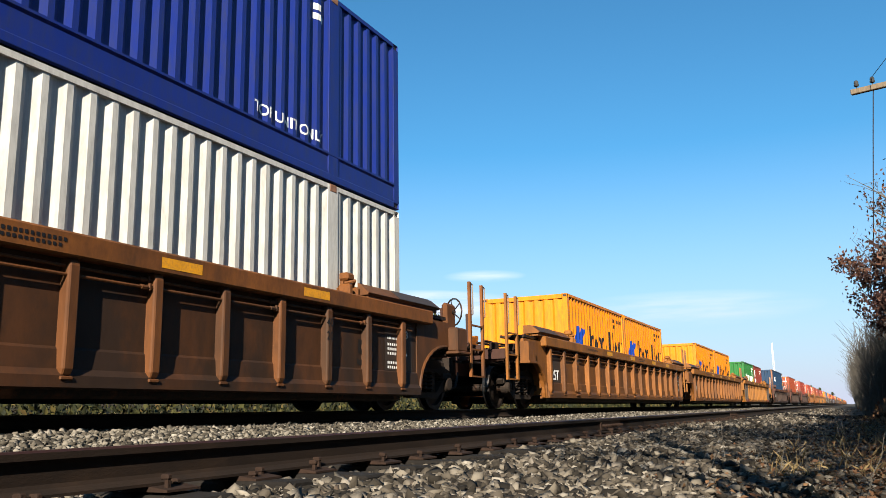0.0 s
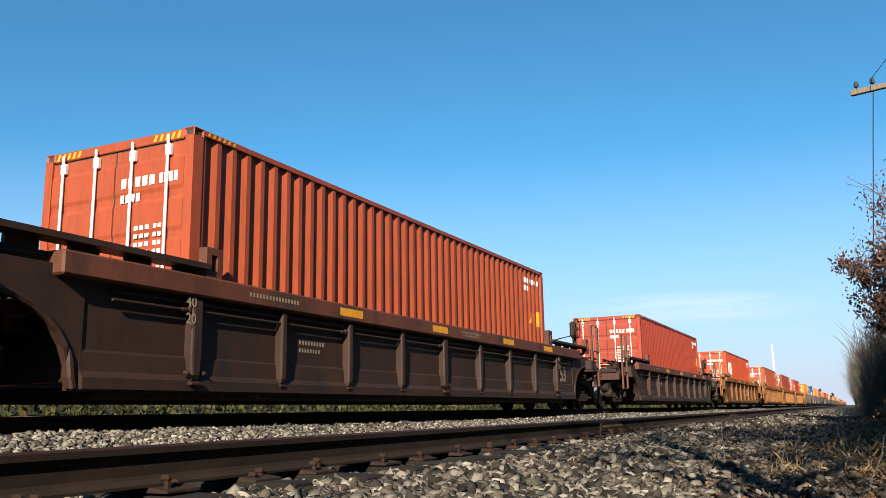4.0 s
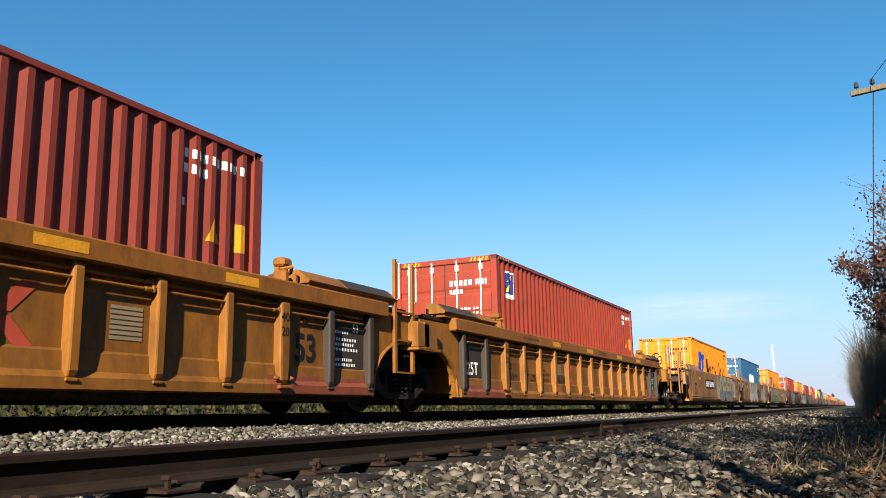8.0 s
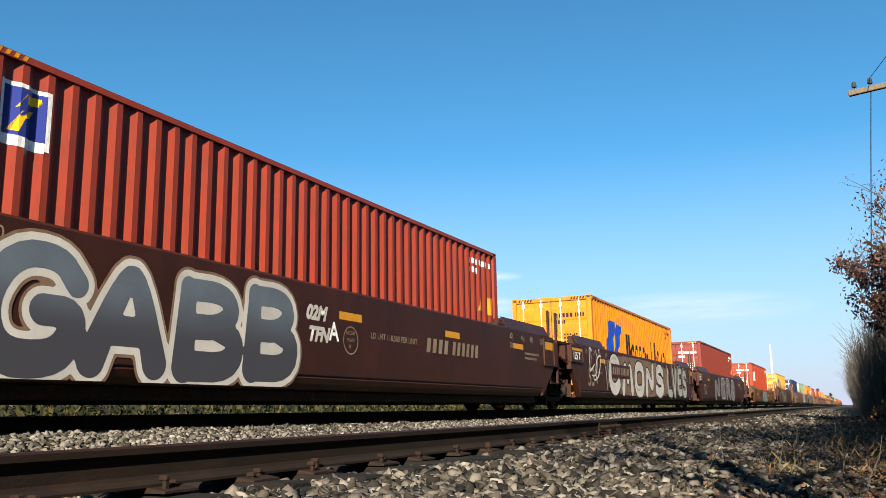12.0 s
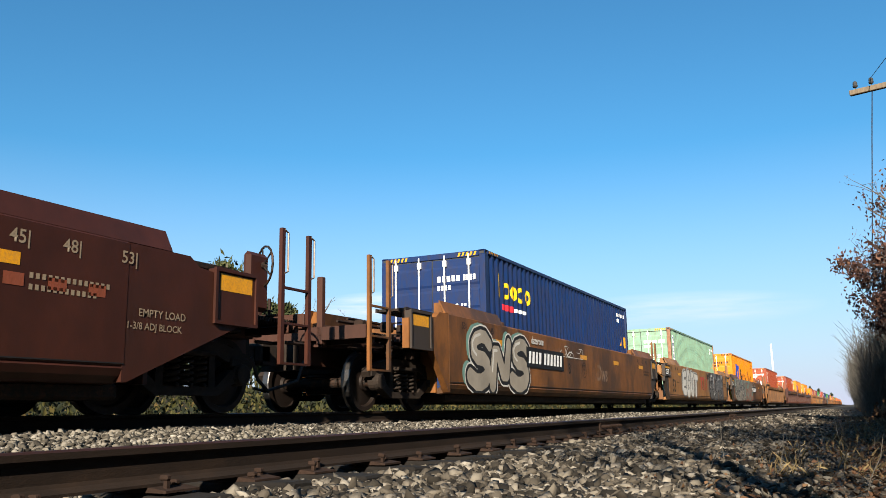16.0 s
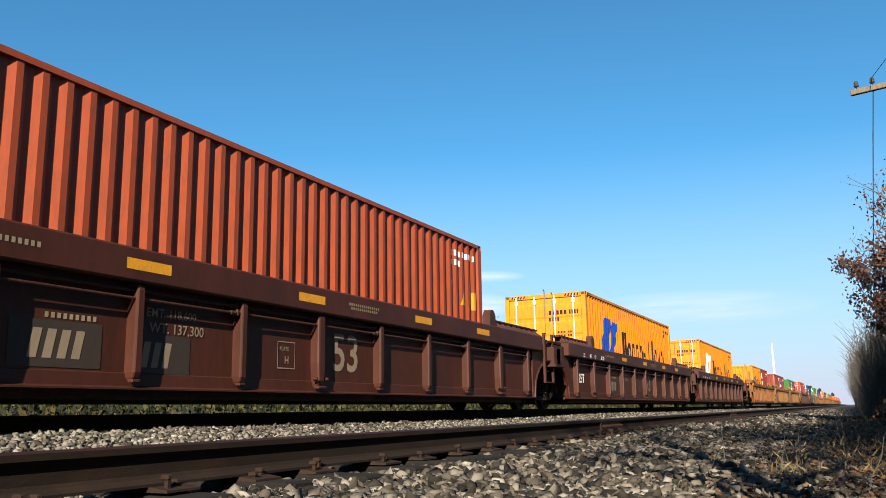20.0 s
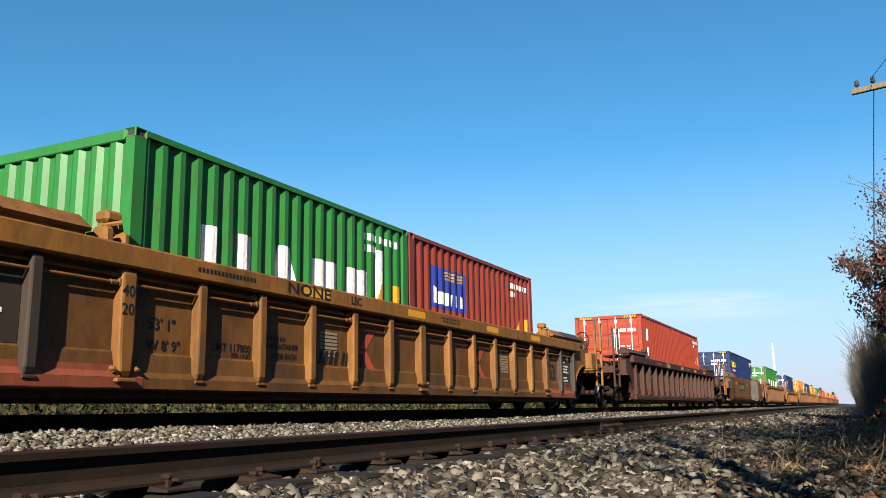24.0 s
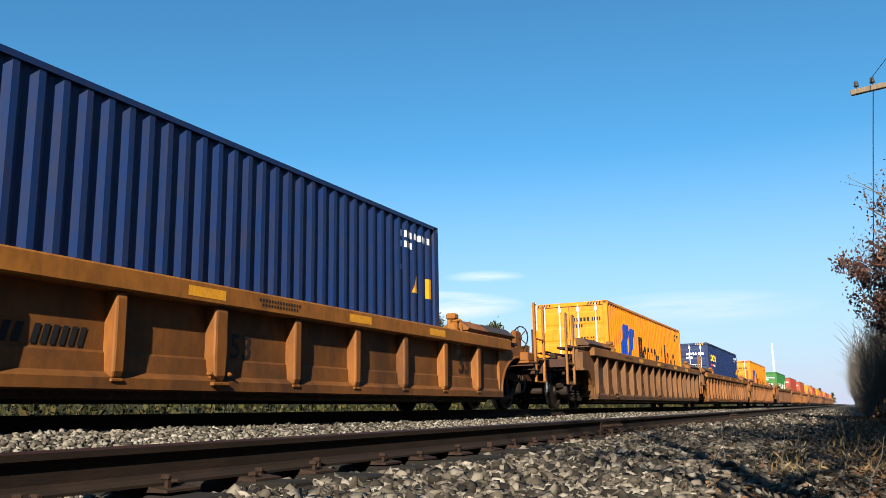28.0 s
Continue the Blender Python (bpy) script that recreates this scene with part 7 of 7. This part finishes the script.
    if k == 21:
        return (field(x + 0.0005, [blob(-8.2, -2.2, 0.33, 1.8, 24)], G_CREAM) + field(x + 0.0009, [blob(-8.1, -7.2, 0.9, 1.6, 33), blob(-5.2, -4.2, 1.3, 1.78, 34), blob(-2.9, 1.9, 0.36, 1.7, 25)], G_TEAL) + swirls(x + 0.0016, -8.0, -2.5, 0.36, 1.75, 19, 111, G_BLACK, G_WHITE, 0.055) + swirls(x + 0.0045, -7.9, -2.5, 0.36, 1.75, 17, 117, G_GREY, G_BLACK, 0.04) + piece(x + 0.0075, "NEVADE", -2.6, 0.38, 1.25, 4.4, HAZE, G_RED, 0.075, 0.03, G_TEAL, G_PINK, 0.2, 16, 0, 0.04, None, 0.8)
                + plates(x, 1.95, 1.0, 0.9, 1.4, 0.24, WHITE, 4, 6, BLACK) + strokes(x + 0.004, 113, 1.6, 4.2, 1.35, 1.6, 8, 0.016, G_WHITE) + strokes(x + 0.004, 114, 5.3, 7.6, 0.5, 1.7, 9, 0.02, G_BLACK))
    if k == 30:
        return plates(x, -5.1, 0.98, 1.0, 1.9, 0.28, G_TAN, 4, 6, BLACK) + piece(x + 0.003, "ZIER", 1.7, 0.4, 1.2, 4.5, G_CREAM, G_GREY, 0.15, 0.045, G_SILVER, G_WHITE, 0.2, 17, 0, 0.03, G_WHITE, 0.85) + strokes(x + 0.013, 121, -6.0, -2.6, 1.45, 1.75, 6, 0.014, TAN)
    x = 1.392
    if k == 27:
        return field(x, [rect(0.5, 1.05, 0.62, 1.16), rect(1.45, 2.0, 0.62, 1.16), rect(2.4, 2.95, 0.62, 1.16)], G_RED, "emblem_block") + [("graffiti_tag", words("NONE", 0.2, G_BLACK, 0.004, 0, 0, 1.7), pose(1.5245, 1.7, 1.46)), ("graffiti_tag", words("LBC", 0.16, G_BLACK, 0.003), pose(1.5245, 4.2, 1.47))] + strokes(x, 131, 4.3, 6.0, 0.55, 1.15, 8, 0.016, G_BLACK)
    if k == 28:
        return [("graffiti_tag", words("NONE", 0.2, G_BLACK, 0.004, 0, 0, 1.7), pose(1.5245, -3.8, 1.46)), ("graffiti_tag", words("LBC", 0.16, G_BLACK, 0.003), pose(1.5245, -2.3, 1.47))]
    if k == 29:
        return [("graffiti_tag", words("SAL", 0.26, G_TAN, 0.02, 0, 0.2, 1.4), pose(1.5245, -3.6, 1.45))] + strokes(x, 141, -0.9, 4.6, 0.55, 1.2, 8, 0.016, G_WHITE)
    if k == 3:
        return strokes(x, 160, 3.0, 6.0, 0.8, 1.0, 4, 0.016, G_WHITE, 0.3)
    if k == 4:
        return field(x, [rect(-7.38, -6.42, 0.74, 1.05), rect(-6.0, -5.3, 0.74, 1.05)], G_WHITE, "number_panel") + plates(x - 0.001, -7.3, 0.82, 0.12, 0.6, 0.16, BLACK, 1, 3)[1:2] + plates(x - 0.001, -6.3, 0.82, 0.25, 0.5, 0.16, BLACK, 1, 2)[1:2]
    if k == 7:
        return strokes(x, 171, 0.6, 2.2, 0.7, 1.2, 6, 0.04, G_WHITE)
    if k == 22:
        return plates(1.34, -5.75, 0.88, 0.45, 0.75, 0.2, WHITE, 3, 6, BLACK) + strokes(1.343, 181, -0.86, -0.3, 0.75, 1.15, 9, 0.02, G_WHITE) + [("stencil_line", words("LMT 170800", 0.13, BLACK, 0.002), pose(1.341, -5.35, 0.66))]
    return []


def decor(kind, k):
    """Stencilled numbers, plates and panels of a car's side: name, mesh, place."""
    if not DETAIL[0]:
        return []
    out = []
    st = STYLES[kind]
    x = 1.504 if st.smooth else st.skin + 0.004
    if st.smooth:
        ink = BLACK if kind != "s_brown" else G_TAN
        out.append(("seam_line", shared(("seam_line", st.hs), lambda: plane_poly([rect(-st.hs + 0.1, st.hs - 0.5, 0, 0.012)]), G_BLACK), pose(x, 0, 0.472)))
        out.append(("stencil_number", words("53", 0.68 if st.top > 1.5 else 0.5, ink, 0.012, 0, 0.12), pose(x, -7.8, 0.6)))
        for t, y in (("53|", -7.95), ("|48", -7.12), ("|45", -6.65), ("|40", -5.88), ("20", -5.82), ("40|", 6.0), ("20", 6.0), ("45|", 6.68), ("48|", 7.22), ("53|", 7.9)):
            out.append(("stencil_number", words(t, 0.17, ink, 0.002), pose(x, y, st.top - 0.23 if t != "20" else st.top - 0.42)))
        out.append(("small_print", shared("small_print", lambda: plane_bars(0, 0.9, 0, 0.05, 14), ink), pose(x, 6.9, st.top - 0.52)))
        out.append(("small_print", shared("small_print_b", lambda: plane_bars(0, 0.75, 0, 0.05, 12), ink), pose(x, 6.9, st.top - 0.62)))
        out.append(("small_print", shared("small_print_c", lambda: plane_bars(0, 0.6, 0, 0.05, 9), ink), pose(x, -6.9, 0.95)))
        for q, (t, hgt) in enumerate((("EXCESS", 0.07), ("PLATE", 0.07), ("H", 0.1))):
            out.append(("stencil_line", words(t, hgt, ink, 0.001), pose(x, -0.32 + 0.03 * q, 1.06 - 0.1 * q)))
        ring = [(0.19 * math.cos(a), 0.19 * math.sin(a)) for a in np.linspace(0, 2 * math.pi, 25)]
        out.append(("stencil_ring", shared("stencil_ring", lambda: band(ring, 0.009, 0.0), ink), pose(x, -0.2, 0.98)))
    else:
        pale = kind in ("sflc", "cp", "brown")
        ink = G_TAN if pale else BLACK
        if kind in ("yellow", "ochre", "tan", "dusty", "worn"):
            out.append(("dark_panel", shared("dark_panel", lambda: plane_poly([rect(0, 0.88, 0, 0.72)]), DARKP), pose(x + 0.002, -8.3, 0.6)))
            out.append(("dark_panel", shared("dark_panel", lambda: plane_poly([rect(0, 0.88, 0, 0.72)]), DARKP), pose(x + 0.002, 7.44, 0.6)))
            out.append(("stencil_number", words("53", 0.17, WHITE, 0.003), pose(x + 0.006, 8.02, 1.12)))
            for q, (z, wd) in enumerate(((0.96, 0.4), (0.86, 0.62), (0.79, 0.55), (0.72, 0.66), (0.58, 0.5), (0.51, 0.6))):
                out.append(("small_print", shared(("small_print_w", q), lambda: plane_bars(0, wd, 0, 0.04, 9), WHITE), pose(x + 0.006, 7.52, z + 0.12)))
        if kind in ("yellow", "sflc", "ochre", "worn"):
            out.append(("stencil_number", words("25T", 0.33, WHITE, 0.006), pose(x + 0.006, -8.12 if kind != "sflc" else -7.6, 0.66)))
        out.append(("stencil_number", words("53", 0.5 if kind != "sflc" else 0.72, ink, 0.012), pose(x + 0.003, 6.62 if kind != "sflc" else 0.42, 0.66 if kind != "sflc" else 0.56)))
        if kind == "sflc":
            out += plates(x, -4.36, 0.5, 0.62, 0.62, 0.26, G_TAN)[:1] + plates(x, -3.2, 0.46, 0.58, 0.5, 0.26, G_TAN)[:1]
            out.append(("number_panel", shared("mark_panel", lambda: plane_poly([rect(-4.55, -3.55, 0.42, 0.84), rect(-3.2, -2.35, 0.4, 0.8)]), DARKP), pose(x + 0.001, 0, 0)))
            out.append(("stencil_number", words("EMT. 118,600", 0.13, G_TAN, 0.001), pose(x + 0.003, -3.0, 0.98)))
            out.append(("stencil_number", words("WT. 137,300", 0.15, G_TAN, 0.001), pose(x + 0.003, -2.95, 0.82)))
            out.append(("stencil_line", words("PLATE", 0.07, G_TAN, 0.001), pose(x + 0.003, -0.76, 0.76)))
            out.append(("stencil_line", words("H", 0.13, G_TAN, 0.002), pose(x + 0.003, -0.66, 0.6)))
            out.append(("stencil_ring", shared("plate_frame", lambda: band([(-0.8, 0.54), (-0.44, 0.54), (-0.44, 0.87), (-0.8, 0.87), (-0.8, 0.54)], 0.008, 0.0), G_TAN), pose(x + 0.003, 0, 0)))
        elif kind != "cp" and k not in (22,):
            out += plates(x, -2.9, 0.62, 0.5, 0.6, 0.18, ink, 4, 6)
        if kind in ("yellow", "worn"):
            out.append(("sill_stripe", shared("sill_stripe", lambda: Mesh().add([(1.4525, y, z) for y in (-8.4, -6.05, 6.05, 8.4) for z in (0.242, 0.338)], [(0, 1, 3, 2), (4, 5, 7, 6)]).add(
                [(px, y, pz) for y in (-8.4, -6.05, 6.05, 8.4) for px, pz in ((1.4535, 0.34), (st.skin + 0.0335, 0.4), (st.skin + 0.0275, 0.46))], [(0, 1, 4, 3), (1, 2, 5, 4), (6, 7, 10, 9), (7, 8, 11, 10)]), SILL_RED), pose(0, 0, 0)))
            for t, size, y, z in (("53' 1\"", 0.17, -5.95, 0.84), ("W 8' 9\"", 0.15, -5.95, 0.63), ("LMT 117800", 0.13, -4.98, 0.68), ("PER UNIT", 0.08, -4.65, 0.61), ("CONTAINER", 0.1, -3.92, 0.76), ("61500 EACH", 0.1, -3.92, 0.64), ("45", 0.17, 6.75, 1.15)):
                out.append(("stencil_line", words(t, size, ink, 0.002), pose(x + 0.002, y, z)))
            for yt in (-2.85, 3.62):
                out.append(("small_print", shared("load_table", lambda: Mesh().add([(0, a, b) for q in range(7) for a, b in ((0, 0.05 * q), (0.42, 0.05 * q), (0.42, 0.05 * q + 0.035), (0, 0.05 * q + 0.035))], [(4 * q, 4 * q + 1, 4 * q + 2, 4 * q + 3) for q in range(7)]), G_TAN), pose(x + 0.002, yt, 0.72)))
            for sx in (-1, 1):
                out.append(("emblem_block", shared("emblem_bar", lambda: plane_poly([rect(-0.1, 0.1, 0.02, 0.3, 0.28), [(-0.1, -0.02), (0.1, -0.02), (0.38, -0.3), (0.18, -0.3)]]), G_RED), pose(x + 0.002, 2.45 if sx > 0 else -1.75, 0.86)))
        elif kind == "low":
            for t, size, y, z in (("LD LMT 165 700", 0.13, -3.9, 0.72), ("53", 0.4, 0.3, 0.62)):
                out.append(("stencil_line", words(t, size, ink, 0.004), pose(x + 0.002, y, z)))
        elif kind == "dusty":
            out.append(("stencil_line", words("WF13", 0.17, ink, 0.002), pose(x + 0.002, 1.35, 0.8)))
        out.append(("small_print", shared("car_print", lambda: plane_bars(0, 0.6, 0, 0.05, 9), ink), pose(x, -4.2, 0.86)))
        out.append(("small_print", shared("car_print_b", lambda: plane_bars(0, 0.5, 0, 0.05, 8), ink), pose(x, -4.2, 0.76)))
        out.append(("chord_lettering", shared("chord_lettering", lambda: plane_bars(0, 0.85, 0.008, 0.045, 15).add(*plane_bars(0.05, 0.8, -0.045, -0.012, 13).parts()), ink), pose(1.524, 0.6, st.top - st.chord_h / 2)))
        out.append(("chord_print", shared("chord_print", lambda: plane_bars(0, 1.0, -0.02, 0.03, 16), ink), pose(1.524, -5.4, st.top - st.chord_h / 2)))
        if kind == "sflc":
            for t, y in (("53", -7.6), ("48", -7.0), ("45", -6.55), ("40 20", -5.9)):
                out.append(("stencil_number", words(t, 0.15, WHITE, 0.002), pose(1.524, y, st.top - 0.3)))
        else:
            for t, z in (("40", 1.12), ("20", 0.94)):
                for y in (-6.36, 5.98):
                    out.append(("stencil_number", words(t, 0.16, ink, 0.002), pose(1.491, (6.3 if y > 0 else -6.3) - 0.1 + st.shift * (-0.98 if y > 0 else 0.98), z)))
    return out + art(k)


# centre of each car along the train in metres, style, ends and load
F, J, T = "free", "joint", "truck"
ROSTER, COUNT = [], [0]


def car(at, kind, ends, load, half=12.0):
    c = well_car(STYLES[kind], ends, decor(kind, COUNT[0]), half)
    COUNT[0] += 1
    ROSTER.append((c, at))
    for box, y, z in load:
        ROSTER.append((box, at + y))
        box["rest"] = z


car(3.75, "tan", (F, F), stack53())
car(27.28, "ochre", (F, T), twenties(small(C_YELLOW, Y20, liner(H20, False), BLACK), small(C_YELLOW, Y20, liner(H20, False), BLACK)))
car(47.54, "ochre", (J, T), twenties(small(C_YELLOW, Y20, liner(H20, False), BLACK), small(C_YELLOW, Y20, liner(H20, False), BLACK)))
car(67.37, "yellow", (J, F), twenties(small(C_GREEN, "short green container with white blocks", UA20), small(C_MAROON, "short dull red container with white emblem", IM20)))
car(90.51, "cp", (F, F), forty(C_OLD, "faded patchy blue container with rusty corner posts", OL40, False, CAST, hazard=False), 11.42)
car(113.16, "cp", (F, F), forty(C_ORANGE, "orange-red steel container with barred doors", ()), 11.42)
car(135.82, "cp", (F, F), forty(C_RED, "dull red steel container with barred doors"), 11.42)
car(158.47, "wide", (F, F), forty(C_BRIGHT, "bright red steel container with white blocks", CA))
car(182.21, "ochre", (F, T), forty(C_ORANGE, "orange-red container with an upright row of white blocks", TR))
car(202.23, "yellow", (J, T), forty(C_MAROON, "maroon steel container with barred doors"))
car(222.35, "yellow", (J, F), forty(C_RED, "dull red container with a small blue emblem", FL))
car(246.44, "s_ochre", (F, T), hapag())
car(265.81, "s_ochre", (J, T), forty(C_BLUE, "mid-blue container with large white blocks", DY))
car(286.09, "s_ochre", (J, F), hapag())
car(310.26, "s_brown", (F, T), forty(C_RED, "dull red container with a small blue emblem", FL))
car(329.76, "s_brown", (J, T), hapag())
car(349.66, "s_brown", (J, F), forty(C_MAROON, "maroon steel container with barred doors"))
car(373.91, "s_low", (F, F), forty(C_BRIGHT, "bright red steel container with white blocks", CA))
car(397.95, "s_brown", (F, F), hapag(C_PALE))
car(421.78, "s_rust", (F, T), forty(C_NAVY, "navy blue container with yellow blocks", SE))
car(441.52, "s_ochre", (J, T), forty(C_MINT, "mint green container with rusty corners", MINT, True, CAST))
car(461.48, "s_rust", (J, F), hapag())
car(485.35, "dusty", (F, F), forty(C_ORANGE, "orange-red container with an upright row of white blocks", TR))
car(509.34, "sflc", (F, T), forty(C_ORANGE, "orange-red container with a small blue emblem", FL))
car(529.02, "sflc", (J, T), hapag())
car(548.80, "sflc", (J, F), hapag(C_YELLOW, SILVER))
car(572.90, "ochre", (F, T), twenties(small(C_YELLOW, Y20, liner(H20, False), BLACK), small(C_MAROON, "short dull red container with white emblem", IM20)))
car(592.58, "worn", (J, T), twenties(small(C_MAROON, "short plain maroon container", (), WHITE, CAST), small(C_MAROON, "short maroon container with a blue and yellow emblem", BC20)))
car(612.28, "worn", (J, F), twenties(small(C_GREEN, "short green container with white blocks", UA20), small(C_MAROON, "short maroon container with a blue and yellow emblem", BC20)))
car(635.95, "brown", (F, F), forty(C_RED, "deep red container with white emblem", IM40))
car(659.79, "s_rust", (F, F), forty(C_NAVY, "navy blue container with yellow blocks", SE))
car(683.55, "dusty", (F, F), forty(C_GREEN, "green container with large white blocks", UA40))
car(707.35, "low", (F, F), forty(C_NAVY, "navy blue container with yellow blocks", SE))
car(731.35, "dusty", (F, T), hapag())
car(751.35, "ochre", (J, T), forty(C_NAVY, "navy blue container with yellow blocks", SE))
car(771.35, "ochre", (J, F), hapag())
DETAIL[0] = False
car(795.35, "tan", (F, T), forty(C_GREEN, "green container with large white blocks", UA40))
car(815.35, "ochre", (J, T), forty(C_RED, "dull red steel container with barred doors"))
car(835.35, "ochre", (J, F), forty(C_ORANGE, "orange-red steel container with barred doors"))
car(859.35, "tan", (F, T), hapag())
car(879.35, "tan", (J, T), forty(C_RED, "dull red steel container with barred doors"))
car(899.35, "ochre", (J, F), hapag())
car(923.35, "brown", (F, T), forty(C_ORANGE, "orange-red steel container with barred doors"))
car(943.35, "tan", (J, T), hapag())
car(963.35, "tan", (J, F), forty(C_MAROON, "maroon steel container with barred doors"))
car(987.35, "tan", (F, T), forty(C_RED, "dull red steel container with barred doors"))
car(1007.35, "tan", (J, T), hapag())
car(1027.35, "ochre", (J, F), forty(C_ORANGE, "orange-red steel container with barred doors"))

for ob, at in ROSTER:
    z = ob.get("rest", 0.0)
    if "rest" in ob:
        del ob["rest"]
    ob.matrix_basis = pose(XC, at, z)
    ob["height_on_train"] = z


# ---- what moves ----
def motions():
    """The whole train rolls by at one speed towards -y, its wheels turning."""
    for ob, at in ROSTER:
        z = ob["height_on_train"]
        del ob["height_on_train"]
        walk(ob, [(t, pose(XC, at - SPEED * t, z)) for t in (0, 7, 14, 21, 28)])
    for wheel, place, turned in WHEELS:
        walk(wheel, [(t, pose(*place, 85 * t) @ pose(0, 0, 0, 0, 0, turned)) for t in range(29)])


motions()
